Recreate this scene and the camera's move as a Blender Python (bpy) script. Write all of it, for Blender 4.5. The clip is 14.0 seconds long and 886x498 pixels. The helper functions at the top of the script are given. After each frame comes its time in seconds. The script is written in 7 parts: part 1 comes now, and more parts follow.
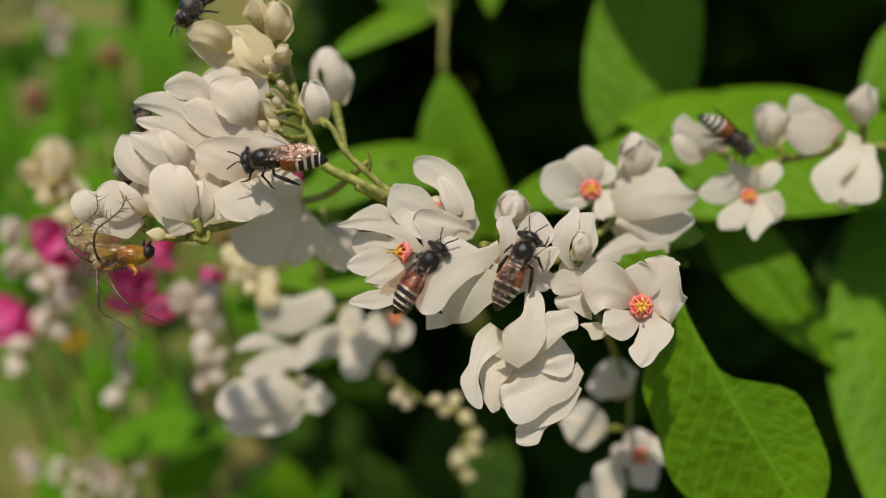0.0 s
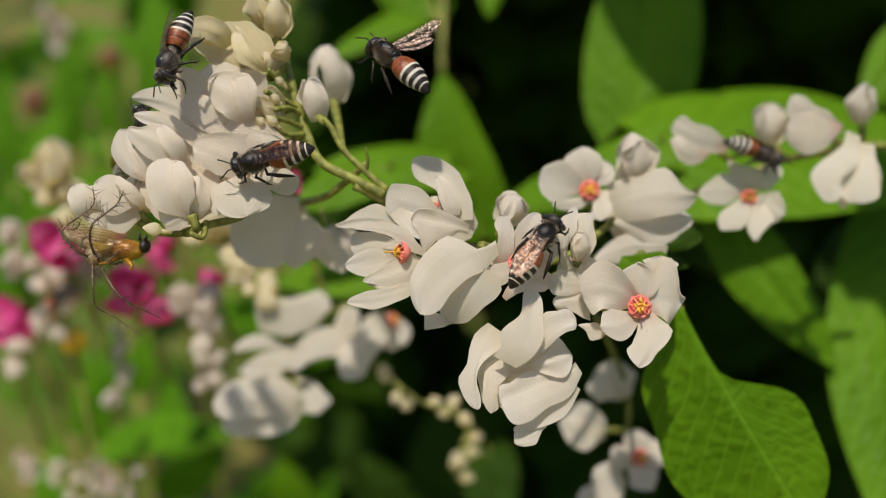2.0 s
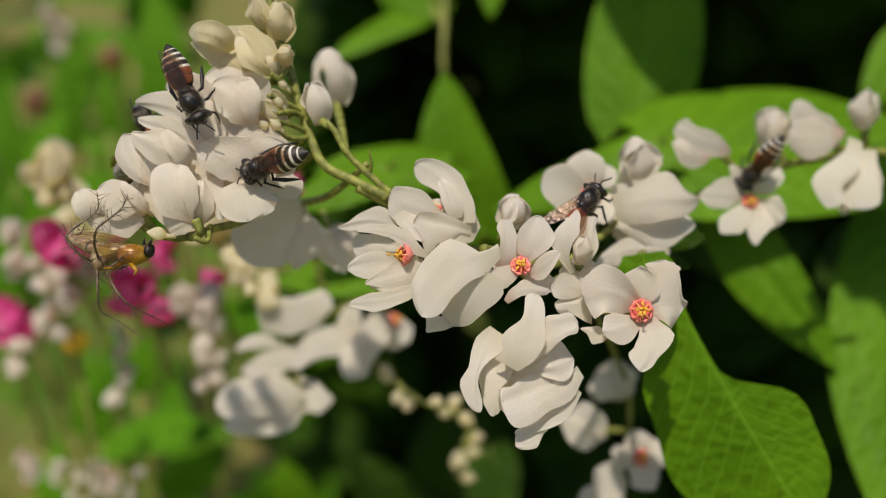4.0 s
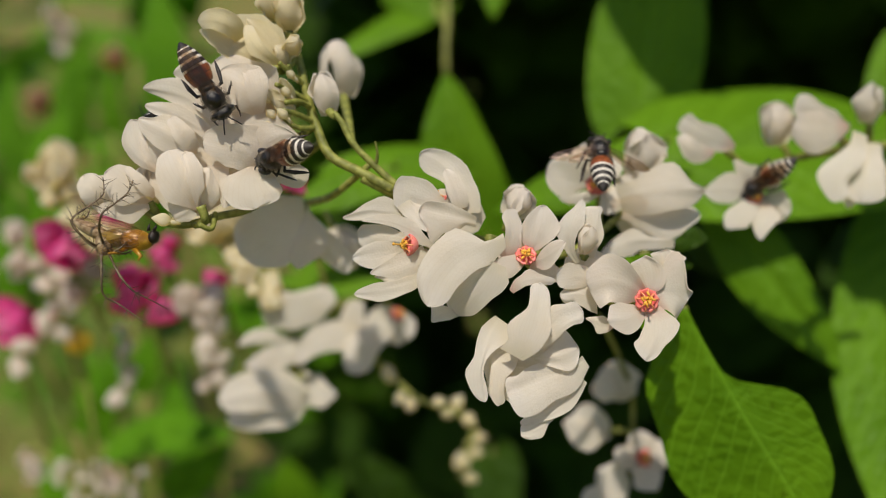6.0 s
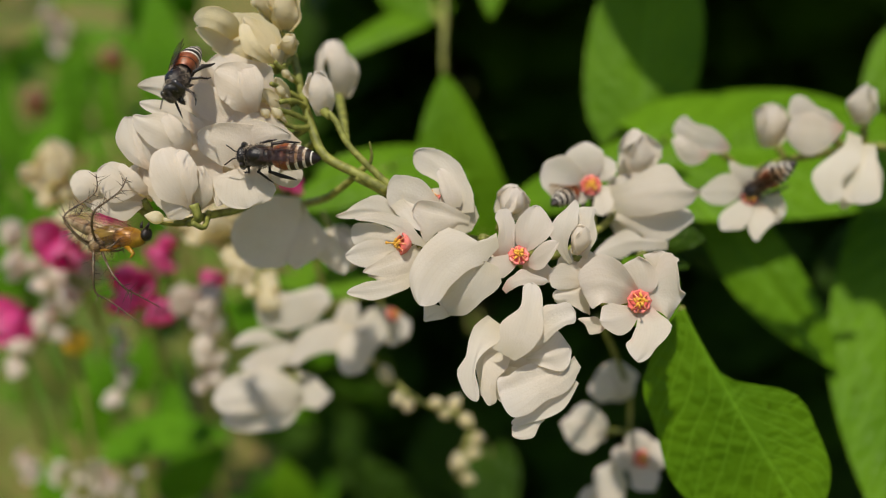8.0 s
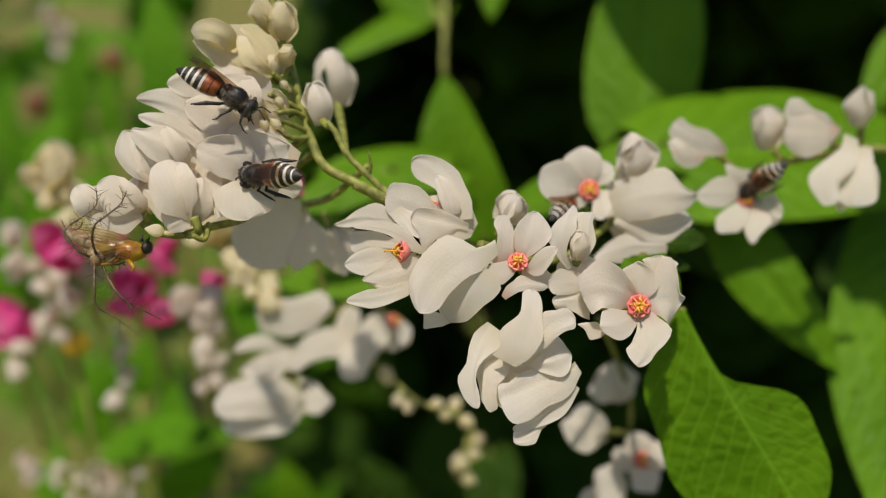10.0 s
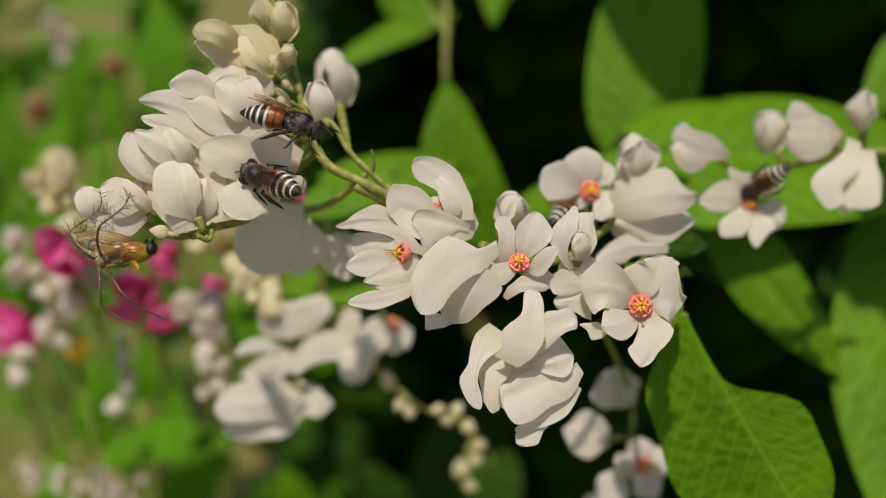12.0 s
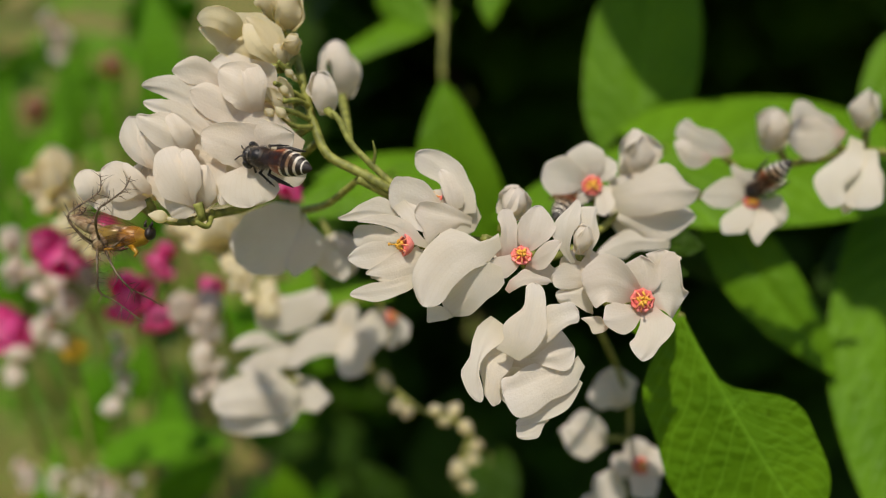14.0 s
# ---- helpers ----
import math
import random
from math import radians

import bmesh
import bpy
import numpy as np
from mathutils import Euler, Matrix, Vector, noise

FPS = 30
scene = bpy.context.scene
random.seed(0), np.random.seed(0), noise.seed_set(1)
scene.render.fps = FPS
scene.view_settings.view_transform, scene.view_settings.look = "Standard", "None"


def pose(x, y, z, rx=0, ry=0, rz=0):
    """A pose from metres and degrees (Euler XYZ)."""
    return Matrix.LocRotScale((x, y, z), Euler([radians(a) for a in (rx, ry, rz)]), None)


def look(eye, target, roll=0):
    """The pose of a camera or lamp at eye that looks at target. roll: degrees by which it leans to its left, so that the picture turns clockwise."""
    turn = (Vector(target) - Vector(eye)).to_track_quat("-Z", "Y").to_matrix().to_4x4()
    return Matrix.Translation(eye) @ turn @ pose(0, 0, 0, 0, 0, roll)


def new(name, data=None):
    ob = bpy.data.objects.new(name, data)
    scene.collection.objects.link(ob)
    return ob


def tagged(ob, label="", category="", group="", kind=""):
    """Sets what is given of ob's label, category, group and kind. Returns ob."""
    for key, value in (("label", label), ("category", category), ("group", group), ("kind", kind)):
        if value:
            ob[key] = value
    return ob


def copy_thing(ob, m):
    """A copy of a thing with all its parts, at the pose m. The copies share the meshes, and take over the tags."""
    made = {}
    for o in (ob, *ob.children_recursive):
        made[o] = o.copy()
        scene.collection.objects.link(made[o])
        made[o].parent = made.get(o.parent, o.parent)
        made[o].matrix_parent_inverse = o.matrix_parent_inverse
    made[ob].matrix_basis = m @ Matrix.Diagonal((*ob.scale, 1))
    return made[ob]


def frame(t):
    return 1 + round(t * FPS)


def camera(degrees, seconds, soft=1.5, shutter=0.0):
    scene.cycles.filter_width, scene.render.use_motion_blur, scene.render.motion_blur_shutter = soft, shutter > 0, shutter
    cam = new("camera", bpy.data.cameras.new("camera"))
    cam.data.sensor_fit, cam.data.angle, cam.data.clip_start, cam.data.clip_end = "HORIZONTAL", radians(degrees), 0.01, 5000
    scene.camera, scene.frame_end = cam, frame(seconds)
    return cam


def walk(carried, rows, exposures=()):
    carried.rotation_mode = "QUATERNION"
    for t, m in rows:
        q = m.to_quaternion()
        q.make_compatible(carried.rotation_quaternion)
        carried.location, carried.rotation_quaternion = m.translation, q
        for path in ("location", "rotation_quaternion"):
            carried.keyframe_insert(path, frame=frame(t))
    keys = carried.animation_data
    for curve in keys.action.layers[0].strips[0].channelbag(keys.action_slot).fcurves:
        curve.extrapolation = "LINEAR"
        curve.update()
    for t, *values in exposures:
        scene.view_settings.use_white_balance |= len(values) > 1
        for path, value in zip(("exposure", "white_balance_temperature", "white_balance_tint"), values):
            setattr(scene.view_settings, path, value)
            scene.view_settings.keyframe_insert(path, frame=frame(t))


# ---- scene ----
# A sunlit hedge of flowering coral vine, seen from a hand's width.
# BUSH: x to the right, y into the hedge, z up, tilted with the view down the hedge; its lengths are millimetres.
MM = 0.001
BUSH = pose(0, 0, 0.62, -20, 0, 0)

cam = camera(55, 14.0, soft=1.1, shutter=0.12)
cam.data.dof.use_dof = True
cam.data.dof.focus_distance = 0.0845
cam.data.dof.aperture_fstop = 11.6
cam.data.dof.aperture_blades = 0
walk(cam, [
    (0, BUSH @ pose(0, 0, 0, 90 + -0.173, 0, 0) @ pose(0, 0, 0, 0, -0.175, 0)),
    (0.5, BUSH @ pose(0, 0, 0, 90 + -0.173, 0, 0) @ pose(0, 0, 0, 0, -0.118, 0)),
    (1, BUSH @ pose(0, 0, 0, 90 + -0.173, 0, 0) @ pose(0, 0, 0, 0, -0.146, 0)),
    (1.5, BUSH @ pose(0, 0, 0, 90 + -0.116, 0, 0) @ pose(0, 0, 0, 0, -0.175, 0)),
    (2, BUSH @ pose(0, 0, 0, 90 + -0.057, 0, 0) @ pose(0, 0, 0, 0, -0.234, 0)),
    (2.5, BUSH @ pose(0, 0, 0, 90 + -0.029, 0, 0) @ pose(0, 0, 0, 0, -0.263, 0)),
    (3, BUSH @ pose(0, 0, 0, 90 + -0.029, 0, 0) @ pose(0, 0, 0, 0, -0.263, 0)),
    (5.5, BUSH @ pose(0, 0, 0, 90 + -0.114, 0, 0) @ pose(0, 0, 0, 0, 0.057, 0)),
    (6, BUSH @ pose(0, 0, 0, 90 + -0.029, 0, 0) @ pose(0, 0, 0, 0, 0.029, 0)),
    (6.5, BUSH @ pose(0, 0, 0, 90 + 0.000, 0, 0) @ pose(0, 0, 0, 0, 0.000, 0)),
    (7, BUSH @ pose(0, 0, 0, 90 + 0.000, 0, 0) @ pose(0, 0, 0, 0, -0.059, 0)),
    (7.5, BUSH @ pose(0, 0, 0, 90 + 0.000, 0, 0) @ pose(0, 0, 0, 0, -0.116, 0)),
    (8, BUSH @ pose(0, 0, 0, 90 + 0.000, 0, 0) @ pose(0, 0, 0, 0, -0.145, 0)),
    (10.5, BUSH @ pose(0, 0, 0, 90 + 0.146, 0, 0) @ pose(0, 0, 0, 0, -0.088, 0)),
    (11, BUSH @ pose(0, 0, 0, 90 + 0.234, 0, 0) @ pose(0, 0, 0, 0, -0.057, 0)),
    (11.5, BUSH @ pose(0, 0, 0, 90 + 0.293, 0, 0) @ pose(0, 0, 0, 0, -0.029, 0)),
    (12, BUSH @ pose(0, 0, 0, 90 + 0.438, 0, 0) @ pose(0, 0, 0, 0, 0.000, 0)),
    (12.5, BUSH @ pose(0, 0, 0, 90 + 0.438, 0, 0) @ pose(0, 0, 0, 0, -0.030, 0)),
    (13, BUSH @ pose(0, 0, 0, 90 + 0.380, 0, 0) @ pose(0, 0, 0, 0, -0.030, 0)),
    (13.5, BUSH @ pose(0, 0, 0, 90 + 0.380, 0, 0) @ pose(0, 0, 0, 0, -0.116, 0)),
    (14, BUSH @ pose(0, 0, 0, 90 + 0.466, 0, 0) @ pose(0, 0, 0, 0, -0.205, 0)),
])

# ---- light ----
SUN_WAY = (BUSH.to_3x3() @ Vector((0.13, 0.67, -0.73))).normalized()
sun = new("sun", bpy.data.lights.new("sun", "SUN"))
sun.data.energy = 4.1
sun.data.angle = radians(1.2)
sun.data.color = (1.0, 0.915, 0.76)
sun.matrix_world = look((0, 0, 3), Vector((0, 0, 3)) + SUN_WAY)
world = bpy.data.worlds.new("sky")
scene.world = world
world.use_nodes = True
wn = world.node_tree.nodes
sky = wn.new("ShaderNodeTexSky")
sky.sky_type = "NISHITA"
sky.sun_disc = False
sky.sun_elevation = math.asin(-SUN_WAY.z)
sky.sun_rotation = math.atan2(-SUN_WAY.x, -SUN_WAY.y)
world.node_tree.links.new(sky.outputs[0], wn["Background"].inputs[0])
wn["Background"].inputs[1].default_value = 0.095
scene.view_settings.exposure = 0.0


# ---- materials ----
class Nodes:
    """A node material with a few short-hands."""

    def __init__(self, name):
        self.mat = bpy.data.materials.new(name)
        self.mat.use_nodes = True
        self.tree = self.mat.node_tree
        self.bsdf = self.tree.nodes["Principled BSDF"]
        self.out = self.tree.nodes["Material Output"]

    def add(self, kind, **values):
        n = self.tree.nodes.new(kind)
        for key, value in values.items():
            n.inputs[key.replace("_", " ")].default_value = value
        return n

    def link(self, a, b):
        self.tree.links.new(a, b)

    def noise(self, scale, detail=4, vector=None):
        n = self.add("ShaderNodeTexNoise", Scale=scale, Detail=detail)
        self.link(vector or self.coord("Object"), n.inputs["Vector"])
        return n.outputs["Fac"]

    def coord(self, which):
        return self.add("ShaderNodeTexCoord").outputs[which]

    def ramp(self, fac, stops):
        n = self.tree.nodes.new("ShaderNodeValToRGB")
        el = n.color_ramp.elements
        while len(el) < len(stops):
            el.new(0.5)
        for e, (p, c) in zip(el, stops):
            e.position, e.color = p, (*c, 1) if len(c) == 3 else c
        self.link(fac, n.inputs[0])
        return n.outputs[0]

    def mix(self, fac, a, b, blend="MIX"):
        n = self.tree.nodes.new("ShaderNodeMix")
        n.data_type, n.blend_type = "RGBA", blend
        for value, i in ((fac, 0), (a, 6), (b, 7)):
            if isinstance(value, (int, float)):
                n.inputs[i].default_value = value
            elif isinstance(value, tuple):
                n.inputs[i].default_value = (*value, 1)
            else:
                self.link(value, n.inputs[i])
        return n.outputs[2]

    def maths(self, op, a, b=0.0):
        n = self.tree.nodes.new("ShaderNodeMath")
        n.operation = op
        for value, i in ((a, 0), (b, 1)):
            if isinstance(value, (int, float)):
                n.inputs[i].default_value = value
            else:
                self.link(value, n.inputs[i])
        return n.outputs[0]

    def bump(self, height, strength, distance):
        n = self.add("ShaderNodeBump", Strength=strength, Distance=distance)
        self.link(height, n.inputs["Height"])
        self.link(n.outputs[0], self.bsdf.inputs["Normal"])
        return n.outputs[0]

    def translucent(self, colour, share, normal=None):
        t = self.tree.nodes.new("ShaderNodeBsdfTranslucent")
        if isinstance(colour, tuple):
            t.inputs[0].default_value = (*colour, 1)
        else:
            self.link(colour, t.inputs[0])
        if normal:
            self.link(normal, t.inputs["Normal"])
        m = self.add("ShaderNodeMixShader", Fac=share)
        self.link(self.bsdf.outputs[0], m.inputs[1])
        self.link(t.outputs[0], m.inputs[2])
        self.link(m.outputs[0], self.out.inputs[0])


def petal_material(name, body, throat, edge, glow, share=0.64):
    m = Nodes(name)
    uv = m.add("ShaderNodeSeparateXYZ")
    m.link(m.coord("UV"), uv.inputs[0])
    along = m.maths("ADD", uv.outputs[1], m.maths("MULTIPLY", m.noise(900, 3), 0.12))
    colour = m.ramp(along, [(0.04, throat), (0.34, body), (0.8, body), (1.0, edge)])
    patch = m.ramp(m.noise(260, 3), [(0.3, (0.95, 0.935, 0.90)), (0.7, (1, 1, 1))])
    colour = m.mix(1.0, colour, patch, "MULTIPLY")
    m.bsdf.inputs["Roughness"].default_value = 0.55
    m.bsdf.inputs["Specular IOR Level"].default_value = 0.2
    # fine lengthwise veins and a soft cell grain
    side = m.maths("SUBTRACT", uv.outputs[0], 0.5)
    fan = m.maths("MULTIPLY", side, m.maths("SUBTRACT", 1.5, uv.outputs[1]))
    vein = m.maths("SINE", m.maths("MULTIPLY", fan, 70.0))
    lines = m.ramp(vein, [(0.55, (1, 1, 1)), (1.0, (0.985, 0.978, 0.968))])
    colour = m.mix(1.0, colour, lines, "MULTIPLY")
    m.link(colour, m.bsdf.inputs["Base Color"])
    height = m.maths("ADD", m.maths("MULTIPLY", vein, 0.012), m.maths("MULTIPLY", m.noise(5200, 4), 0.3))
    height = m.maths("ADD", height, m.maths("MULTIPLY", m.noise(420, 4), 1.15))
    normal = m.bump(height, 0.45, 0.0002)
    m.translucent(m.mix(1.0, colour, glow, "MULTIPLY"), share, normal)
    return m.mat


def leaf_material(name, dark, light, glow, share=0.4, relief=1.0, scale=1.0):
    m = Nodes(name)
    uv = m.add("ShaderNodeSeparateXYZ")
    m.link(m.coord("UV"), uv.inputs[0])
    side = m.maths("ABSOLUTE", m.maths("SUBTRACT", uv.outputs[0], 0.5))
    warp = m.maths("MULTIPLY", m.noise(70, 3), 0.22)
    lane = m.maths("ADD", m.maths("SUBTRACT", uv.outputs[1], m.maths("MULTIPLY", side, 0.75)), warp)
    ribs = m.maths("ABSOLUTE", m.maths("SUBTRACT", m.maths("FRACT", m.maths("MULTIPLY", lane, 10.0)), 0.5))
    rib = m.ramp(ribs, [(0.0, (1, 1, 1)), (0.09, (0, 0, 0))])
    mid = m.ramp(side, [(0.0, (1, 1, 1)), (0.022, (0, 0, 0))])
    vein = m.maths("MAXIMUM", rib, mid)
    cells = m.add("ShaderNodeTexVoronoi", Scale=360.0 * scale)
    shift = m.add("ShaderNodeTexNoise", Scale=140.0, Detail=3.0)
    m.link(m.coord("Object"), shift.inputs["Vector"])
    where = m.tree.nodes.new("ShaderNodeVectorMath")
    where.operation = "MULTIPLY_ADD"
    m.link(shift.outputs["Color"], where.inputs[0])
    where.inputs[1].default_value = (0.004, 0.004, 0.004)
    m.link(m.coord("Object"), where.inputs[2])
    m.link(where.outputs[0], cells.inputs["Vector"])
    cell = m.ramp(cells.outputs["Distance"], [(0.0, (1, 1, 1)), (0.75, (0, 0, 0))])
    blotch = m.noise(70, 4)
    colour = m.mix(m.ramp(blotch, [(0.3, (0, 0, 0)), (0.7, (1, 1, 1))]), dark, light)
    colour = m.mix(m.maths("MULTIPLY", vein, 0.35), colour, tuple(min(1, c * 1.8 + 0.02) for c in light))
    spots = m.ramp(m.noise(520, 2), [(0.70, (1, 1, 1)), (0.78, (0.72, 0.66, 0.5))])
    colour = m.mix(1.0, colour, spots, "MULTIPLY")
    m.link(colour, m.bsdf.inputs["Base Color"])
    m.bsdf.inputs["Roughness"].default_value = 0.5
    m.bsdf.inputs["Specular IOR Level"].default_value = 0.14
    height = m.maths("ADD", m.maths("MULTIPLY", cell, 0.75), m.maths("MULTIPLY", vein, -0.45))
    height = m.maths("ADD", height, m.maths("MULTIPLY", m.noise(1500, 3), 0.25))
    normal = m.bump(height, min(1.0, 0.9 * relief), 0.0016)
    m.translucent(m.mix(1.0, colour, glow, "MULTIPLY"), share, normal)
    return m.mat


def plain_material(name, a, b, rough=0.5, scale=600, relief=0.2, metal=0.0, coat=0.0, spread=(0.35, 0.65), distance=0.0001):
    m = Nodes(name)
    colour = m.ramp(m.noise(scale, 4), [(spread[0], a), (spread[1], b)])
    m.link(colour, m.bsdf.inputs["Base Color"])
    m.bsdf.inputs["Roughness"].default_value = rough
    m.bsdf.inputs["Metallic"].default_value = metal
    m.bsdf.inputs["Coat Weight"].default_value = coat
    m.bump(m.noise(scale * 4, 3), relief, distance)
    return m.mat


WHITE = petal_material("white_petal", (0.91, 0.868, 0.82), (0.827, 0.658, 0.602), (0.902, 0.869, 0.846), (1.0, 0.955, 0.915))
CREAM = petal_material("cream_petal", (0.89, 0.845, 0.675), (0.80, 0.74, 0.44), (0.885, 0.855, 0.755), (1.0, 0.95, 0.76))
WHITE_BACK = petal_material("white_petal_back", (0.91, 0.872, 0.825), (0.827, 0.79, 0.696), (0.902, 0.869, 0.846), (1.0, 0.978, 0.93))
PINK = petal_material("pink_petal", (0.90, 0.15, 0.52), (0.84, 0.10, 0.40), (0.93, 0.34, 0.64), (1.0, 0.6, 0.95))
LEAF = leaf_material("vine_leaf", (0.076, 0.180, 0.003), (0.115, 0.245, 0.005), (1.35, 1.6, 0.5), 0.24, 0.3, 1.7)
WEED_LEAF = leaf_material("weed_leaf", (0.084, 0.235, 0.004), (0.138, 0.335, 0.008), (1.4, 1.6, 0.5), 0.3)
IVORY = petal_material("ivory_petal", (0.912, 0.87, 0.817), (0.865, 0.771, 0.677), (0.902, 0.865, 0.827), (1.0, 0.978, 0.92))
# darker copy of the vine leaf, with hedge shade put into its colour
SHADE_TINTED_LEAF = leaf_material("shade_tinted_leaf", (0.022, 0.056, 0.003), (0.042, 0.092, 0.005), (1.4, 1.8, 0.5), 0.3)
STALK = plain_material("green_stalk", (0.12, 0.13, 0.020), (0.29, 0.30, 0.062), 0.6, 1100, 0.55)
CORAL = plain_material("coral_cup", (0.66, 0.10, 0.09), (0.80, 0.25, 0.21), 0.45, 1500, 0.3)
ANTHER = plain_material("anther", (0.62, 0.25, 0.02), (0.82, 0.48, 0.06), 0.6, 4000, 0.4)
GOLD = plain_material("golden_petal", (0.74, 0.40, 0.012), (0.84, 0.56, 0.03), 0.6, 900, 0.3)
FILAMENT = plain_material("filament", (0.70, 0.16, 0.08), (0.80, 0.34, 0.16), 0.5, 3000, 0.2)
CHITIN = plain_material("black_chitin", (0.006, 0.0035, 0.0025), (0.022, 0.012, 0.008), 0.45, 2600, 0.5, coat=0.0)
GLOSS = plain_material("glossy_chitin", (0.004, 0.003, 0.0025), (0.010, 0.007, 0.006), 0.27, 3000, 0.5)
FUZZ = plain_material("brown_hair", (0.11, 0.085, 0.06), (0.42, 0.34, 0.26), 0.7, 2500, 0.1)
RUST = plain_material("rust_chitin", (0.15, 0.036, 0.010), (0.34, 0.095, 0.028), 0.35, 2200, 0.4, coat=0.15)
BAND = plain_material("pale_hair_band", (0.58, 0.53, 0.46), (0.85, 0.80, 0.72), 0.75, 5200, 0.8)
EYE = plain_material("insect_eye", (0.012, 0.010, 0.010), (0.035, 0.028, 0.026), 0.18, 8000, 0.3, coat=0.4)
AMBER = plain_material("amber_body", (0.27, 0.13, 0.008), (0.50, 0.28, 0.02), 0.34, 900, 0.25, coat=0.3)
TAN = plain_material("tan_cuticle", (0.20, 0.13, 0.07), (0.42, 0.33, 0.20), 0.5, 1600, 0.4)
SPINE = plain_material("spider_leg", (0.05, 0.032, 0.016), (0.19, 0.13, 0.07), 0.45, 1800, 0.3)
GRASS = plain_material("grass_blades", (0.06, 0.15, 0.008), (0.13, 0.26, 0.018), 0.6, 14, 0.1)
DRY = petal_material("faded_petal", (0.76, 0.54, 0.40), (0.66, 0.46, 0.30), (0.78, 0.58, 0.44), (1.0, 0.85, 0.75))
GRASS.node_tree.nodes["Principled BSDF"].inputs["Specular IOR Level"].default_value = 0.12
TWIG = plain_material("brown_twig", (0.10, 0.055, 0.03), (0.20, 0.12, 0.07), 0.7, 300, 0.4)


def wing_material(name, film_share):
    m = Nodes(name)
    uv = m.add("ShaderNodeSeparateXYZ")
    m.link(m.coord("UV"), uv.inputs[0])
    warp = m.maths("MULTIPLY", m.noise(700, 2), 0.5)
    lane = m.maths("ADD", m.maths("MULTIPLY", uv.outputs[0], 4.6), warp)
    line = m.maths("ABSOLUTE", m.maths("SUBTRACT", m.maths("FRACT", lane), 0.5))
    vein = m.ramp(line, [(0.0, (1, 1, 1)), (0.07, (0, 0, 0))])
    m.bsdf.inputs["Base Color"].default_value = (0.05, 0.028, 0.018, 1)
    m.bsdf.inputs["Roughness"].default_value = 0.3
    shine = m.tree.nodes.new("ShaderNodeBsdfGlossy")
    shine.inputs["Color"].default_value = (0.86, 0.68, 0.68, 1)
    shine.inputs["Roughness"].default_value = 0.3
    m.bump(m.noise(900, 3), 0.6, 0.0003)
    bump = m.add("ShaderNodeBump", Strength=0.7, Distance=0.0003)
    m.link(m.maths("ADD", m.noise(1300, 3), m.maths("MULTIPLY", vein, 0.6)), bump.inputs["Height"])
    m.link(bump.outputs[0], shine.inputs["Normal"])
    clear = m.tree.nodes.new("ShaderNodeBsdfTransparent")
    clear.inputs[0].default_value = (0.90, 0.84, 0.77, 1)
    film = m.add("ShaderNodeMixShader", Fac=film_share)
    m.link(clear.outputs[0], film.inputs[1])
    m.link(shine.outputs[0], film.inputs[2])
    mix = m.tree.nodes.new("ShaderNodeMixShader")
    m.link(m.maths("ADD", m.maths("MULTIPLY", vein, 0.45), 0.01), mix.inputs[0])
    m.link(film.outputs[0], mix.inputs[1])
    m.link(m.bsdf.outputs[0], mix.inputs[2])
    m.link(mix.outputs[0], m.out.inputs[0])
    return m.mat


WING = wing_material("wing_membrane", 0.034)
DULL_WING = wing_material("dull_wing_membrane", 0.015)


# ---- mesh builders; all lengths in millimetres ----
def vec(p):
    return p if isinstance(p, Vector) else Vector(p)


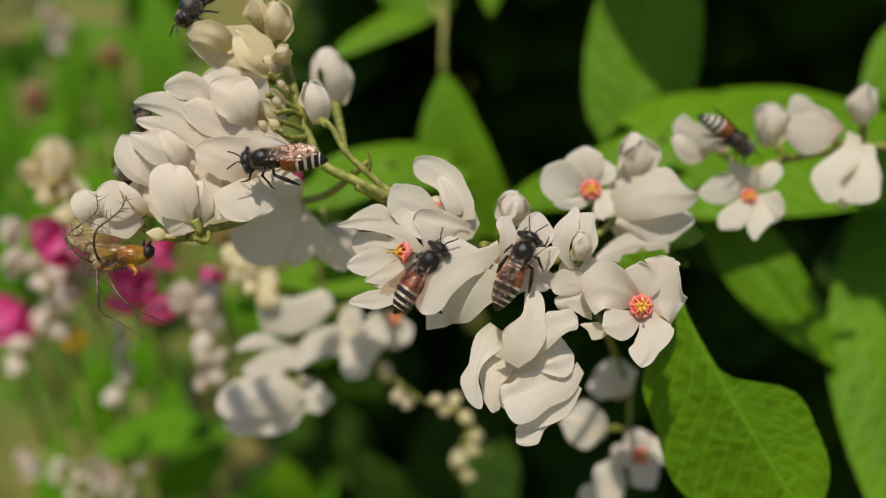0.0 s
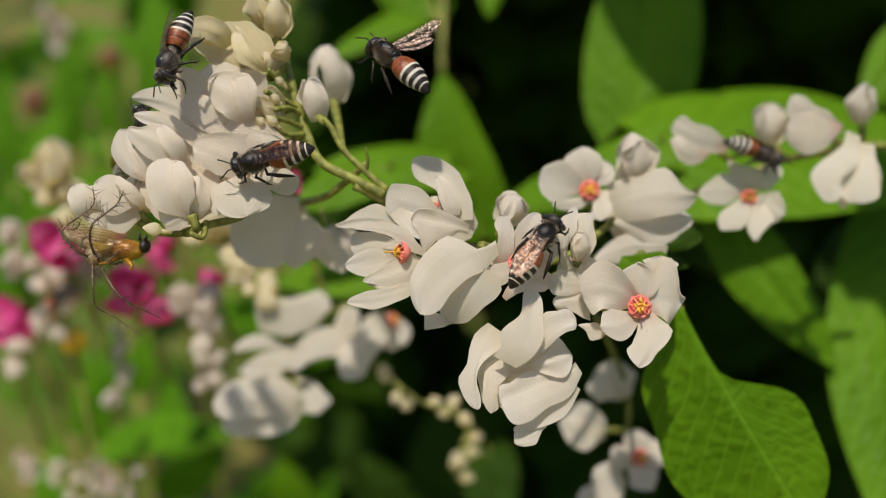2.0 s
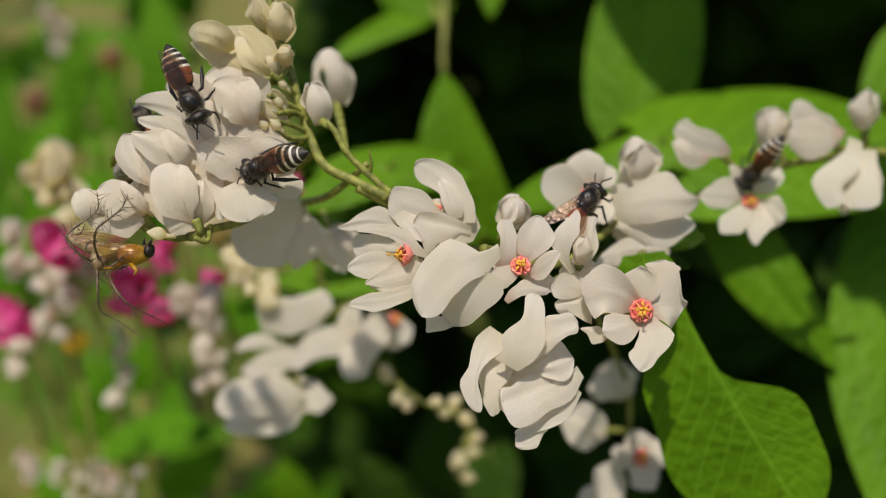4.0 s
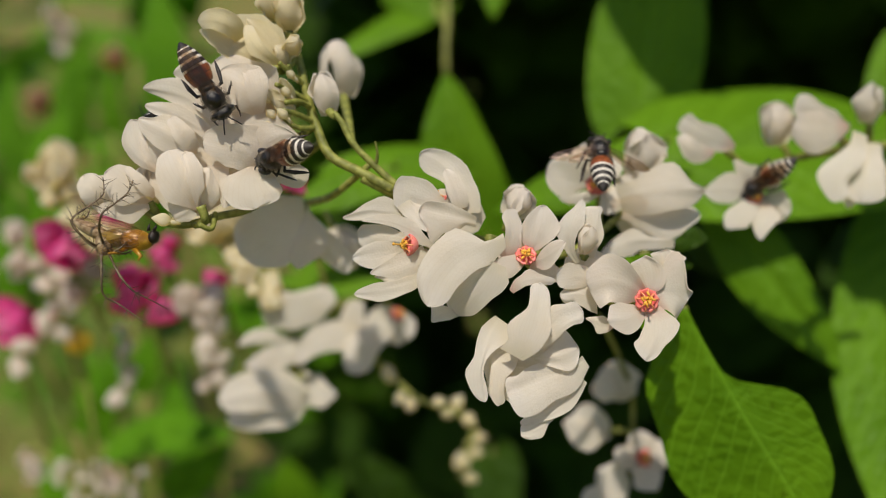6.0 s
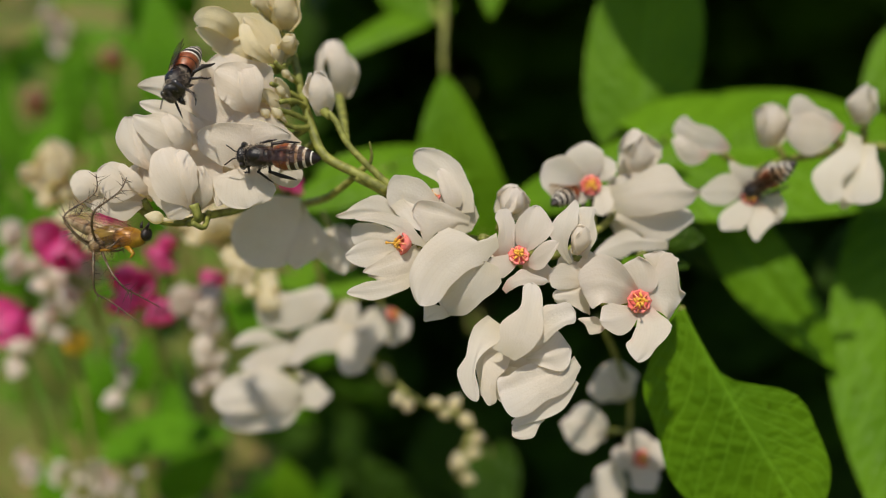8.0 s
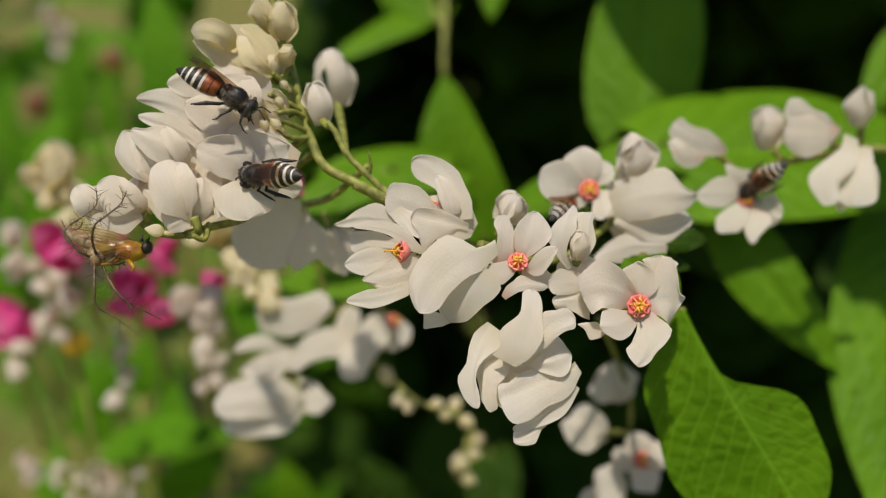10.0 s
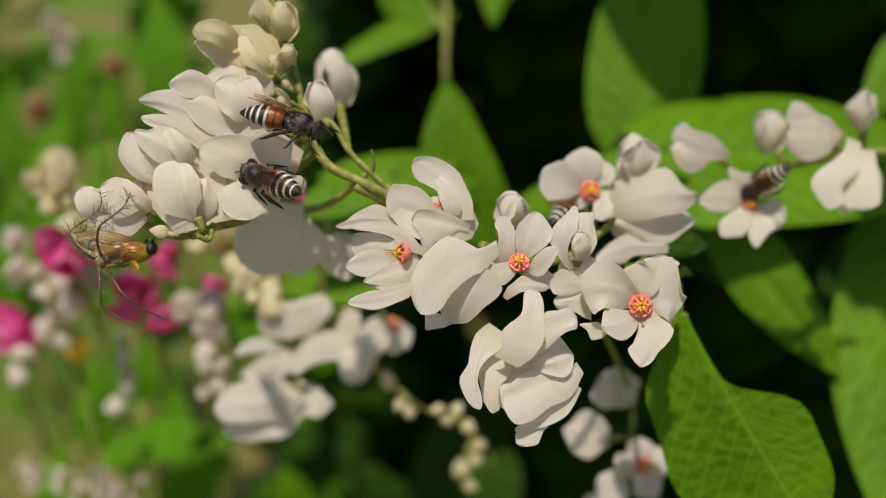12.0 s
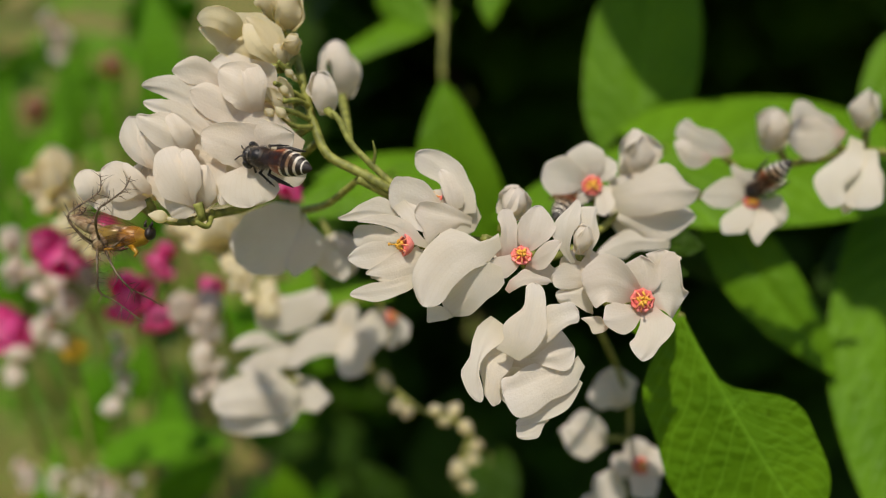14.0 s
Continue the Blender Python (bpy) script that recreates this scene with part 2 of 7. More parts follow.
class Build:
    """Collects millimetre geometry and makes one mesh of it, about an origin."""

    def __init__(self, origin=(0, 0, 0)):
        self.o, self.v, self.f, self.uv, self.slot = vec(origin), [], [], [], []

    def grid(self, rows, uvs, closed=False, slot=0):
        n, w = len(self.v), len(rows[0])
        for r, ur in zip(rows, uvs):
            self.v += r
            self.uv += ur
        for i in range(len(rows) - 1):
            for j in range(w if closed else w - 1):
                k = (j + 1) % w
                self.f.append((n + i * w + j, n + i * w + k, n + (i + 1) * w + k, n + (i + 1) * w + j))
                self.slot.append(slot)
        return n

    def shell(self, rows, uvs, normals, thick):
        """A sheet with two faces and a sharp rim."""
        w, h = len(rows[0]), len(rows)
        a = self.grid(rows, uvs)
        b = len(self.v)
        for r, ur, nr in zip(rows, uvs, normals):
            self.v += [p - n * thick for p, n in zip(r, nr)]
            self.uv += ur
        for i in range(h - 1):
            for j in range(w - 1):
                q = (b + i * w + j, b + (i + 1) * w + j, b + (i + 1) * w + j + 1, b + i * w + j + 1)
                self.f.append(q)
                self.slot.append(0)
        ring = [i * w for i in range(h)] + [(h - 1) * w + j for j in range(1, w)]
        ring += [i * w + w - 1 for i in range(h - 2, -1, -1)] + list(range(w - 2, 0, -1))
        c, n = len(self.v), len(ring)
        for k in (a, b):
            self.v += [self.v[k + p] for p in ring]
            self.uv += [self.uv[k + p] for p in ring]
        for i in range(n):
            j = (i + 1) % n
            self.f.append((c + i, c + j, c + n + j, c + n + i))
            self.slot.append(0)

    def tube(self, points, radii, sides=7, slot=0, cap=True):
        points = [vec(p) for p in points]
        rows, uvs = [], []
        side = None
        for i, p in enumerate(points):
            t = (points[min(i + 1, len(points) - 1)] - points[max(i - 1, 0)]).normalized()
            if side is None:
                side = t.orthogonal().normalized()
            side = (side - t * side.dot(t)).normalized()
            up = t.cross(side)
            r = radii[i] if isinstance(radii, (list, tuple)) else radii
            rows.append([p + (side * math.cos(k * math.tau / sides) + up * math.sin(k * math.tau / sides)) * r for k in range(sides)])
            uvs.append([(k / sides, i / len(points)) for k in range(sides)])
        n = self.grid(rows, uvs, True, slot)
        if cap:
            self.f.append(tuple(n + k for k in reversed(range(sides))))
            self.f.append(tuple(n + (len(rows) - 1) * sides + k for k in range(sides)))
            self.slot += [slot, slot]

    def blob(self, centre, radii, axis=(0, 0, 1), seg=14, rings=9, slot=0, shape=None, bumpy=0.0):
        """An ellipsoid along an axis; shape(s) scales its girth from s = 0 to 1."""
        c, a = vec(centre), vec(axis).normalized()
        q = a.to_track_quat("Z", "Y")
        rows, uvs = [], []
        for i in range(rings + 1):
            s = i / rings
            th = math.pi * s
            g = math.sin(th) * (shape(s) if shape else 1)
            row = []
            for k in range(seg):
                ph = math.tau * k / seg
                d = Vector((math.cos(ph) * g * radii[0], math.sin(ph) * g * radii[1], -math.cos(th) * radii[2]))
                if bumpy:
                    d *= 1 + bumpy * noise.noise(d * 0.9 + c)
                row.append(c + q @ d)
            rows.append(row)
            uvs.append([(k / seg, s) for k in range(seg)])
        self.grid(rows, uvs, True, slot)

    def mesh(self, name, *materials):
        me = bpy.data.meshes.new(name)
        me.from_pydata([(p - self.o) * MM for p in self.v], [], self.f)
        layer = me.uv_layers.new(name="UVMap")
        uv = np.array(self.uv, dtype=np.float32)
        idx = np.zeros(len(me.loops), dtype=np.int32)
        me.loops.foreach_get("vertex_index", idx)
        layer.data.foreach_set("uv", uv[idx].ravel())
        for m in materials:
            me.materials.append(m)
        me.polygons.foreach_set("use_smooth", [True] * len(me.polygons))
        if len(materials) > 1:
            me.polygons.foreach_set("material_index", self.slot)
        me.update()
        return me


def part(name, built, material, parent, label=""):
    materials = material if isinstance(material, tuple) else (material,)
    ob = new(name, built.mesh(name, *materials))
    ob.parent = parent
    return tagged(ob, label)


def thing(name, origin, label, category, group="", kind=""):
    ob = new(name)
    ob.empty_display_size = 0.004
    ob.matrix_world = BUSH @ Matrix.Translation(vec(origin) * MM)
    return tagged(ob, label, category, group, kind)


def tepal_width(s):
    return 1.56 * (s * 1.02 + 0.12) ** 0.52 * (1 - s) ** 0.5


def leaf_width(s):
    return 1.72 * (s + 0.02) ** 0.36 * (1 - s) ** 0.78


TOWARD = Vector((0, -1, 0.22)).normalized()


def sheet(built, base, tip, width, cup=0.25, arch=0.12, tilt=0.0, face=None, profile=tepal_width,
          ruffle=0.11, thick=0.07, nu=16, nv=14, lobes=0.0, seed=0, recurve=None, flare=0.55, crease_depth=0.012, bow=None):
    """A tepal or leaf blade from base to tip: cup bends it across, arch along, tilt turns it about its axis."""
    base, tip = vec(base), vec(tip)
    axis = tip - base
    length = axis.length
    t = axis / length
    look_way = vec(face) if face is not None else TOWARD
    n = look_way - t * look_way.dot(t)
    if n.length < 0.08:
        n = Vector((0, 0, 1)) - t * t.z
    n.normalize()
    n = Matrix.Rotation(radians(tilt), 3, t) @ n
    side = t.cross(n)
    rows, uvs, normals = [], [], []
    rng = random.Random(seed * 7 + 3)
    ph1, ph2, ph3, skew = (rng.uniform(0, 6.28), rng.uniform(0, 6.28), rng.uniform(0, 6.28), rng.uniform(-0.07, 0.07))
    skew = skew if bow is None else bow
    blunt = rng.uniform(-0.14, 0.1) if profile is tepal_width else 0.0
    curl = rng.uniform(-0.25, 0.7) if recurve is None else recurve
    for i in range(nu + 1):
        s = math.sin(math.pi / 2 * i / nu) if i < nu else 1.0
        h = width / 2 * profile(min(s, 0.9995)) * (1 - min(s, 0.9995)) ** blunt
        row = []
        for j in range(nv + 1):
            q = 2 * j / nv - 1
            grow = min(1.0, s * 1.6)
            wave = ruffle * width * grow * (0.9 * math.sin(6.4 * s + ph1 + (1.9 if q > 0 else 0)) * abs(q) ** 2.2
                                            + 0.5 * math.sin(13.0 * s + ph2) * q ** 3 * abs(q)
                                            + 0.55 * math.sin(3.6 * s + ph3 + 2.2 * q))
            edge = 1 + ruffle * 0.55 * math.sin(9 * s + ph3 + 1.5 * q) + ruffle * 0.3 * math.sin(19 * s + ph2 + 2 * q) * s
            p = base + axis * s + side * (h * q * edge + skew * length * math.sin(math.pi * s))
            crease = -crease_depth * h * math.exp(-(q * 5) ** 2) * math.sin(math.pi * s)
            p = p + n * (arch * length * math.sin(math.pi * s) - cup * h * (q * q - flare * q ** 4) + wave + crease - curl * length * max(0, s - 0.6) ** 2)
            if lobes:
                p = p - t * (length * lobes * abs(q) ** 1.6 * (1 - s) ** 3)
            row.append(p)
        rows.append(row)
        uvs.append([(j / nv, s) for j in range(nv + 1)])
    for i in range(nu + 1):
        nr = []
        for j in range(nv + 1):
            a = rows[min(i + 1, nu)][j] - rows[max(i - 1, 0)][j]
            b = rows[i][min(j + 1, nv)] - rows[i][max(j - 1, 0)]
            m = b.cross(a)
            nr.append(m.normalized() * (-1 if m.dot(n) < 0 else 1) if m.length > 1e-6 else n)
        normals.append(nr)
    built.shell(rows, uvs, normals, thick)


def curve_at(values, s):
    """A smooth curve through evenly spaced values."""
    n = len(values) - 1
    i = min(int(s * n), n - 1)
    f = s * n - i
    v = [values[max(i - 1, 0)], values[i], values[i + 1], values[min(i + 2, n)]]
    return 0.5 * (2 * v[1] + (v[2] - v[0]) * f + (2 * v[0] - 5 * v[1] + 4 * v[2] - v[3]) * f * f + (3 * v[1] - v[0] - 3 * v[2] + v[3]) * f ** 3)


def blade(built, base, mid, tip, left, right, cup=0.25, lift_left=0.0, lift_right=0.0, ruffle=0.1, thick=0.06, seed=0, nu=18, nv=16):
    """A thin uneven tepal along a bent spine, with half-widths for each side at even stations, cupped, folded and waved."""
    base, mid, tip = vec(base), vec(mid), vec(tip)
    ctrl = mid * 2 - (base + tip) / 2
    n0 = -mid.normalized()
    rng = random.Random(seed * 11 + 5)
    ph = [rng.uniform(0, 6.28) for _ in range(6)]
    wide = max(max(left), max(right))
    at, fold = rng.uniform(-0.6, 0.6), rng.choice((-1.6, 1.6, 1.0))
    curl = [rng.uniform(-1, 1), rng.uniform(-1, 1)]
    rows, uvs, normals = [], [], []
    for i in range(nu + 1):
        s = math.sin(math.pi / 2 * i / nu)
        c = base * (1 - s) ** 2 + ctrl * 2 * s * (1 - s) + tip * s * s
        t = ((ctrl - base) * (1 - s) + (tip - ctrl) * s).normalized()
        side = t.cross(n0).normalized()
        cap = max(0.0, 1 - s ** 14) ** 0.5
        hl, hr = (max(0.02, curve_at(v, s)) * cap for v in (left, right))
        row = []
        for j in range(nv + 1):
            q = 2 * j / nv - 1
            h, lift = (hl, lift_left) if q < 0 else (hr, lift_right)
            nick = 1 + 0.026 * math.sin(11 * s + ph[0] + (2 if q > 0 else 0)) + 0.012 * math.sin(23 * s + ph[1] + (1 if q > 0 else 0))
            z = -0.5 * cup * h * q * q + lift * wide * max(0.0, abs(q) - 0.25) ** 1.3
            z += ruffle * wide * min(1.0, 2 * s + 0.2) * (0.8 * math.sin(5.2 * s + ph[2] + (1.7 if q > 0 else 0)) * q * q
                + 0.55 * math.sin(10.5 * s + ph[3] + (2.6 if q > 0 else 0)) * abs(q) ** 3
                + 0.42 * math.sin(3.5 * q + 2.0 * s + ph[4]) + 0.2 * math.sin(6 * q - 3 * s + ph[5]))
            z += 0.05 * wide * curl[0 if q < 0 else 1] * s * abs(q) ** 4 + 0.02 * wide * math.exp(-(q * 7) ** 2) * math.sin(math.pi * s)
            z += 0.018 * wide * fold * math.exp(-((q - at) * 4) ** 2) * s
            row.append(c + side * (h * q * nick) + n0 * z)
        rows.append(row)
        uvs.append([(j / nv, s) for j in range(nv + 1)])
    for i in range(nu + 1):
        nr = []
        for j in range(nv + 1):
            a = rows[min(i + 1, nu)][j] - rows[max(i - 1, 0)][j]
            w = rows[i][min(j + 1, nv)] - rows[i][max(j - 1, 0)]
            m = w.cross(a)
            nr.append(m.normalized() * (-1 if m.dot(n0) < 0 else 1) if m.length > 1e-7 else n0)
        normals.append(nr)
    built.shell(rows, uvs, normals, thick)


def blade_flower(parent, origin, stalk, tepals, throat=None, material=WHITE_BACK, label="", ruffle=0.055):
    """A flower whose tepals each have their own bent spine and uneven sides."""
    flower = part("flower", pedicel(stalk, 0.36, origin, 0.5), STALK, parent, label)
    for row in tepals:
        SEED[0] += 1
        b = Build(origin)
        blade(b, *row, seed=SEED[0], ruffle=ruffle)
        part("tepal", b, material, flower)
    if throat:
        stamen_parts(flower, origin, throat[0:3], throat[3:6], throat[6])
    return flower


def basis(axis):
    a = vec(axis).normalized()
    u = a.orthogonal().normalized()
    return a, u, a.cross(u)


def stamen_parts(flower, origin, centre, axis, size, count=8):
    """The coral cup, the ring of filaments with their anthers and the pale style in a flower's throat."""
    c, (a, u, w) = vec(centre), basis(axis)
    cup = Build(origin)
    rows, uvs = [], []
    for k, (r, h) in enumerate(((0.30, -0.5), (0.70, -0.18), (0.88, 0.26), (0.80, 0.32), (0.55, 0.05), (0.22, -0.1), (0.02, -0.12))):
        rows.append([c + a * h * size + (u * math.cos(i * math.tau / 18) + w * math.sin(i * math.tau / 18)) * r * size
                     * (1 + 0.14 * (i % 2) * (r > 0.8)) for i in range(18)])
        uvs.append([(i / 18, k / 7) for i in range(18)])
    cup.grid(rows, uvs, True)
    part("throat_cup", cup, CORAL, flower, "coral-red throat cup")
    rng = random.Random(int(abs(c.x) * 10 + abs(c.z) * 7))
    for i in range(count):
        g = math.tau * (i + rng.uniform(-0.25, 0.25)) / count
        d = u * math.cos(g) + w * math.sin(g)
        lean = rng.uniform(0.15, 0.5)
        p0, p1 = c + d * 0.85 * size + a * 0.15 * size, c + d * lean * size + a * rng.uniform(0.45, 0.8) * size
        fil, ant = Build(origin), Build(origin)
        fil.tube([p0, (p0 + p1) / 2 + d * 0.1 * size, p1], [0.12 * size, 0.08 * size, 0.06 * size], 5)
        ant.blob(p1, (0.16 * size, 0.12 * size, 0.24 * size), u * math.cos(g * 2) + w * math.sin(g * 2), 6, 4)
        part("filament", fil, FILAMENT, flower)
        part("anther", ant, ANTHER, flower)
    for i in range(3):
        g = math.tau * i / 3 + 0.7
        d = u * math.cos(g) + w * math.sin(g)
        tip = c + a * (0.72 + 0.9 * (i == 0)) * size + d * 0.3 * size
        sty = Build(origin)
        sty.tube([c, c + a * 0.5 * size, tip], 0.06 * size, 5)
        sty.blob(tip, (0.15 * size, 0.15 * size, 0.12 * size), a, 6, 4)
        part("style", sty, ANTHER, flower)


def pedicel(points, radius, origin, swell=0.0):
    b = Build(origin)
    pts = bend([vec(p) for p in points], 4)
    b.tube(pts, [radius * (1 + swell * i / len(pts)) for i in range(len(pts))], 7)
    return b


def bend(points, steps):
    """A smooth line through points."""
    pts = [points[0]] + list(points) + [points[-1]]
    out = []
    for i in range(1, len(pts) - 2):
        p0, p1, p2, p3 = pts[i - 1:i + 3]
        for k in range(steps):
            s = k / steps
            out.append(0.5 * (2 * p1 + (p2 - p0) * s + (2 * p0 - 5 * p1 + 4 * p2 - p3) * s * s + (3 * p1 - p0 - 3 * p2 + p3) * s ** 3))
    out.append(points[-1])
    return out


SEED = [0]


def closed_flower(parent, origin, centre, size, axis, roll=0.0, fat=0.85, material=WHITE_BACK, stalk=None, spread=0.1, label="", count=3):
    """Folded tepals that close on one another, heart-shaped."""
    c, (a, u, w) = vec(centre), basis(axis)
    stalk = stalk or (c - a * size * 0.9, c - a * size * 0.42)
    flower = part("flower", pedicel(stalk, 0.34, origin, 0.8), STALK, parent, label)
    rng = random.Random(int(abs(c.x * 37 + c.z * 11)))
    for i in range(count):
        g = math.tau * i / 3 + roll if i < 3 else math.tau * i / 2 + roll + 0.6
        d = u * math.cos(g) + w * math.sin(g)
        SEED[0] += 1
        b = Build(origin)
        big = 1.0 if i < 3 else 0.8
        sheet(b, c - a * size * 0.46 + d * 0.05 * size, c + a * size * (0.5 + rng.uniform(-0.08, 0.05)) * big + d * size * (spread + rng.uniform(-0.05, 0.1)),
              size * fat * (1.1 if i < 3 else 0.8) * rng.uniform(0.9, 1.05), 0.5, 0.22, 0, face=d, seed=SEED[0], ruffle=0.10)
        part("tepal", b, material, flower)
    return flower


def bud(parent, origin, centre, length, axis, material=CREAM, girth=0.36, name="bud"):
    """A closed bud with three ridges on a short stalk."""
    c, (a, u, w) = vec(centre), basis(axis)
    b = Build(origin)
    rows, uvs = [], []
    for i in range(9):
        s = i / 8
        g = girth * length * math.sin(math.pi * min(0.98, 0.06 + 0.94 * s)) ** 0.8 * (1.15 - 0.45 * s)
        rows.append([c + a * length * (s - 0.5) + (u * math.cos(k * math.tau / 15) + w * math.sin(k * math.tau / 15)) * g
                     * (1 + 0.14 * math.cos(3 * k * math.tau / 15)) for k in range(15)])
        uvs.append([(k / 15, s) for k in range(15)])
    b.grid(rows, uvs, True)
    b.tube([c - a * length * 1.0, c - a * length * 0.45], [0.16, 0.26], 6)
    return part(name, b, material, parent)


def stem_part(parent, origin, points, radii, name="stem", material=STALK, label=""):
    pts = bend([vec(p) for p in points], 6)
    r = [radii[0] + (radii[1] - radii[0]) * i / (len(pts) - 1) for i in range(len(pts))]
    b = Build(origin)
    b.tube(pts, r, 9)
    if material is STALK and 0.38 <= radii[0] <= 0.56:
        # short pale hairs
        rng = random.Random(len(pts))
        for _ in range(34 * len(points)):
            k = rng.randrange(len(pts) - 1)
            d = Vector((rng.gauss(0, 1), rng.gauss(0, 1), rng.gauss(0, 1))).normalized()
            p = pts[k].lerp(pts[k + 1], rng.random()) + d * r[k] * 0.8
            b.tube([p, p + d * rng.uniform(0.12, 0.3)], [0.03, 0.008], 3, cap=False)
    return part(name, b, material, parent, label)


def vine_leaf(parent, origin, base, tip, width, cup=0.2, arch=0.06, tilt=0.0, material=LEAF, label="", ruffle=0.035, lobes=0.16):
    """A heart-shaped leaf with a petiole."""
    SEED[0] += 1
    b = Build(origin)
    sheet(b, base, tip, width, cup, arch, tilt, profile=leaf_width, ruffle=ruffle, thick=0.3, nu=22, nv=16, lobes=lobes, seed=SEED[0], recurve=0.15, flare=0.2, crease_depth=0.12)
    ob = part("leaf", b, material, parent, label)
    away = (vec(base) - vec(tip)).normalized()
    p = Build(origin)
    p.tube(bend([vec(base) * 1.14 + away * 1.5, vec(base) * 1.05 + away * 1.0, vec(base) - away * 1.0], 4), 0.6, 7)
    part("petiole", p, STALK, ob)
    return ob


def scatter_leaves(count, place, size, seed, up=(0, -0.5, 0.8)):
    """Many small folded leaves; place(rng) gives each one's middle."""
    b = Build()
    rng = random.Random(seed)
    for _ in range(count):
        c = vec(place(rng))
        L = size * rng.uniform(0.6, 1.3)
        n = (vec(up) + Vector((rng.uniform(-0.8, 0.8), rng.uniform(-0.6, 0.6), rng.uniform(-0.7, 0.5)))).normalized()
        t = n.orthogonal().normalized()
        t = Matrix.Rotation(rng.uniform(0, 6.28), 3, n) @ t
        s = t.cross(n)
        rows, uvs = [], []
        for v, h, dz in ((0, 0.05, 0), (0.12, 0.36, 0.03), (0.35, 0.46, 0.06), (0.65, 0.32, 0.05), (0.88, 0.12, 0.0), (1, 0.01, -0.06)):
            m = c + t * L * (v - 0.5) + n * dz * L
            rows.append([m - s * h * L + n * 0.12 * h * L, m, m + s * h * L + n * 0.12 * h * L])
            uvs.append([(0, v), (0.5, v), (1, v)])
        b.grid(rows, uvs)
    return b


# ---- ground and hedge ----
def ground():
    b = Build()
    n = 40
    rows, uvs = [], []
    for i in range(n + 1):
        y = -40000 + 80000 * (i / n)
        rows.append([Vector((-40000 + 80000 * j / n, y, 0)) for j in range(n + 1)])
        uvs.append([(j / n, i / n) for j in range(n + 1)])
    b.grid(rows, uvs)
    m = Nodes("ground")
    earth = m.ramp(m.noise(14, 6), [(0.3, (0.15, 0.11, 0.035)), (0.7, (0.28, 0.22, 0.075))])
    green = m.ramp(m.noise(30, 4), [(0.3, (0.05, 0.11, 0.012)), (0.7, (0.12, 0.21, 0.03))])
    m.link(m.mix(m.ramp(m.noise(2.2, 5), [(0.46, (0, 0, 0)), (0.62, (1, 1, 1))]), earth, green), m.bsdf.inputs["Base Color"])
    m.bsdf.inputs["Roughness"].default_value = 0.95
    m.bsdf.inputs["Specular IOR Level"].default_value = 0.12
    m.bump(m.noise(60, 6), 0.8, 0.02)
    ob = new("ground", b.mesh("ground", m.mat))
    tagged(ob, "brown soil with low green weeds", "ground", kind="structure")


ground()


def to_bush(p):
    return (BUSH.inverted() @ Vector(p)) / MM


def stuff(name, built, material, label, category):
    ob = new(name, built.mesh(name, material))
    ob.matrix_world = BUSH
    return tagged(ob, label, category, kind="stuff")


# grass and weeds on the ground beyond the hedge
def weeds():
    rng = random.Random(5)
    b = Build()
    for _ in range(3200):
        y = rng.uniform(-0.5, 5.0)
        x = rng.uniform(-3.0, 2.0)
        h = rng.uniform(20, 75)
        r = to_bush((x, y, 0.0))
        lean = Vector((rng.uniform(-0.5, 0.5), rng.uniform(-0.5, 0.5), 1.0))
        s = Vector((rng.uniform(-1, 1), rng.uniform(-1, 1), 0)).normalized() * rng.uniform(3, 8)
        rows = [[r - s * k, r + s * k] for k in (1,)]
        rows = [[r + lean * h * v - s * w, r + lean * h * v + s * w] for v, w in ((0, 0.7), (0.5, 1.0), (1.0, 0.08))]
        b.grid(rows, [[(0, v), (1, v)] for v in (0, 0.5, 1)])
    stuff("grass", b, GRASS, "low green grass and weeds on the soil", "grass")


weeds()

# the hedge: a leaf wall coloured dark for shade, under an added leaf canopy
stuff("hedge_foliage", scatter_leaves(3600, lambda r: (r.uniform(-80, 560), r.uniform(440, 580), r.uniform(-380, 380)), 52, 1), SHADE_TINTED_LEAF,
      "green leaves deep in the hedge, coloured dark for shade", "foliage")
# canopy mostly above the view, added to keep the sun off the hedge's depths
stuff("hanging_foliage", scatter_leaves(5200, lambda r: (r.uniform(-60, 520), r.uniform(205, 580), 92 + r.uniform(0, 270)), 46, 2), SHADE_TINTED_LEAF,
      "added leaf canopy, mostly out of view, that shades the hedge", "foliage")
stuff("hedge_foot_foliage", scatter_leaves(1800, lambda r: to_bush((r.uniform(-0.10, 0.55), r.uniform(0.36, 0.62), r.uniform(0.01, 0.32))), 52, 3), SHADE_TINTED_LEAF,
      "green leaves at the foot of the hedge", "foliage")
for x, y, lean in ((0.05, 0.47, 0.05), (0.24, 0.52, -0.04), (0.42, 0.48, 0.03)):
    foot = to_bush((x, y, 0))
    trunk = thing("vine_trunk", foot, "brown woody vine trunk inside the hedge", "trunk", "trunks of the vine")
    stem_part(trunk, foot, [foot, to_bush((x + lean, y, 0.25)), to_bush((x - lean, y + 0.02, 0.5)), to_bush((x + lean, y - 0.05, 0.85))], (9, 4), "stem", TWIG)

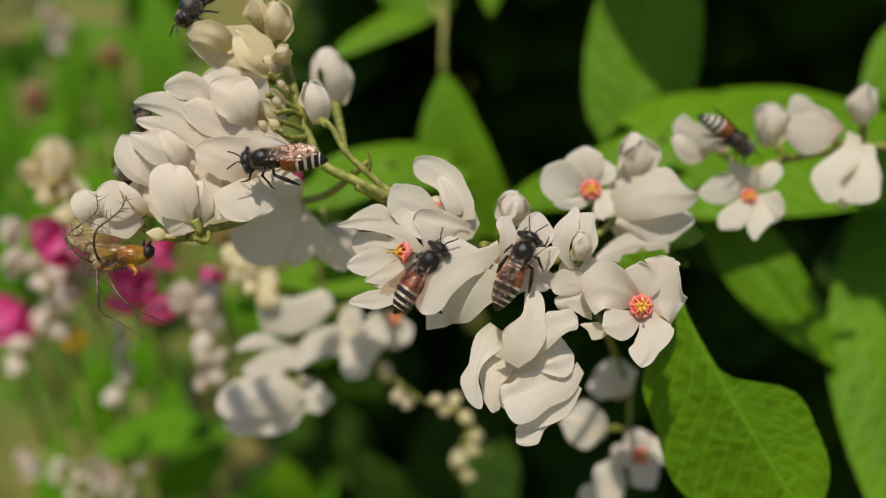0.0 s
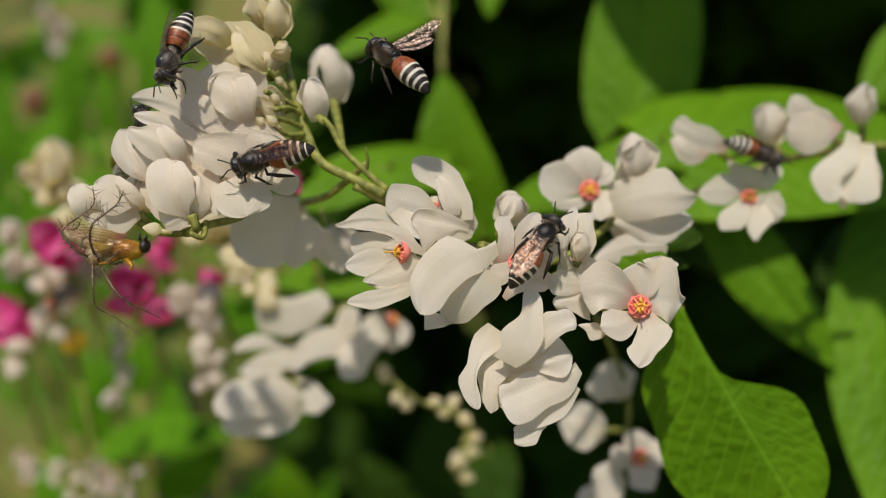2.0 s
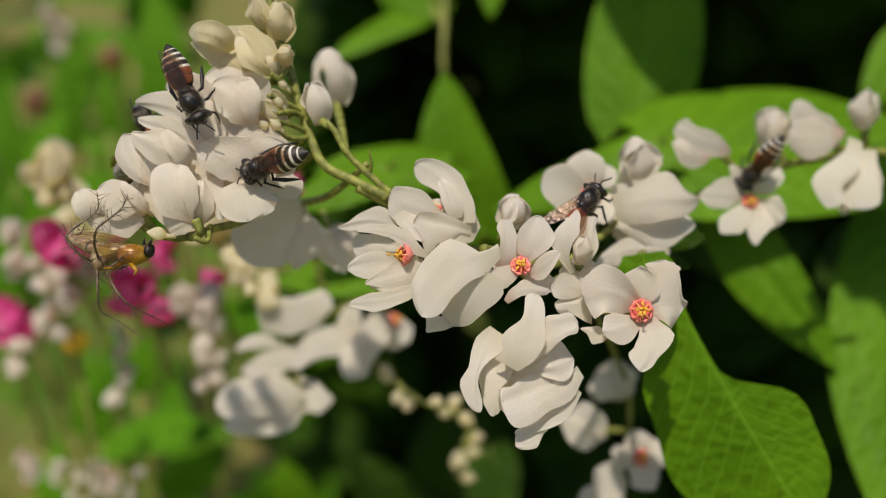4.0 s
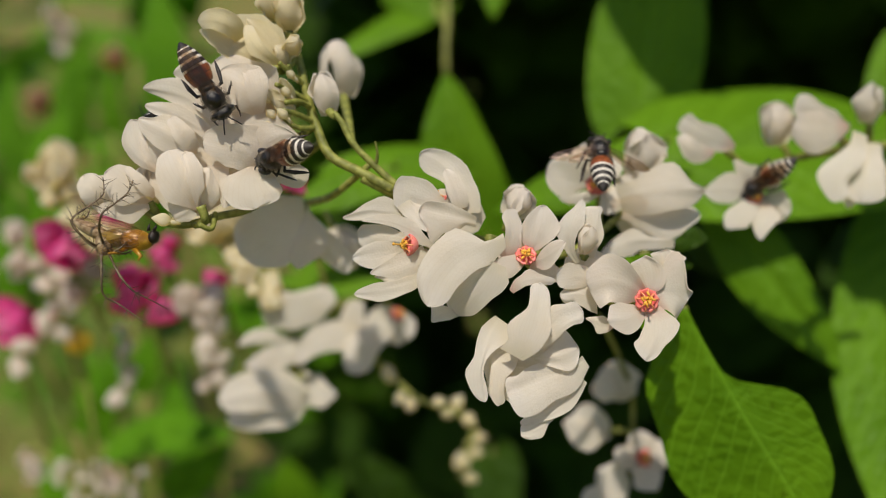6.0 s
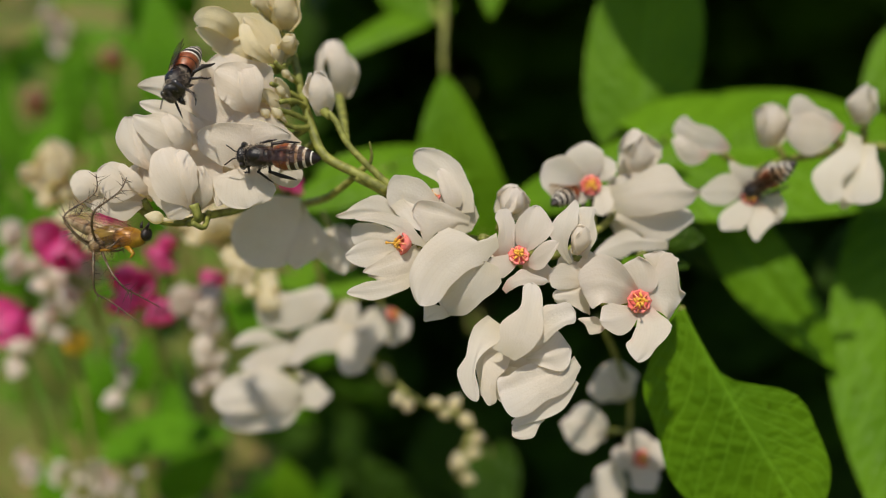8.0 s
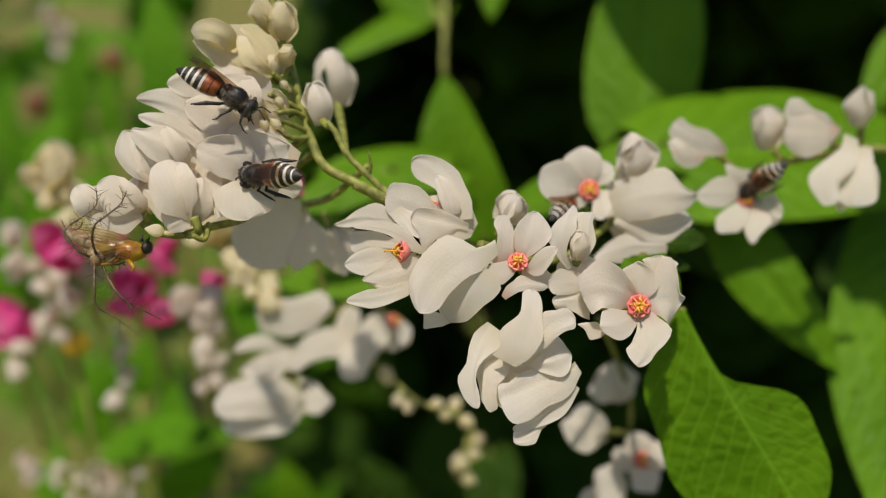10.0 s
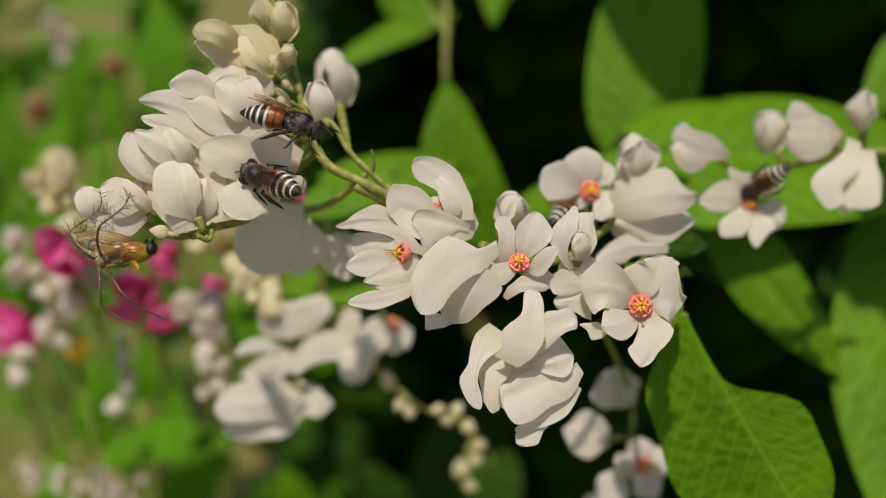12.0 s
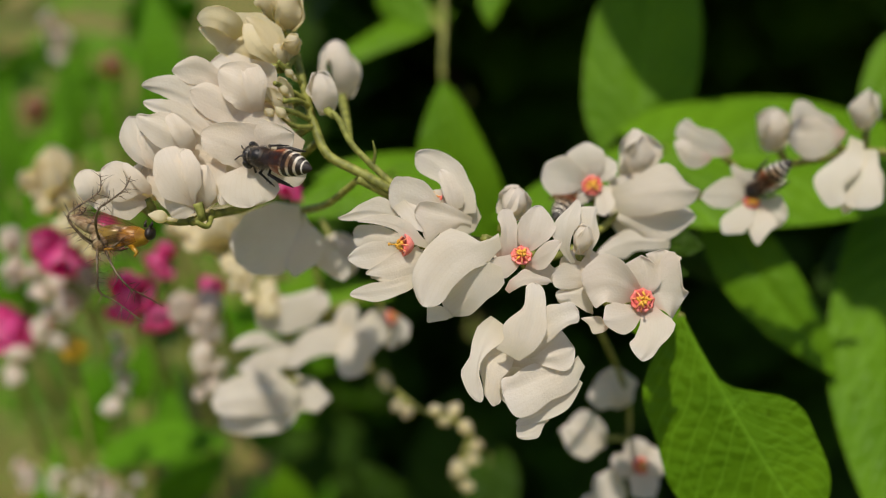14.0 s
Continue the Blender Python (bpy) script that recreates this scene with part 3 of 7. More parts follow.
vine = thing("coral_vine", (60, 150, -20), "green climbing vine with large heart-shaped veined leaves", "vine")
VO = (60, 150, -20)
stem_part(vine, VO, [(-26.8, 480, -178.2), (52.9, 480, -101.7), (119.1, 490, -51.7), (177.6, 490, 6.8), (221.8, 480, 76.8), (272.8, 480, 159.7)], (2.0, 1.6), "stem")
stem_part(vine, VO, [(0.2, 170, 56.6), (0.8, 165, 46.1), (0.5, 162, 34.5), (1.8, 170, 15.9), (8.3, 190, -3.7)], (0.62, 0.55), "stem")
stem_part(vine, VO, [(-5.3, 180, 57.5), (-1, 170, 47), (0.8, 166, 43.6)], (0.7, 0.7), "stem")
# rows marked dark take the leaf colour that has shade put into it
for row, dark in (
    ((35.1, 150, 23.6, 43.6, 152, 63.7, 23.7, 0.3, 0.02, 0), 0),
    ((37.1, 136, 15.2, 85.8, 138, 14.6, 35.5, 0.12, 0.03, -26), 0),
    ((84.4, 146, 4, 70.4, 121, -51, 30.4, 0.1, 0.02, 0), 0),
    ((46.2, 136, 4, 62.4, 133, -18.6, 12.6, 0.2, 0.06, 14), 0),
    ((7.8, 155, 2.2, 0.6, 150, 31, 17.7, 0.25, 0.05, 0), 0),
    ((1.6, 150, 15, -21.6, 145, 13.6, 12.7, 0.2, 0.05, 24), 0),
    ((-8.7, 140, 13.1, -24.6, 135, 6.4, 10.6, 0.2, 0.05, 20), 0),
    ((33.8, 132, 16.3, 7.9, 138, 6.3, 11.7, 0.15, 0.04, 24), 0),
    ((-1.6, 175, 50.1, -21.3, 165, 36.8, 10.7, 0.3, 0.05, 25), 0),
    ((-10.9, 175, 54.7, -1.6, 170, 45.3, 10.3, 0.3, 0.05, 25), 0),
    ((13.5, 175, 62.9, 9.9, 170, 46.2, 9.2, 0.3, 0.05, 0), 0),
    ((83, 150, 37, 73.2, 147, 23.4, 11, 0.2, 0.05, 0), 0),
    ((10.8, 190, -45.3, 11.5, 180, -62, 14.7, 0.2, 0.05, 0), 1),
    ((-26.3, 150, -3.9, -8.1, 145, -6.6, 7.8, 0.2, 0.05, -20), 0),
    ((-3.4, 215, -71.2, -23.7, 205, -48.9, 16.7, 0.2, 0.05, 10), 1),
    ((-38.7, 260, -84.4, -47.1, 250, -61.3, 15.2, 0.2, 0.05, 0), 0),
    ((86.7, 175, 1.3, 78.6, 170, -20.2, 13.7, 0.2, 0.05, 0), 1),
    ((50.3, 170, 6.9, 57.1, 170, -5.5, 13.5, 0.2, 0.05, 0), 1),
    # two leaves mostly hidden behind flowers, added to cast shade further down
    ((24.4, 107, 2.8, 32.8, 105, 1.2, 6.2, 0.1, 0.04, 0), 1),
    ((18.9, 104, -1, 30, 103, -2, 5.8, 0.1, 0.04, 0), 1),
    # two unseen leaves above the view, added to shade the large leaves
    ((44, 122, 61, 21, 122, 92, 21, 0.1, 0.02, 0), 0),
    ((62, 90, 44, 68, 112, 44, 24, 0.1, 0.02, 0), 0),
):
    vine_leaf(vine, VO, row[0:3], row[3:6], row[6], row[7], row[8], row[9], SHADE_TINTED_LEAF if dark else LEAF, lobes=row[12] if len(row) > 12 else 0.16, label=
              "green leaf with shade put into its colour" if dark else "sunlit yellow-green leaf")


# the broad leaf below the spray, one lobe folded back, and a hidden leaf added to shade it
for base, mid, tip, one, other, label in (
    ((27.99, 98.5, -7), (35.5, 99.6, -19.8), (44.2, 101.5, -33), (0.1, 0.15, 0.7, 6.3, 6.7, 5.7, 3.4), (1.5, 7.4, 9.4, 10.9, 10.9, 8.4, 3.9), "sunlit yellow-green leaf with a folded lobe"),
    ((22.6, 94.8, -0.6), (23.2, 94.8, -5), (23.8, 95, -9.6), (2.2, 3.1, 3.5, 3.5, 3.1, 2.3, 1.2), (2.2, 3.2, 3.9, 3.9, 3.4, 2.4, 1.2), "added leaf hidden behind the open flower to cast shade"),
):
    SEED[0] += 1
    LB = Build(VO)
    blade(LB, base, mid, tip, one, other, 0.14, ruffle=0.03, thick=0.25, seed=SEED[0], nu=26, nv=20)
    low_leaf = part("leaf", LB, LEAF, vine, label)
    LB = Build(VO)
    LB.tube(bend([vec(base) * 1.14 + Vector((-3, 4, -3)), vec(base) * 1.06 + Vector((-1, 1, -1)), vec(base) + Vector((0, 0.3, 0))], 5), 0.5, 7)
    part("petiole", LB, STALK, low_leaf)

stuff("weed_foliage", scatter_leaves(1000, lambda r: to_bush((r.uniform(-0.42, -0.03), r.uniform(0.28, 0.85), 0.02 + 0.5 * r.random() ** 1.6)), 21, 4, (0, -0.3, 1)), WEED_LEAF,
      "sunlit small green leaves of weeds beside the hedge", "foliage")


# ---- plants further off on the open side ----
def weed_plant(foot, height, leaves, size, seed, material=WEED_LEAF):
    f = vec(foot)
    ob = thing("weed_plant", f, "tall leafy green weed beside the hedge", "plant", "weeds beside the hedge")
    rng = random.Random(seed)
    top = f + Vector((rng.uniform(-20, 20), rng.uniform(-15, 15), height))
    stem_part(ob, f, [f, (f + top) / 2 + Vector((rng.uniform(-8, 8), 0, 0)), top], (2.2, 1.0))
    for i in range(leaves):
        s = 0.35 + 0.65 * i / leaves
        p = f.lerp(top, s)
        g = i * 2.4 + rng.uniform(-0.4, 0.4)
        d = Vector((math.cos(g), 0.7 * math.sin(g), rng.uniform(0.0, 0.8))).normalized()
        b = Build(f)
        SEED[0] += 1
        sheet(b, p, p + d * size * rng.uniform(0.7, 1.2), size * 0.42, 0.2, 0.15, 0, face=(0, -0.5, 1), profile=leaf_width, nu=10, nv=6, lobes=0.05, seed=SEED[0])
        part("leaf", b, material, ob)
    return ob


for x, y, h, n, size, seed in ((-330, 560, 420, 12, 120, 5), (-420, 800, 520, 12, 150, 8), (-215, 620, 420, 12, 130, 9)):
    weed_plant((x, y, -250 + 0.06 * y), h, n, size, seed)


def blade_plant(rows, label):
    """A weed of broad blades, each on its stalk from one foot in the soil."""
    tips = [vec(r[3:6]) for r in rows]
    mid = sum(tips, Vector()) / len(tips)
    world_mid = BUSH @ (mid * MM)
    foot = to_bush((world_mid.x, world_mid.y + 0.03, 0.0))
    ob = thing("weed_plant", foot, label, "plant", "weeds beside the hedge")
    for r in rows:
        base = vec(r[0:3])
        b = Build(foot)
        b.tube(bend([foot, foot.lerp(base, 0.6) + Vector((0, 8, 0)), base], 5), 1.3, 7)
        stalk = part("stalk", b, STALK, ob)
        b = Build(foot)
        SEED[0] += 1
        sheet(b, base, r[3:6], r[6], 0.25, 0.06, r[9], profile=leaf_width, ruffle=0.04, nu=14, nv=8, thick=0.3, seed=SEED[0], recurve=0.2)
        part("leaf", b, WEED_LEAF, stalk, "bright green blade")


blade_plant([(-118.1, 270, 31.6, -110.7, 265, 67.9, 14.2, 0, 0, 10), (-116.9, 250, 1.8, -112.8, 255, 43.3, 15.9, 0, 0, -10), (-128.8, 250, -17.3, -127.8, 250, 20.9, 8.3, 0, 0, 0), (-148.2, 300, 22.1, -152.2, 300, 63.9, 12, 0, 0, 20)], "tall pale green weed with upright blades")
blade_plant([(-92.8, 280, 44.8, -95.9, 280, 89.4, 18.6, 0, 0, 0), (-81.4, 270, 21.7, -82.3, 270, 52.2, 12.5, 0, 0, -20), (-116.3, 300, 40, -113.3, 300, 75.9, 12, 0, 0, 15)], "green weed with upright blades near the hedge")
blade_plant([(-97.8, 240, -57.2, -90.3, 235, -23.2, 9.8, 0, 0, 10), (-107.7, 250, -54.6, -103.6, 250, -28.1, 7.3, 0, 0, -10), (-85.5, 215, -49.8, -50.9, 205, -44.1, 15.3, 0, 0, -35), (-125, 260, -20.5, -130.2, 260, 1.9, 8.6, 0, 0, 0)], "lime green weed with broad blades")
blade_plant([(-81.6, 230, -39.6, -79, 228, -22.6, 10.6, 0, 0, 10), (-69.3, 230, -57.9, -75.5, 235, -31.1, 12.4, 0, 0, -15), (-72.2, 220, -64.1, -54.8, 215, -49.8, 13, 0, 0, 20), (-102.9, 230, -70.1, -106, 230, -54.8, 10.7, 0, 0, 0), (-92, 250, -19.8, -88.6, 250, 0.2, 10, 0, 0, 0)], "bright green weed with broad blades")
blade_plant([(-91.4, 400, -129.9, -74.5, 395, -102, 15.8, 0, 0, 20), (-59.5, 400, -129.9, -51.5, 400, -106, 13.3, 0, 0, -20), (-83.6, 260, -79.2, -78.4, 260, -62, 10.4, 0, 0, 0)], "low green weed at the foot of the hedge")


# ---- the flowering sprays ----
SWAY = {
    "spray": [(0, -0.3, -1.7, -0.04), (0.5, -0.6, -1.54, 0.17), (1, -0.76, -1.17, -0.17), (1.5, -0.72, -1.21, 0.35), (2, -0.38, -1.55, 0.04), (2.5, -0.21, -1.82, 0.27), (3, -0.2, -1.91, 0.31), (5.5, -0.4, -1.32, 0.48), (6, -0.02, -0.79, 0.31), (6.5, 0, 0, 0), (7, -0.1, 0.28, 0.43), (7.5, -0.12, 0.17, 0.43), (8, -0.45, -0.73, 0.84), (10.5, -0.62, -1.3, 0.01), (11, -0.58, -1.34, 0.01), (11.5, -0.54, -1.28, -0.23), (12, -0.68, -0.79, -0.23), (12.5, -0.71, -0.4, 0.03), (13, -0.66, 0.52, 0.25), (13.5, -0.35, 0.7, 0.26), (14, -0.12, -0.06, 0.26)],
    "raceme": [(0, -0.37, -1.73, -2.21), (0.5, -0.55, -1.51, -2.07), (1, -0.72, -1.25, -1.85), (1.5, -0.77, -1.12, -1.64), (2, -0.58, -1.32, -1.42), (2.5, -0.29, -1.6, -1.88), (3, -0.32, -1.71, -1.8), (5.5, -0.32, -1.3, -1.02), (6, -0.03, -0.68, -0.44), (6.5, 0, 0, 0), (7, -0.03, 0.34, 0.89), (7.5, -0.08, 0.33, 0.34), (8, -0.39, -0.67, 0.3), (10.5, -0.48, -1.57, -0.8), (11, -0.41, -1.46, -0.95), (11.5, -0.45, -1.55, -0.96), (12, -0.3, -0.78, -1.55), (12.5, -0.76, -0.49, 0), (13, -0.53, 0.54, -0.03), (13.5, -0.17, 0.83, 0.65), (14, 0.06, 0.16, 0.18)],
    "right": [(0, -0.44, -0.89, 0.4), (0.5, -0.66, -0.1, -0.09), (1, -0.82, -0.2, -0.51), (1.5, -0.7, -0.15, 0.11), (2, -0.33, -0.69, -0.21), (2.5, -0.38, -1.1, 0.67), (3, -0.27, -1.34, 1.26), (5.5, -0.44, -0.88, 0.01), (6, -0.12, -0.54, 0.3), (6.5, 0, 0, 0), (7, -0.07, 0.13, 0.49), (7.5, -0.07, 0.07, -0.07), (8, -0.38, -0.66, 0.09), (10.5, -0.88, -0.93, -0.04), (11, -0.66, -1.14, -0.13), (11.5, -0.82, -0.93, 0.02), (12, -0.71, -0.62, -0.37), (12.5, -0.76, -0.25, 0.25), (13, -0.49, 0.46, -0.13), (13.5, -0.21, 0.59, 0.17), (14, 0.02, -0.3, 0.67)],
    "shade": [(0, 0.14, -1.71, 0), (0.5, -0.13, -1.58, 0), (1, -0.2, -1.44, 0), (1.5, -0.39, -1.32, 0), (2, -0.13, -1.58, 0), (2.5, -0.07, -1.79, 0), (3, 0.07, -1.65, 0), (5.5, -0.13, -1.19, 0), (6, 0.08, -0.59, 0), (6.5, 0, 0, 0), (7, -0.13, 0.39, 0), (7.5, -0.27, 0.27, 0), (8, -0.33, -0.65, 0), (10.5, -0.21, -1.4, 0), (11, -0.13, -1.44, 0), (11.5, -0.2, -1.45, 0), (12, -0.39, -0.98, 0), (12.5, -0.59, -0.46, 0), (13, -0.73, 0.6, 0), (13.5, -0.53, 0.87, 0), (14, -0.33, 0, 0)],
}
O1, O2, O3, O4 = (6.8, 88, 2.4), (-8.4, 88, 8.2), (42.7, 108, 10.1), (-19.18, 129.71, -13.73)


def swayed(origin, rows):
    """Poses of a spray that rocks in the breeze: seconds, shift to the right and up in millimetres, turn in degrees."""
    o = vec(origin)
    return [(t, BUSH @ Matrix.Translation((o + Vector((x, 0, z))) * MM) @ pose(0, 0, 0, 0, deg, 0)) for t, x, z, deg in rows]


spray = thing("flower_spray", O1, "white coral-vine flowers with coral-red throats on a green stalk", "flowers")
stem_part(spray, O1, [(-8.6, 90, 8.2), (-5.1, 91, 6.4), (0.4, 92, 2.8), (5.9, 93, 1.3), (13, 95, 0.1), (18.1, 99, 2.7), (24.6, 104, 7.7)], (0.55, 0.42))
HUB = (12.4, 93, -1.8)
blade_flower(spray, O1, [HUB, (17.9, 91, -4.8), (20.9, 87.5, -4.6)], [
    ((23.14, 88, -1.81), (23.22, 87.6, -0.53), (23.15, 87.6, 0.76), (0.1, 0.4, 0.9, 1.3, 1.6, 1.9, 2.3), (0.4, 0.6, 1, 1.3, 1.8, 1, 0.5), 0.1, 0, 0),
    ((21.23, 86.9, -4.1), (23.25, 86.8, -3.11), (25.71, 87.6, -3.61), (0.1, 0.4, 0.9, 3.2, 3.4, 0.5, 0.1), (1.6, 2.4, 2.8, 2.9, 2.9, 3.2, 4.2), -0.1, 0.05, -0.05),
    ((20.92, 86.8, -3.98), (20.99, 86.3, -1.89), (20.48, 86.4, 0.11), (0.1, 0.5, 1.1, 1.5, 1.7, 1.9, 2.5), (0.1, 0.9, 1.5, 1.6, 1.3, 0.8, 0.4), 0.12, 0, 0),
    ((20.52, 86.8, -3.86), (17.44, 85.2, -2.51), (14.55, 85.6, -2.9), (0.9, 1.8, 2, 2.1, 2.1, 2.5, 3.5), (0.5, 1.1, 1.9, 2.5, 2.7, 2.1, 1.8), -0.12, 0, 0.1),
    ((20.47, 86.6, -5.23), (18.43, 85.2, -6.02), (16.4, 84.6, -6.24), (0.6, 1, 1.5, 1.7, 1.5, 1, 0.6), (0.5, 0.9, 1.2, 1.5, 1.7, 1.6, 1.8), 0.1, 0, 0),
    ((21.16, 86.6, -5), (21.25, 85, -7.66), (20.07, 84.2, -10.18), (0.7, 1.4, 2.4, 1.8, 1.1, 0.9, 0.6), (0.8, 0.9, 1.1, 1.4, 1.6, 1.8, 1.5), 0.12, 0, 0.06),
    ((17.54, 86.9, -6.98), (15.94, 86.5, -6.86), (14.55, 86.6, -6.27), (0.1, 0.6, 0.8, 1, 0.3, 0.1, 0.1), (0.1, 0.4, 0.9, 0.9, 0.7, 0.5, 0.3), 0.1, 0, 0),
], (20.6, 86.2, -4.4, -0.05, -1, 0.12, 1.3), material=WHITE, label="wide open white flower")
blade_flower(spray, O1, [HUB, (9.4, 91, -1.1), (8.4, 87, 0.1)], [
    ((8.94, 87.4, 0.06), (7.24, 87.2, 0.41), (5.56, 87.2, 0.06), (0.6, 1.7, 1.8, 1.8, 1.8, 1.8, 2.1), (0.6, 1.2, 2, 2, 1.4, 0.9, 0.7), 0.1, 0, 0),
    ((8.92, 87.2, -0.98), (10.42, 86.8, -1.55), (11.99, 86.8, -2.02), (0.3, 0.5, 0.8, 1, 1.1, 0.9, 1), (0.2, 0.6, 1.1, 1.1, 0.9, 0.8, 0.9), 0.1, 0, 0),
    ((8.76, 86.8, 0.29), (9.64, 86.2, 2.66), (10.24, 86.6, 5.18), (0.1, 1.1, 1.5, 1.8, 1.6, 1.2, 0.9), (0.1, 0.8, 1.4, 1.9, 2, 1.4, 0.7), -0.1, 0, 0.05),
    ((7.48, 86.6, -0.17), (7.06, 85.7, 2.33), (6.73, 85.9, 4.85), (1, 2, 1.3, 0.8, 0.7, 1, 0.9), (0.1, 0.6, 0.7, 0.8, 1, 0.8, 0.8), 0.1, 0.1, 0),
    ((8.38, 86.4, -0.34), (6.72, 85.2, -0.9), (5.12, 84.8, -1.35), (0.1, 0.6, 0.9, 1.1, 1.2, 0.9, 0.4), (0.1, 0.8, 0.9, 1, 1.1, 1, 1.1), 0.1, 0, 0),
    ((8.95, 86.4, -0.63), (10.67, 85.3, 0.21), (12.22, 85.2, 1.47), (0.1, 0.3, 0.7, 0.9, 1, 0.9, 0.7), (0.1, 1, 1.2, 1, 0.7, 0.4, 0.2), -0.08, 0, 0),
    ((6.8, 85.3, -3.46), (8.77, 84.6, -2.22), (11.2, 85.2, -2.49), (0.2, 0.6, 0.7, 1, 0.5, 0.3, 0.4), (0.4, 0.5, 0.5, 0.6, 0.6, 0.6, 0.6), 0.15, 0, 0),
], (8.35, 86.1, 0, 0.02, -1, 0.5, 1.15), material=WHITE, label="open white flower")
# folded flower behind the wide one
blade_flower(spray, O1, [HUB, (13.8, 92, -2.4), (14.1, 90, -2.3)], [
    ((16.86, 88.8, -3.48), (14.88, 88.6, -1.74), (13, 88.6, 0.06), (2.7, 2.9, 2.8, 2.8, 2.2, 1.4, 1), (1.8, 2.2, 2.6, 2.7, 2.5, 2.4, 2.3), 0.1, 0, 0),
    ((15.43, 88, -1.93), (15.49, 87.4, -0.87), (15.67, 87.4, 0.17), (0.5, 0.8, 1.1, 1, 0.8, 0.7, 0.4), (0.1, 0.6, 0.8, 1, 1.1, 0.7, 0.5), 0.1, 0, 0),
    ((15.82, 87.6, -3.72), (13.86, 87, -3.82), (11.99, 86.8, -4.03), (2.2, 2, 1.5, 1.1, 0.7, 0.9, 0.9), (0.6, 1.6, 1.3, 1.1, 0.9, 0.7, 0.6), 0.15, 0, 0),
    ((15.44, 87.4, -2.26), (13.43, 86.6, -2.03), (11.53, 86.4, -2.12), (0.1, 0.9, 1.1, 1.3, 1.3, 1.2, 1.3), (0.1, 1, 1.3, 1.3, 1.4, 1.1, 1.1), 0.15, 0, 0),
], label="crumpled half-open white flower")
# upright folded flower
blade_flower(spray, O1, [HUB, (14, 91, -0.8), (14.2, 89, 0.1)], [
    ((15.05, 87.2, -0.12), (15.49, 86.8, 2.5), (15.94, 87, 5.14), (0.1, 0.1, 0.5, 0.9, 1.2, 1.6, 2.2), (0.4, 0.5, 0.8, 0.9, 0.6, 0.3, 0.6), 0.1, 0, 0),
    ((13.69, 86.6, -0.63), (12.76, 85.6, 2.63), (14.08, 86.2, 5.78), (0.2, 0.6, 1, 1.4, 1, 0.4, 0.2), (0.3, 0.2, 0.5, 0.9, 1.3, 1, 0.9), 0.15, 0.05, 0.1),
], label="folded upright white flower")
closed_flower(spray, O1, (14.4, 85.9, 1.7), 3.2, (0.12, -0.2, 1), 0.4, 0.6, IVORY, [(14.7, 90, -0.8), (14.7, 88.5, 0.1)], label="cream flower bud", count=3)
closed_flower(spray, O1, (7.9, 91, 5.7), 4, (0.35, -0.45, 0.8), 0.6, 1.0, WHITE_BACK, label="small closed white flower")
# two flowers that face up to the open side
blade_flower(spray, O1, [(0.4, 92, 2.8), (1, 91, 4.3), (0.1, 89, 5.7)], [
    ((3.9, 89, 3.01), (1.13, 88.6, 4.27), (-1.71, 88.6, 5.35), (0.5, 1.7, 2, 2.2, 2.1, 2, 2.3), (1.2, 2.1, 2.2, 2.2, 2.3, 2.2, 2.2), 0.1, 0, 0),
    ((2.45, 88, 4.38), (1.01, 88.6, 8.29), (-2.5, 89.6, 10.65), (0.7, 1.4, 1.4, 1.2, 1.5, 1.6, 1.6), (1.4, 1.6, 1.6, 1.8, 1.6, 1.3, 1), -0.1, 0, 0),
    ((1.8, 87.6, 4.89), (1.17, 87.2, 6.94), (0.17, 87.6, 8.9), (0.1, 0.8, 0.9, 0.9, 0.8, 0.7, 0.6), (0.7, 1, 1, 1, 0.9, 0.7, 0.4), 0.1, 0, 0),
    ((0.12, 88, 5.2), (-2.46, 87.1, 6.03), (-5.08, 87, 6.7), (0.6, 1.2, 1.8, 1.9, 1.9, 1.9, 1.6), (0.5, 1, 1.6, 1.9, 1.9, 1.7, 2), -0.1, 0.05, 0),
    ((-3.58, 86.9, 5.71), (-2.58, 86.5, 4.1), (-1.66, 86.2, 2.46), (0.1, 0.4, 0.9, 1, 1, 0.7, 0.5), (1.4, 1.3, 1.2, 0.9, 0.7, 0.5, 0.2), 0.1, 0, 0),
    ((3.35, 87, 3.41), (0.42, 85.9, 3.88), (-2.46, 86.2, 4.52), (0.5, 0.4, 1.4, 1.5, 3, 1.5, 0.8), (0.6, 0.9, 1.2, 1.5, 1.4, 1.3, 1.4), 0.12, -0.05, 0.08),
], (-0.1, 88.6, 5.9, -0.45, -0.5, 0.75, 0.6), label="white flower opening upward")
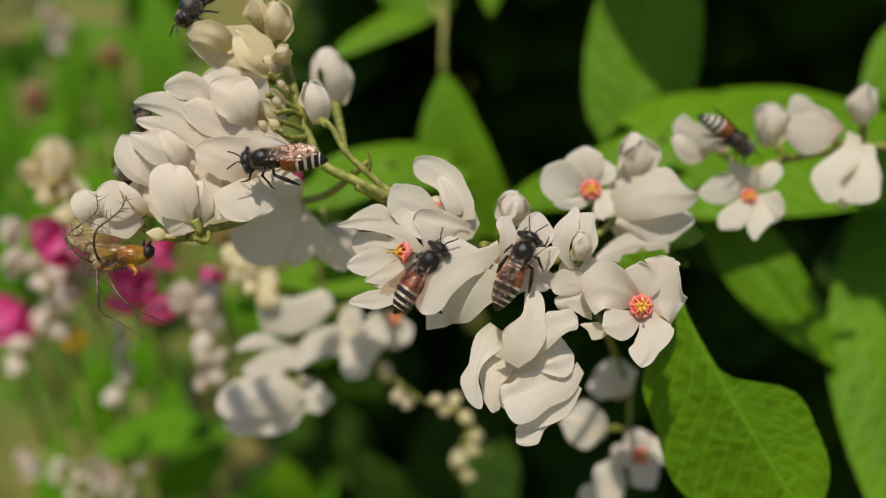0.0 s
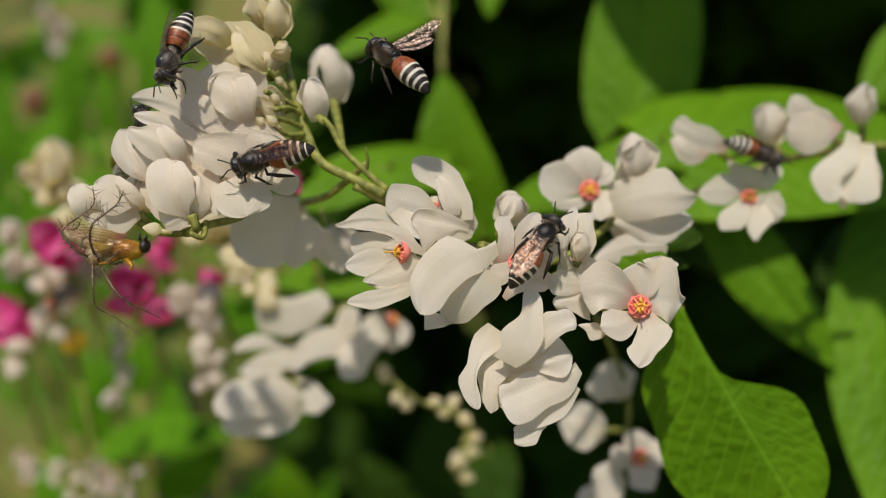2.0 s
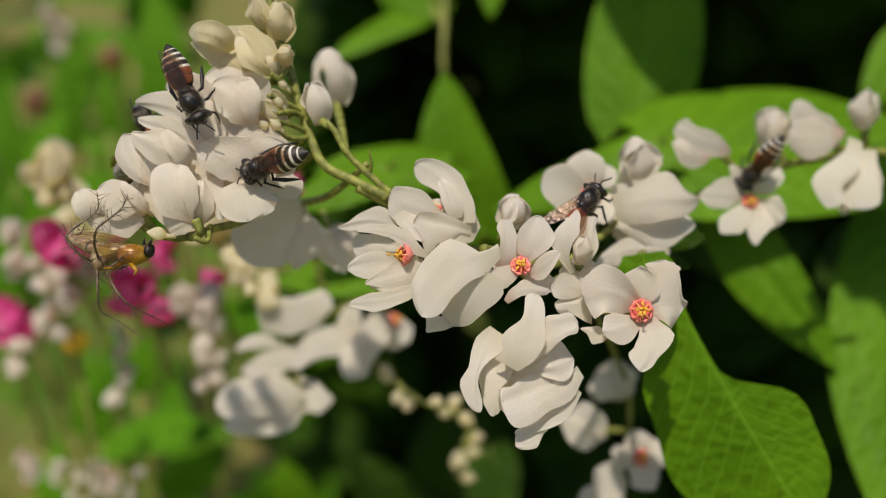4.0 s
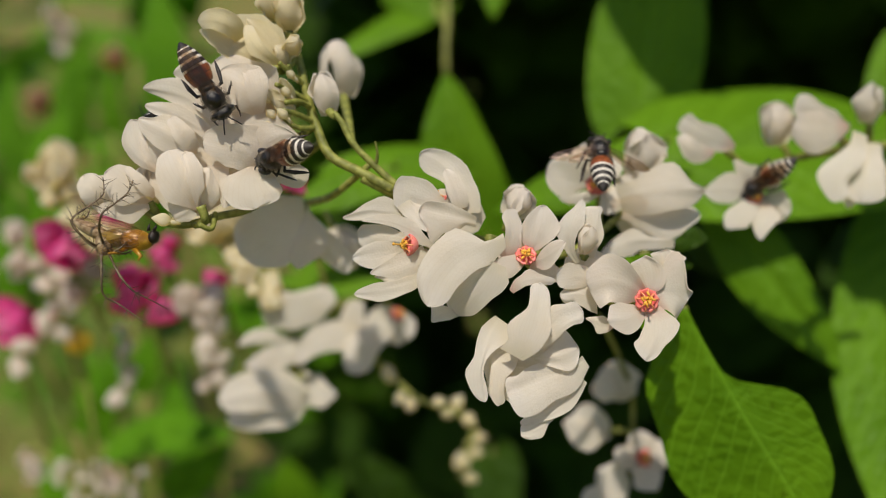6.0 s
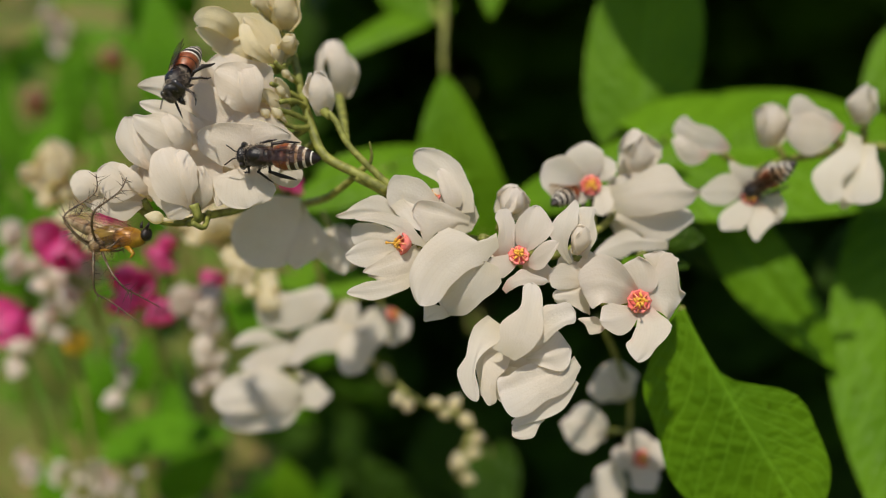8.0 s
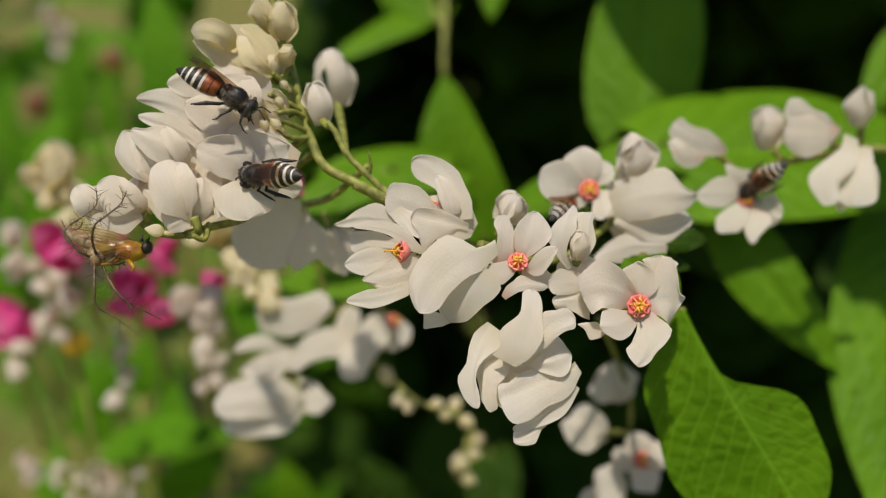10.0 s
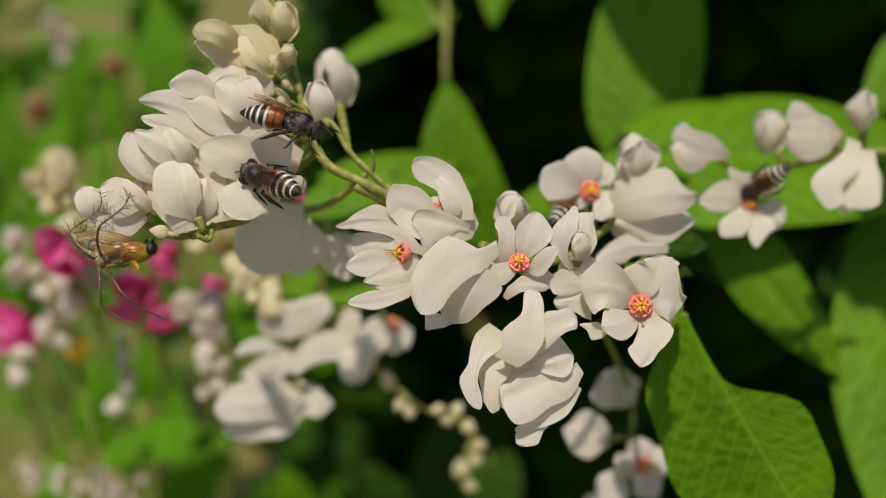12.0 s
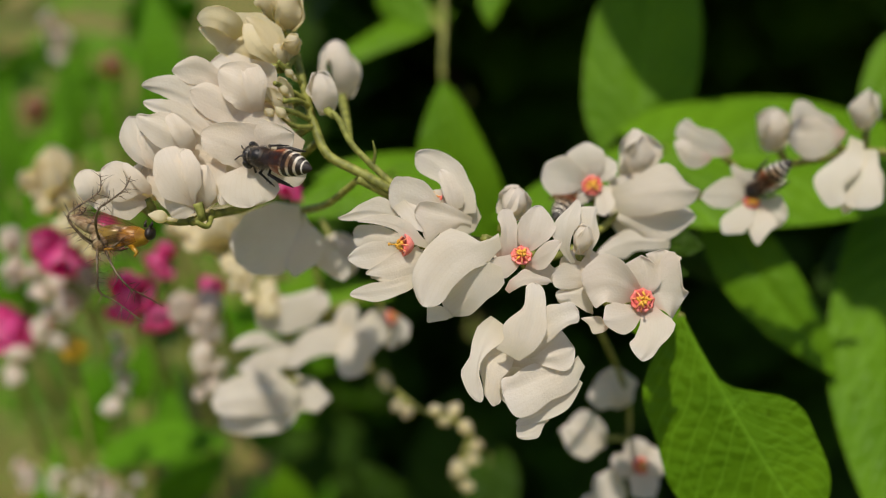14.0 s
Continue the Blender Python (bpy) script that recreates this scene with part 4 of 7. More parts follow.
blade_flower(spray, O1, [(0.4, 92, 2.8), (-0.8, 90, 1.3), (-2.9, 88.5, 1.2)], [
    ((-1.12, 88.4, -0.53), (-3.99, 88, -1.55), (-6.95, 88, -2.28), (0.6, 2.2, 2.1, 1.9, 1.5, 0.8, 0.1), (1.4, 1.6, 2, 1.9, 1.7, 1.5, 1.7), 0.1, 0, 0),
    ((-2.88, 88.6, 1.59), (-5.88, 88.8, 2.04), (-8.96, 89.4, 2.32), (0.3, 0.7, 1.1, 1, 0.9, 1.3, 1.7), (0.1, 0.4, 0.7, 1.1, 1.1, 1, 1.2), -0.1, 0, 0),
    ((-4.18, 87.4, 4), (-7.27, 87.4, 4.64), (-10.4, 88, 3.92), (0.1, 0.8, 0.7, 0.7, 0.9, 0.8, 0.5), (0.4, 1.2, 1.5, 1.1, 0.6, 0.1, 0.1), 0.1, 0, 0),
    ((-4.08, 87.8, 0.52), (-6.64, 87, 0.1), (-9.22, 86.8, -0.23), (0.1, 0.3, 1.1, 1.4, 1.4, 1, 0.6), (0.1, 0.9, 1.3, 1.4, 1.2, 0.9, 0.5), -0.1, 0, 0),
    ((-1.62, 86.9, 0.23), (-4.35, 86, -1.09), (-7.33, 86.2, -1.83), (0.3, 0.9, 1.3, 1.4, 1, 0.5, 0.2), (1, 1.1, 1.2, 1.2, 1, 0.7, 0.4), 0.15, 0, 0.05),
    ((-1.96, 86.6, -2.24), (-5.34, 85.8, -3.34), (-8.89, 85.8, -3.87), (0.3, 0.8, 0.9, 1, 1.1, 0.7, 0.4), (0.6, 0.8, 0.7, 0.8, 0.9, 0.7, 0.5), 0.15, 0.05, 0),
    ((-1.03, 86.4, 0.98), (-4.32, 86, 3.11), (-8.28, 86.6, 3.57), (0.3, 0.9, 0.8, 0.5, 0.4, 0.3, 0.2), (0.2, 0.3, 0.8, 0.9, 0.8, 0.5, 0.2), 0.1, 0, 0.1),
], (-3.2, 86.2, 1.1, -0.93, -0.35, 0.05, 1.25), label="white flower with a coral-red throat")
# large folded flower in front
blade_flower(spray, O1, [(5.9, 93, 1.3), (5.7, 90, 1.6), (4.7, 87, 1.8)], [
    ((1.2, 86, -5.2), (-0.04, 85.6, -5.73), (-1.14, 85.6, -6.54), (1, 1, 1, 0.8, 0.7, 0.5, 0.4), (0.1, 0.2, 0.6, 0.9, 1.2, 0.6, 0.2), 0.1, 0, 0),
    ((4.92, 84.2, -0.5), (3.37, 84.6, -3.35), (1.37, 86, -6), (1.4, 2.3, 2.2, 1.8, 1.5, 1.3, 0.5), (0.1, 0.8, 1.5, 1.7, 1.8, 2, 2.6), 0.12, 0, 0.1),
    ((6.1, 85, 1.86), (1.22, 83.2, -0.38), (-1.48, 82.8, -4.84), (1, 2.2, 2, 2, 2, 1.9, 1.9), (0.5, 0.1, 2.5, 2.7, 2.5, 2, 1.1), 0.18, 0.06, -0.12),
], label="large folded white flower")
# heavy flower that hangs down
blade_flower(spray, O1, [HUB, (10.3, 91, -3.6), (10.7, 89, -5.3)], [
    ((9.83, 86.6, -11.44), (9.84, 86.4, -8.77), (9.55, 86.6, -6.15), (2.3, 2.9, 2.9, 2.9, 2.9, 2.9, 3.5), (1.5, 2.7, 3.2, 3, 2.8, 2.3, 0.8), 0.1, 0, 0),
    ((6.14, 87.2, -6.89), (5.7, 86.8, -10.68), (5.08, 87, -14.5), (0.7, 1, 1.5, 1.8, 1.8, 1.9, 2.4), (0.4, 2.4, 2.1, 1.7, 1.3, 0.8, 0.6), 0.15, 0, 0),
    ((9.59, 87, -9.07), (9.62, 86.6, -12.77), (8.99, 86.8, -16.48), (2.9, 3, 3.4, 3.8, 3.9, 2.3, 1.8), (4.1, 4, 3.9, 3.6, 3.3, 3, 0.5), 0.1, 0, 0),
    ((11.19, 86, -16.45), (9.61, 85.3, -17.31), (7.9, 85, -17.89), (0.1, 0.1, 0.5, 0.9, 0.8, 0.6, 0.4), (0.1, 0.3, 0.6, 0.8, 0.9, 1.1, 1.2), 0.1, 0, 0),
    ((14.42, 86.2, -12.54), (11.44, 85.6, -15.12), (7.88, 85.4, -16.79), (0.3, 0.7, 1.1, 1, 0.7, 0.5, 0.5), (0.2, 0.1, 0.5, 0.7, 0.6, 0.4, 0.6), 0.1, 0, 0.1),
    ((6.64, 86.2, -9.67), (5.62, 85.2, -12.17), (5.67, 85.4, -14.97), (1.2, 1.4, 1.1, 0.7, 0.7, 0.7, 1), (0.2, 1.1, 1, 0.9, 0.8, 0.7, 0.5), 0.2, 0, 0),
    ((9.21, 85.6, -10.29), (11.42, 85, -9.93), (13.71, 86, -9.19), (0.2, 0.5, 0.8, 1.2, 1.6, 2.1, 2.8), (0.1, 0.5, 0.9, 1.4, 1.8, 1.4, 0.8), 0.1, 0.05, 0),
    ((14.48, 86.2, -10.53), (10.5, 84.9, -12.42), (6.44, 83.6, -13.82), (0.7, 1.7, 2.2, 2, 2.3, 2.6, 3.1), (0.6, 0.2, 0.8, 1.9, 2, 1.8, 2.6), 0.12, 0, 0.08),
    ((5.82, 86, -6.34), (4.02, 84.6, -10.16), (4.19, 84.2, -14.37), (1.1, 1.8, 1.1, 0.4, 0.2, 0.5, 0.6), (0.6, 1.2, 1.1, 0.9, 1.6, 1.3, 0.8), 0.2, 0, 0.1),
    ((8.76, 84.6, -10.06), (10.76, 83.8, -7.14), (13.8, 83.8, -5.4), (0.1, 0.6, 0.8, 1.3, 1.9, 1.5, 1.7), (0.2, 0.6, 0.9, 1, 0.9, 0.9, 1.4), 0.1, 0.1, 0),
    ((7.44, 83.6, -9.99), (8.77, 83.1, -6.34), (9.47, 84.4, -2.58), (2, 1.7, 2.3, 1.7, 0.8, 0.8, 1.1), (0.6, 1.4, 1.8, 1.9, 1.5, 1.3, 1.1), 0.2, 0, 0.05),
], label="heavy drooping white flower with folded tepals")
# the flowers behind, towards the leaf
blade_flower(spray, O1, [(18.1, 99, 2.7), (18.9, 103, 6.2), (18.3, 101, 7.8)], [
    ((18.55, 100.5, 8.68), (19.66, 100, 9.85), (20.89, 100.2, 11.11), (0.1, 0.3, 0.6, 1, 1.3, 1.7, 1.7), (0.1, 0.3, 0.8, 1, 0.9, 0.8, 0.2), 0.1, 0, 0),
    ((18.08, 100.5, 8.74), (17.64, 99.6, 11.06), (17, 100, 13.41), (0.1, 0.9, 1.3, 1.6, 2.1, 2.5, 2.7), (0.1, 0.9, 1.6, 1.7, 1.9, 1.3, 0.8), -0.1, 0, 0),
    ((17.83, 100.2, 8.32), (14.79, 98.6, 9.17), (11.92, 98.6, 9.69), (0.1, 1, 1.7, 2.2, 2.6, 2.1, 1.7), (0.1, 1, 1.7, 2.3, 2.4, 1.8, 1.7), -0.1, 0, 0),
    ((18.06, 100, 7.5), (15.76, 99, 6.75), (13.49, 98.6, 6.55), (0.6, 0.7, 0.8, 0.8, 0.7, 0.5, 0.1), (0.3, 0.5, 0.6, 0.6, 0.6, 0.6, 0.6), 0.1, 0, 0),
    ((18.86, 100, 8.3), (19.21, 98.8, 6.54), (19.17, 98.2, 4.76), (0.1, 1.6, 1.3, 1.2, 1.1, 0.7, 0.2), (0.1, 0.7, 0.9, 1.1, 1.2, 1.2, 1.3), 0.1, 0, 0),
], (17.9, 99.6, 8.3, -0.1, -1, 0.1, 1.3), label="open white flower")
blade_flower(spray, O1, [(24.6, 104, 7.7), (25, 103, 9), (25.2, 101, 9.5)], [
    ((23.99, 101.5, 1.42), (23.93, 101, 5.7), (23.88, 101, 9.99), (1.7, 2.7, 3.7, 3.7, 3.7, 3.9, 4.9), (0.1, 3.7, 3.7, 3.8, 3.9, 4.1, 4.6), 0.1, 0, 0),
    ((26.95, 99, 1.84), (22.31, 98, 1.74), (18.11, 97.4, 0.19), (0.9, 1.2, 1.2, 1.1, 1.7, 1.2, 0.8), (0.1, 0.1, 0.3, 1.5, 1.3, 0.8, 0.5), 0.1, 0, 0),
    ((20.52, 98.4, 4.38), (25.19, 98.6, 3.73), (30.03, 99.6, 4.96), (0.6, 1, 1.3, 1.5, 1.6, 1.6, 1.7), (0.1, 0.6, 1.1, 1.9, 1.8, 1, 0.8), 0.1, -0.1, -0.15),
    ((20.3, 98.6, 6.74), (24.72, 96.6, 7.52), (29.94, 97.6, 7.71), (1.4, 1.6, 2.2, 2.8, 3, 1, 0.2), (2.3, 2.5, 2.6, 2.6, 2.4, 2.1, 1.6), 0.15, 0.05, -0.05),
], label="large folded white flower")
closed_flower(spray, O1, (23.6, 102, 12.1), 6, (0.1, -0.3, 1), 0.2, 0.95, WHITE_BACK, label="closed white flower")

# ---- the raceme on the open side ----
raceme = thing("flower_raceme", O2, "arching raceme of white and cream coral-vine flowers and buds", "flowers")
stem_part(raceme, O2, [(-5.3, 90, 6.9), (-8.6, 90, 8.7), (-12.1, 91, 10.7), (-13.7, 92, 14.1), (-14.6, 92, 17.2), (-15.6, 92, 21.4), (-16.9, 92, 25.7), (-17.7, 92, 29.4)], (0.55, 0.42))
stem_part(raceme, O2, [(-13.4, 94, 12.5), (-17.6, 97, 9.7), (-20.4, 92, 5.4), (-23.8, 89, 4.1), (-26.5, 88, 3.3), (-29.2, 88, 3.7), (-30.5, 88, 4.6)], (0.45, 0.4))
stem_part(raceme, O2, [(-5, 90, 7.4), (-7.4, 90, 9.6), (-9.5, 90, 11.8), (-10.7, 90, 14.1), (-11.5, 90, 15.1)], (0.4, 0.3), "side_stem")
stem_part(raceme, O2, [(-7.2, 90, 9.4), (-6.9, 89.5, 10.6), (-7.1, 89, 11.9)], (0.26, 0.08), "bract")
closed_flower(raceme, O2, (-12.6, 91, 17.1), 4.7, (-0.15, -0.2, 1), 0.2, 0.62, WHITE_BACK, [(-11.4, 90, 14.6), (-12.1, 91, 15.4)], label="small closed white flower bud")
closed_flower(raceme, O2, (-12.8, 106, 22.7), 7.3, (-0.2, -0.2, 1), 0.5, 0.62, WHITE_BACK, [(-9.6, 90.4, 12), (-10.8, 98, 15.4), (-12.1, 104, 19.2)], label="white flower bud")
A1, A2, A3 = (-14.6, 92, 17.2), (-15.6, 92, 21.4), (-16.9, 92, 25.7)
closed_flower(raceme, O2, (-16.3, 91, 26), 4.5, (0.1, -0.3, 1), 0.1, 0.7, CREAM, label="cream flower bud")
closed_flower(raceme, O2, (-18.3, 92, 27.3), 4.3, (-0.3, -0.3, 1), 0.9, 0.75, CREAM, label="cream flower bud")
closed_flower(raceme, O2, (-15.9, 90, 22.1), 2.7, (0.5, -0.4, 0.6), 0.5, 0.8, CREAM, label="small cream flower bud")
closed_flower(raceme, O2, (-17, 90, 21.1), 2.4, (-0.3, -0.4, 0.6), 0.5, 0.8, CREAM, label="small cream flower bud")
blade_flower(raceme, O2, [A2, (-19, 91, 21.2), (-20, 90, 22.2)], [
    ((-21.24, 89.6, 21.48), (-23.17, 88.9, 22.49), (-25.35, 89, 23.58), (0.3, 0.8, 0.9, 0.9, 0.8, 0.5, 0.2), (0.4, 0.8, 0.9, 1, 0.8, 0.8, 0.5), -0.15, 0, 0),
    ((-20.98, 89, 22.75), (-22.4, 87, 23.86), (-25.24, 88.2, 24.3), (0.7, 0.9, 0.9, 1, 0.9, 0.8, 1), (0.3, 1.1, 1.4, 1.4, 1.3, 1.1, 0.8), 0.1, 0, 0),
], ruffle=0.08, material=CREAM, label="cream flower with folded tepals")
blade_flower(raceme, O2, [A2, (-17.2, 91, 19.7), (-17.6, 90, 20.1)], [
    ((-17.05, 90.4, 19.87), (-19.81, 90, 22.35), (-23, 90.2, 24.62), (0.7, 1.9, 2.6, 2.8, 3, 2.2, 1.4), (1.4, 2.3, 3, 2.9, 3, 2.1, 1.6), 0.035, 0, 0),
    ((-19.96, 90, 20.26), (-21.47, 89.2, 21.84), (-22.78, 89.8, 24.15), (0.5, 0.8, 1.2, 1.6, 2, 1.2, 1), (0.6, 0.9, 1.2, 1.4, 1.5, 1.6, 2), 0.08, 0, 0),
    ((-17.31, 89.9, 20.95), (-18.7, 89.6, 23.09), (-20.54, 89.4, 24.87), (0.4, 0.9, 1, 1.1, 0.9, 0.7, 0.5), (0.6, 1, 1.2, 1.2, 1.1, 0.8, 0.6), -0.2, 0, 0),
    ((-17.08, 89, 20.21), (-18.89, 87.2, 21.31), (-20.38, 88.2, 23.89), (0.3, 0.6, 0.7, 1, 0.8, 0.6, 0.4), (0.2, 0.5, 0.6, 0.7, 0.8, 0.8, 1), 0.1, 0, 0),
], ruffle=0.08, material=CREAM, label="half-open cream flower")
blade_flower(raceme, O2, [A1, (-16, 91, 16.1), (-17.6, 90, 16.5)], [
    ((-21.01, 89.4, 14.31), (-23.7, 89, 16.41), (-26.53, 89, 18.5), (0.3, 1.4, 2.3, 2.1, 1.9, 1.4, 0.9), (0.2, 1, 2, 2.1, 2.3, 2.1, 1.6), 0.035, 0, 0),
    ((-18.09, 89.6, 14.93), (-20.99, 89, 17.48), (-24.05, 89.2, 20.2), (0.1, 1.9, 2.7, 3.5, 3.1, 2.8, 2.3), (2, 2.9, 4, 3.5, 3, 2.5, 2.4), 0.035, 0, 0),
    ((-22.4, 89, 17.43), (-24.73, 87.8, 18.61), (-27.76, 88, 18.99), (0.1, 1.1, 1.2, 1.2, 1.3, 1.1, 0.8), (0.3, 0.9, 1.2, 1.5, 1.6, 1.1, 0.6), 0.052, 0, 0),
    ((-18.39, 88.2, 14.93), (-20.01, 86.6, 17.05), (-22.76, 87, 18.72), (1.1, 1.7, 2.2, 2.2, 2.2, 1.7, 1.2), (0.1, 0.7, 1.9, 2.5, 2.2, 1.7, 1.2), 0.07, 0, 0),
    ((-18.5, 87.6, 14.72), (-18.8, 86.3, 16.9), (-19.85, 86.9, 19.33), (0.9, 1, 1.1, 1.1, 1.1, 0.9, 1), (0.1, 0.5, 0.8, 1.2, 1.4, 1.3, 1.2), 0.05, 0, 0),
], ruffle=0.08, material=IVORY, label="full white flower with broad tepals")
blade_flower(raceme, O2, [A1, (-21, 92, 15.9), (-23.2, 91, 17)], [
    ((-23.13, 88.4, 13.91), (-26.57, 88, 16.49), (-31.05, 88.4, 17.43), (0.5, 1, 1.1, 1, 1, 0.7, 0.4), (0.2, 0.4, 0.8, 1.5, 1.6, 1.1, 0.7), 0.035, 0, 0),
    ((-22.69, 87.6, 11.34), (-26.16, 87, 13.93), (-30.46, 87.2, 15.52), (0.8, 0.8, 0.6, 0.7, 0.7, 0.7, 0.6), (0.4, 0.6, 0.9, 1, 1.1, 0.8, 0.5), 0.052, 0, 0),
    ((-20.19, 88.4, 13.79), (-22.88, 87.6, 15.32), (-25.89, 87.8, 16.85), (0.1, 1.2, 1.5, 1.7, 1.6, 1.3, 0.8), (1, 1.3, 1.7, 1.7, 1.7, 1.5, 0.9), 0.035, 0, 0),
], ruffle=0.08, material=IVORY, label="white flower with spread tepals")
blade_flower(raceme, O2, [(-20.2, 91, 5.1), (-23.2, 91, 9.1), (-25.1, 89, 10.4)], [
    ((-29.07, 87.2, 8.74), (-30.82, 86.4, 10.98), (-31.83, 87, 14.04), (0.3, 0.7, 1.1, 1.3, 1.4, 0.9, 0.5), (0.1, 0.4, 0.7, 0.9, 1.1, 1.6, 2.2), 0.07, 0, 0),
    ((-25.3, 87, 10.69), (-27.55, 85.4, 12.37), (-30.72, 86, 13.93), (0.1, 1.2, 1.7, 1.8, 1.7, 1.3, 1.1), (0.7, 1.2, 1.7, 1.9, 1.6, 0.6, 0.5), 0.077, 0, 0),
    ((-28.39, 87.6, 8.9), (-29.32, 86.8, 10.54), (-30.71, 86.6, 12.02), (0.6, 1.4, 1.4, 1.4, 1.3, 0.9, 0.7), (0.1, 0.9, 1.6, 1.4, 1.1, 0.7, 0.6), -0.035, 0, 0),
    ((-25.01, 86.4, 10.5), (-25.82, 84.9, 12.14), (-27.14, 85.5, 14.14), (0.1, 1, 1, 1, 1, 0.9, 1.1), (0.1, 0.7, 0.9, 1, 0.8, 0.6, 0.4), 0.05, 0, 0),
], ruffle=0.08, material=IVORY, label="plump folded white flower")
blade_flower(raceme, O2, [(-25.7, 88, 3.2), (-24.1, 86, 3.6), (-24.4, 85.5, 5.1)], [
    ((-22.44, 88, 6.49), (-26.2, 87.6, 7.53), (-30.08, 87.8, 8.8), (1, 2.4, 3.2, 3.6, 3.4, 2.5, 2.3), (2.1, 3.4, 3.5, 3.5, 3.3, 2.8, 2.9), 0.035, 0, 0),
    ((-25.01, 86.4, 4.88), (-23.8, 85.2, 6.77), (-23.53, 85.6, 8.92), (0.1, 0.5, 0.9, 1.3, 1.3, 1.4, 1.8), (1, 1.3, 1.5, 1.4, 1.1, 0.6, 0.4), 0.052, 0, 0),
    ((-24.78, 86.4, 5.56), (-25.82, 85.6, 4.68), (-27.06, 85.6, 3.81), (0.1, 0.4, 1, 1, 1.1, 0.8, 0.8), (0.1, 0.2, 0.6, 1, 1.5, 1.7, 1.5), 0.035, 0, 0),
    ((-24.78, 86, 4.8), (-26.01, 84.6, 7.56), (-27.49, 85.2, 10.64), (0.3, 1.2, 2.2, 2.3, 2.2, 1.7, 1.5), (0.3, 1.2, 1.7, 2.2, 2.3, 2.1, 1.8), 0.077, 0.05, 0),
    ((-24.61, 85.4, 4.82), (-24.66, 84.3, 7.6), (-25.59, 84.9, 10.43), (0.1, 0.4, 0.6, 0.8, 0.8, 0.7, 0.9), (0.1, 0.2, 0.8, 0.9, 1.1, 0.8, 0.8), 0.05, 0, 0),
], ruffle=0.08, material=IVORY, label="white flower seen from its back")
blade_flower(raceme, O2, [(-13.7, 92, 14.1), (-17.3, 92, 11.7), (-19.4, 89, 10.4)], [
    ((-14.94, 88.6, 9.47), (-20.26, 88.2, 11.29), (-25.77, 88.4, 12.97), (1.5, 2.2, 3, 3.6, 3.5, 3.5, 2.6), (2.5, 3.3, 4, 3.6, 3.3, 2.4, 2.2), 0.035, 0, 0),
    ((-19.41, 87, 9.42), (-17.61, 86.2, 11.61), (-14.95, 86.6, 12.25), (0.1, 0.7, 2.7, 2.7, 1.5, 0.8, 0.3), (0.1, 1.6, 2, 2.2, 2.2, 2.3, 2.8), -0.035, 0, 0),
    ((-19.45, 87.2, 9.09), (-16.48, 86.6, 8.62), (-13.74, 86.6, 7.76), (0.1, 0.4, 1, 1.3, 1.3, 1.1, 1.2), (0.5, 0.7, 1, 1.2, 1.3, 1.4, 1.3), 0.035, 0, 0),
    ((-18.6, 87, 9.07), (-20.86, 85.4, 11.05), (-24.1, 85.4, 11.97), (0.1, 1.7, 2, 2.2, 2.1, 1.9, 1.8), (1.3, 3, 3, 2.5, 1.9, 1.3, 0.8), -0.042, 0, 0),
    ((-21.9, 86.8, 9.16), (-22.14, 86.2, 7.06), (-22.04, 86, 4.97), (0.1, 0.3, 1, 1, 0.9, 0.8, 1), (0.8, 2.3, 2, 1.1, 0.6, 0.4, 0.4), 0.035, 0, 0),
    ((-19.44, 86.6, 9.26), (-19.31, 85.4, 6.93), (-18.85, 85, 4.74), (0.1, 2.2, 2.6, 2.9, 3.1, 2.9, 3.2), (0.1, 1.2, 2.7, 3, 2.7, 2.2, 1.4), 0.052, 0, 0),
], material=IVORY, label="open white flower")
blade_flower(raceme, O2, [(-30.5, 88, 4.6), (-33.3, 89, 5), (-35.3, 88.5, 5.5)], [
    ((-34.89, 87, 5.26), (-35.35, 85.8, 6.72), (-36.46, 86.2, 8.3), (0.1, 1.1, 1.3, 1.3, 1.2, 1.1, 0.7), (0.1, 0.6, 1.1, 1.3, 1.5, 1.3, 1.1), 0.077, 0, 0),
], material=IVORY, label="closed white flower")
blade_flower(raceme, O2, [(-29.2, 88, 3.7), (-29.7, 88, 4.6), (-30.2, 87.5, 5.5)], [
    ((-30.15, 88, 5.61), (-33.38, 87.6, 6.37), (-36.76, 87.6, 7.04), (0.7, 1.4, 2.3, 2.2, 2.1, 2, 1.1), (0.6, 1.9, 2.1, 2.3, 2.1, 1.7, 1.8), 0.035, 0, 0),
    ((-30.04, 87, 5.03), (-32.39, 86.2, 4.66), (-35.03, 86.2, 4.75), (0.2, 0.7, 1.3, 1.1, 0.8, 0.5, 0.4), (0.4, 0.6, 0.9, 1, 1, 0.9, 1), 0.035, 0, 0),
    ((-29.56, 86.6, 6.15), (-31.69, 85.4, 7.01), (-33.99, 85.6, 8.58), (0.1, 0.3, 1.5, 2, 1.8, 1.2, 0.7), (0.8, 1.2, 1.7, 1.8, 1.9, 1.7, 1.6), 0.07, 0, 0),
    ((-29.27, 86.1, 6), (-30.25, 84.9, 7.46), (-31.79, 85.2, 9), (0.1, 0.5, 0.6, 0.6, 0.5, 0.4, 0.4), (0.1, 0.6, 0.6, 0.7, 0.6, 0.5, 0.5), 0.05, 0, 0),
], material=IVORY, label="closed white flower")
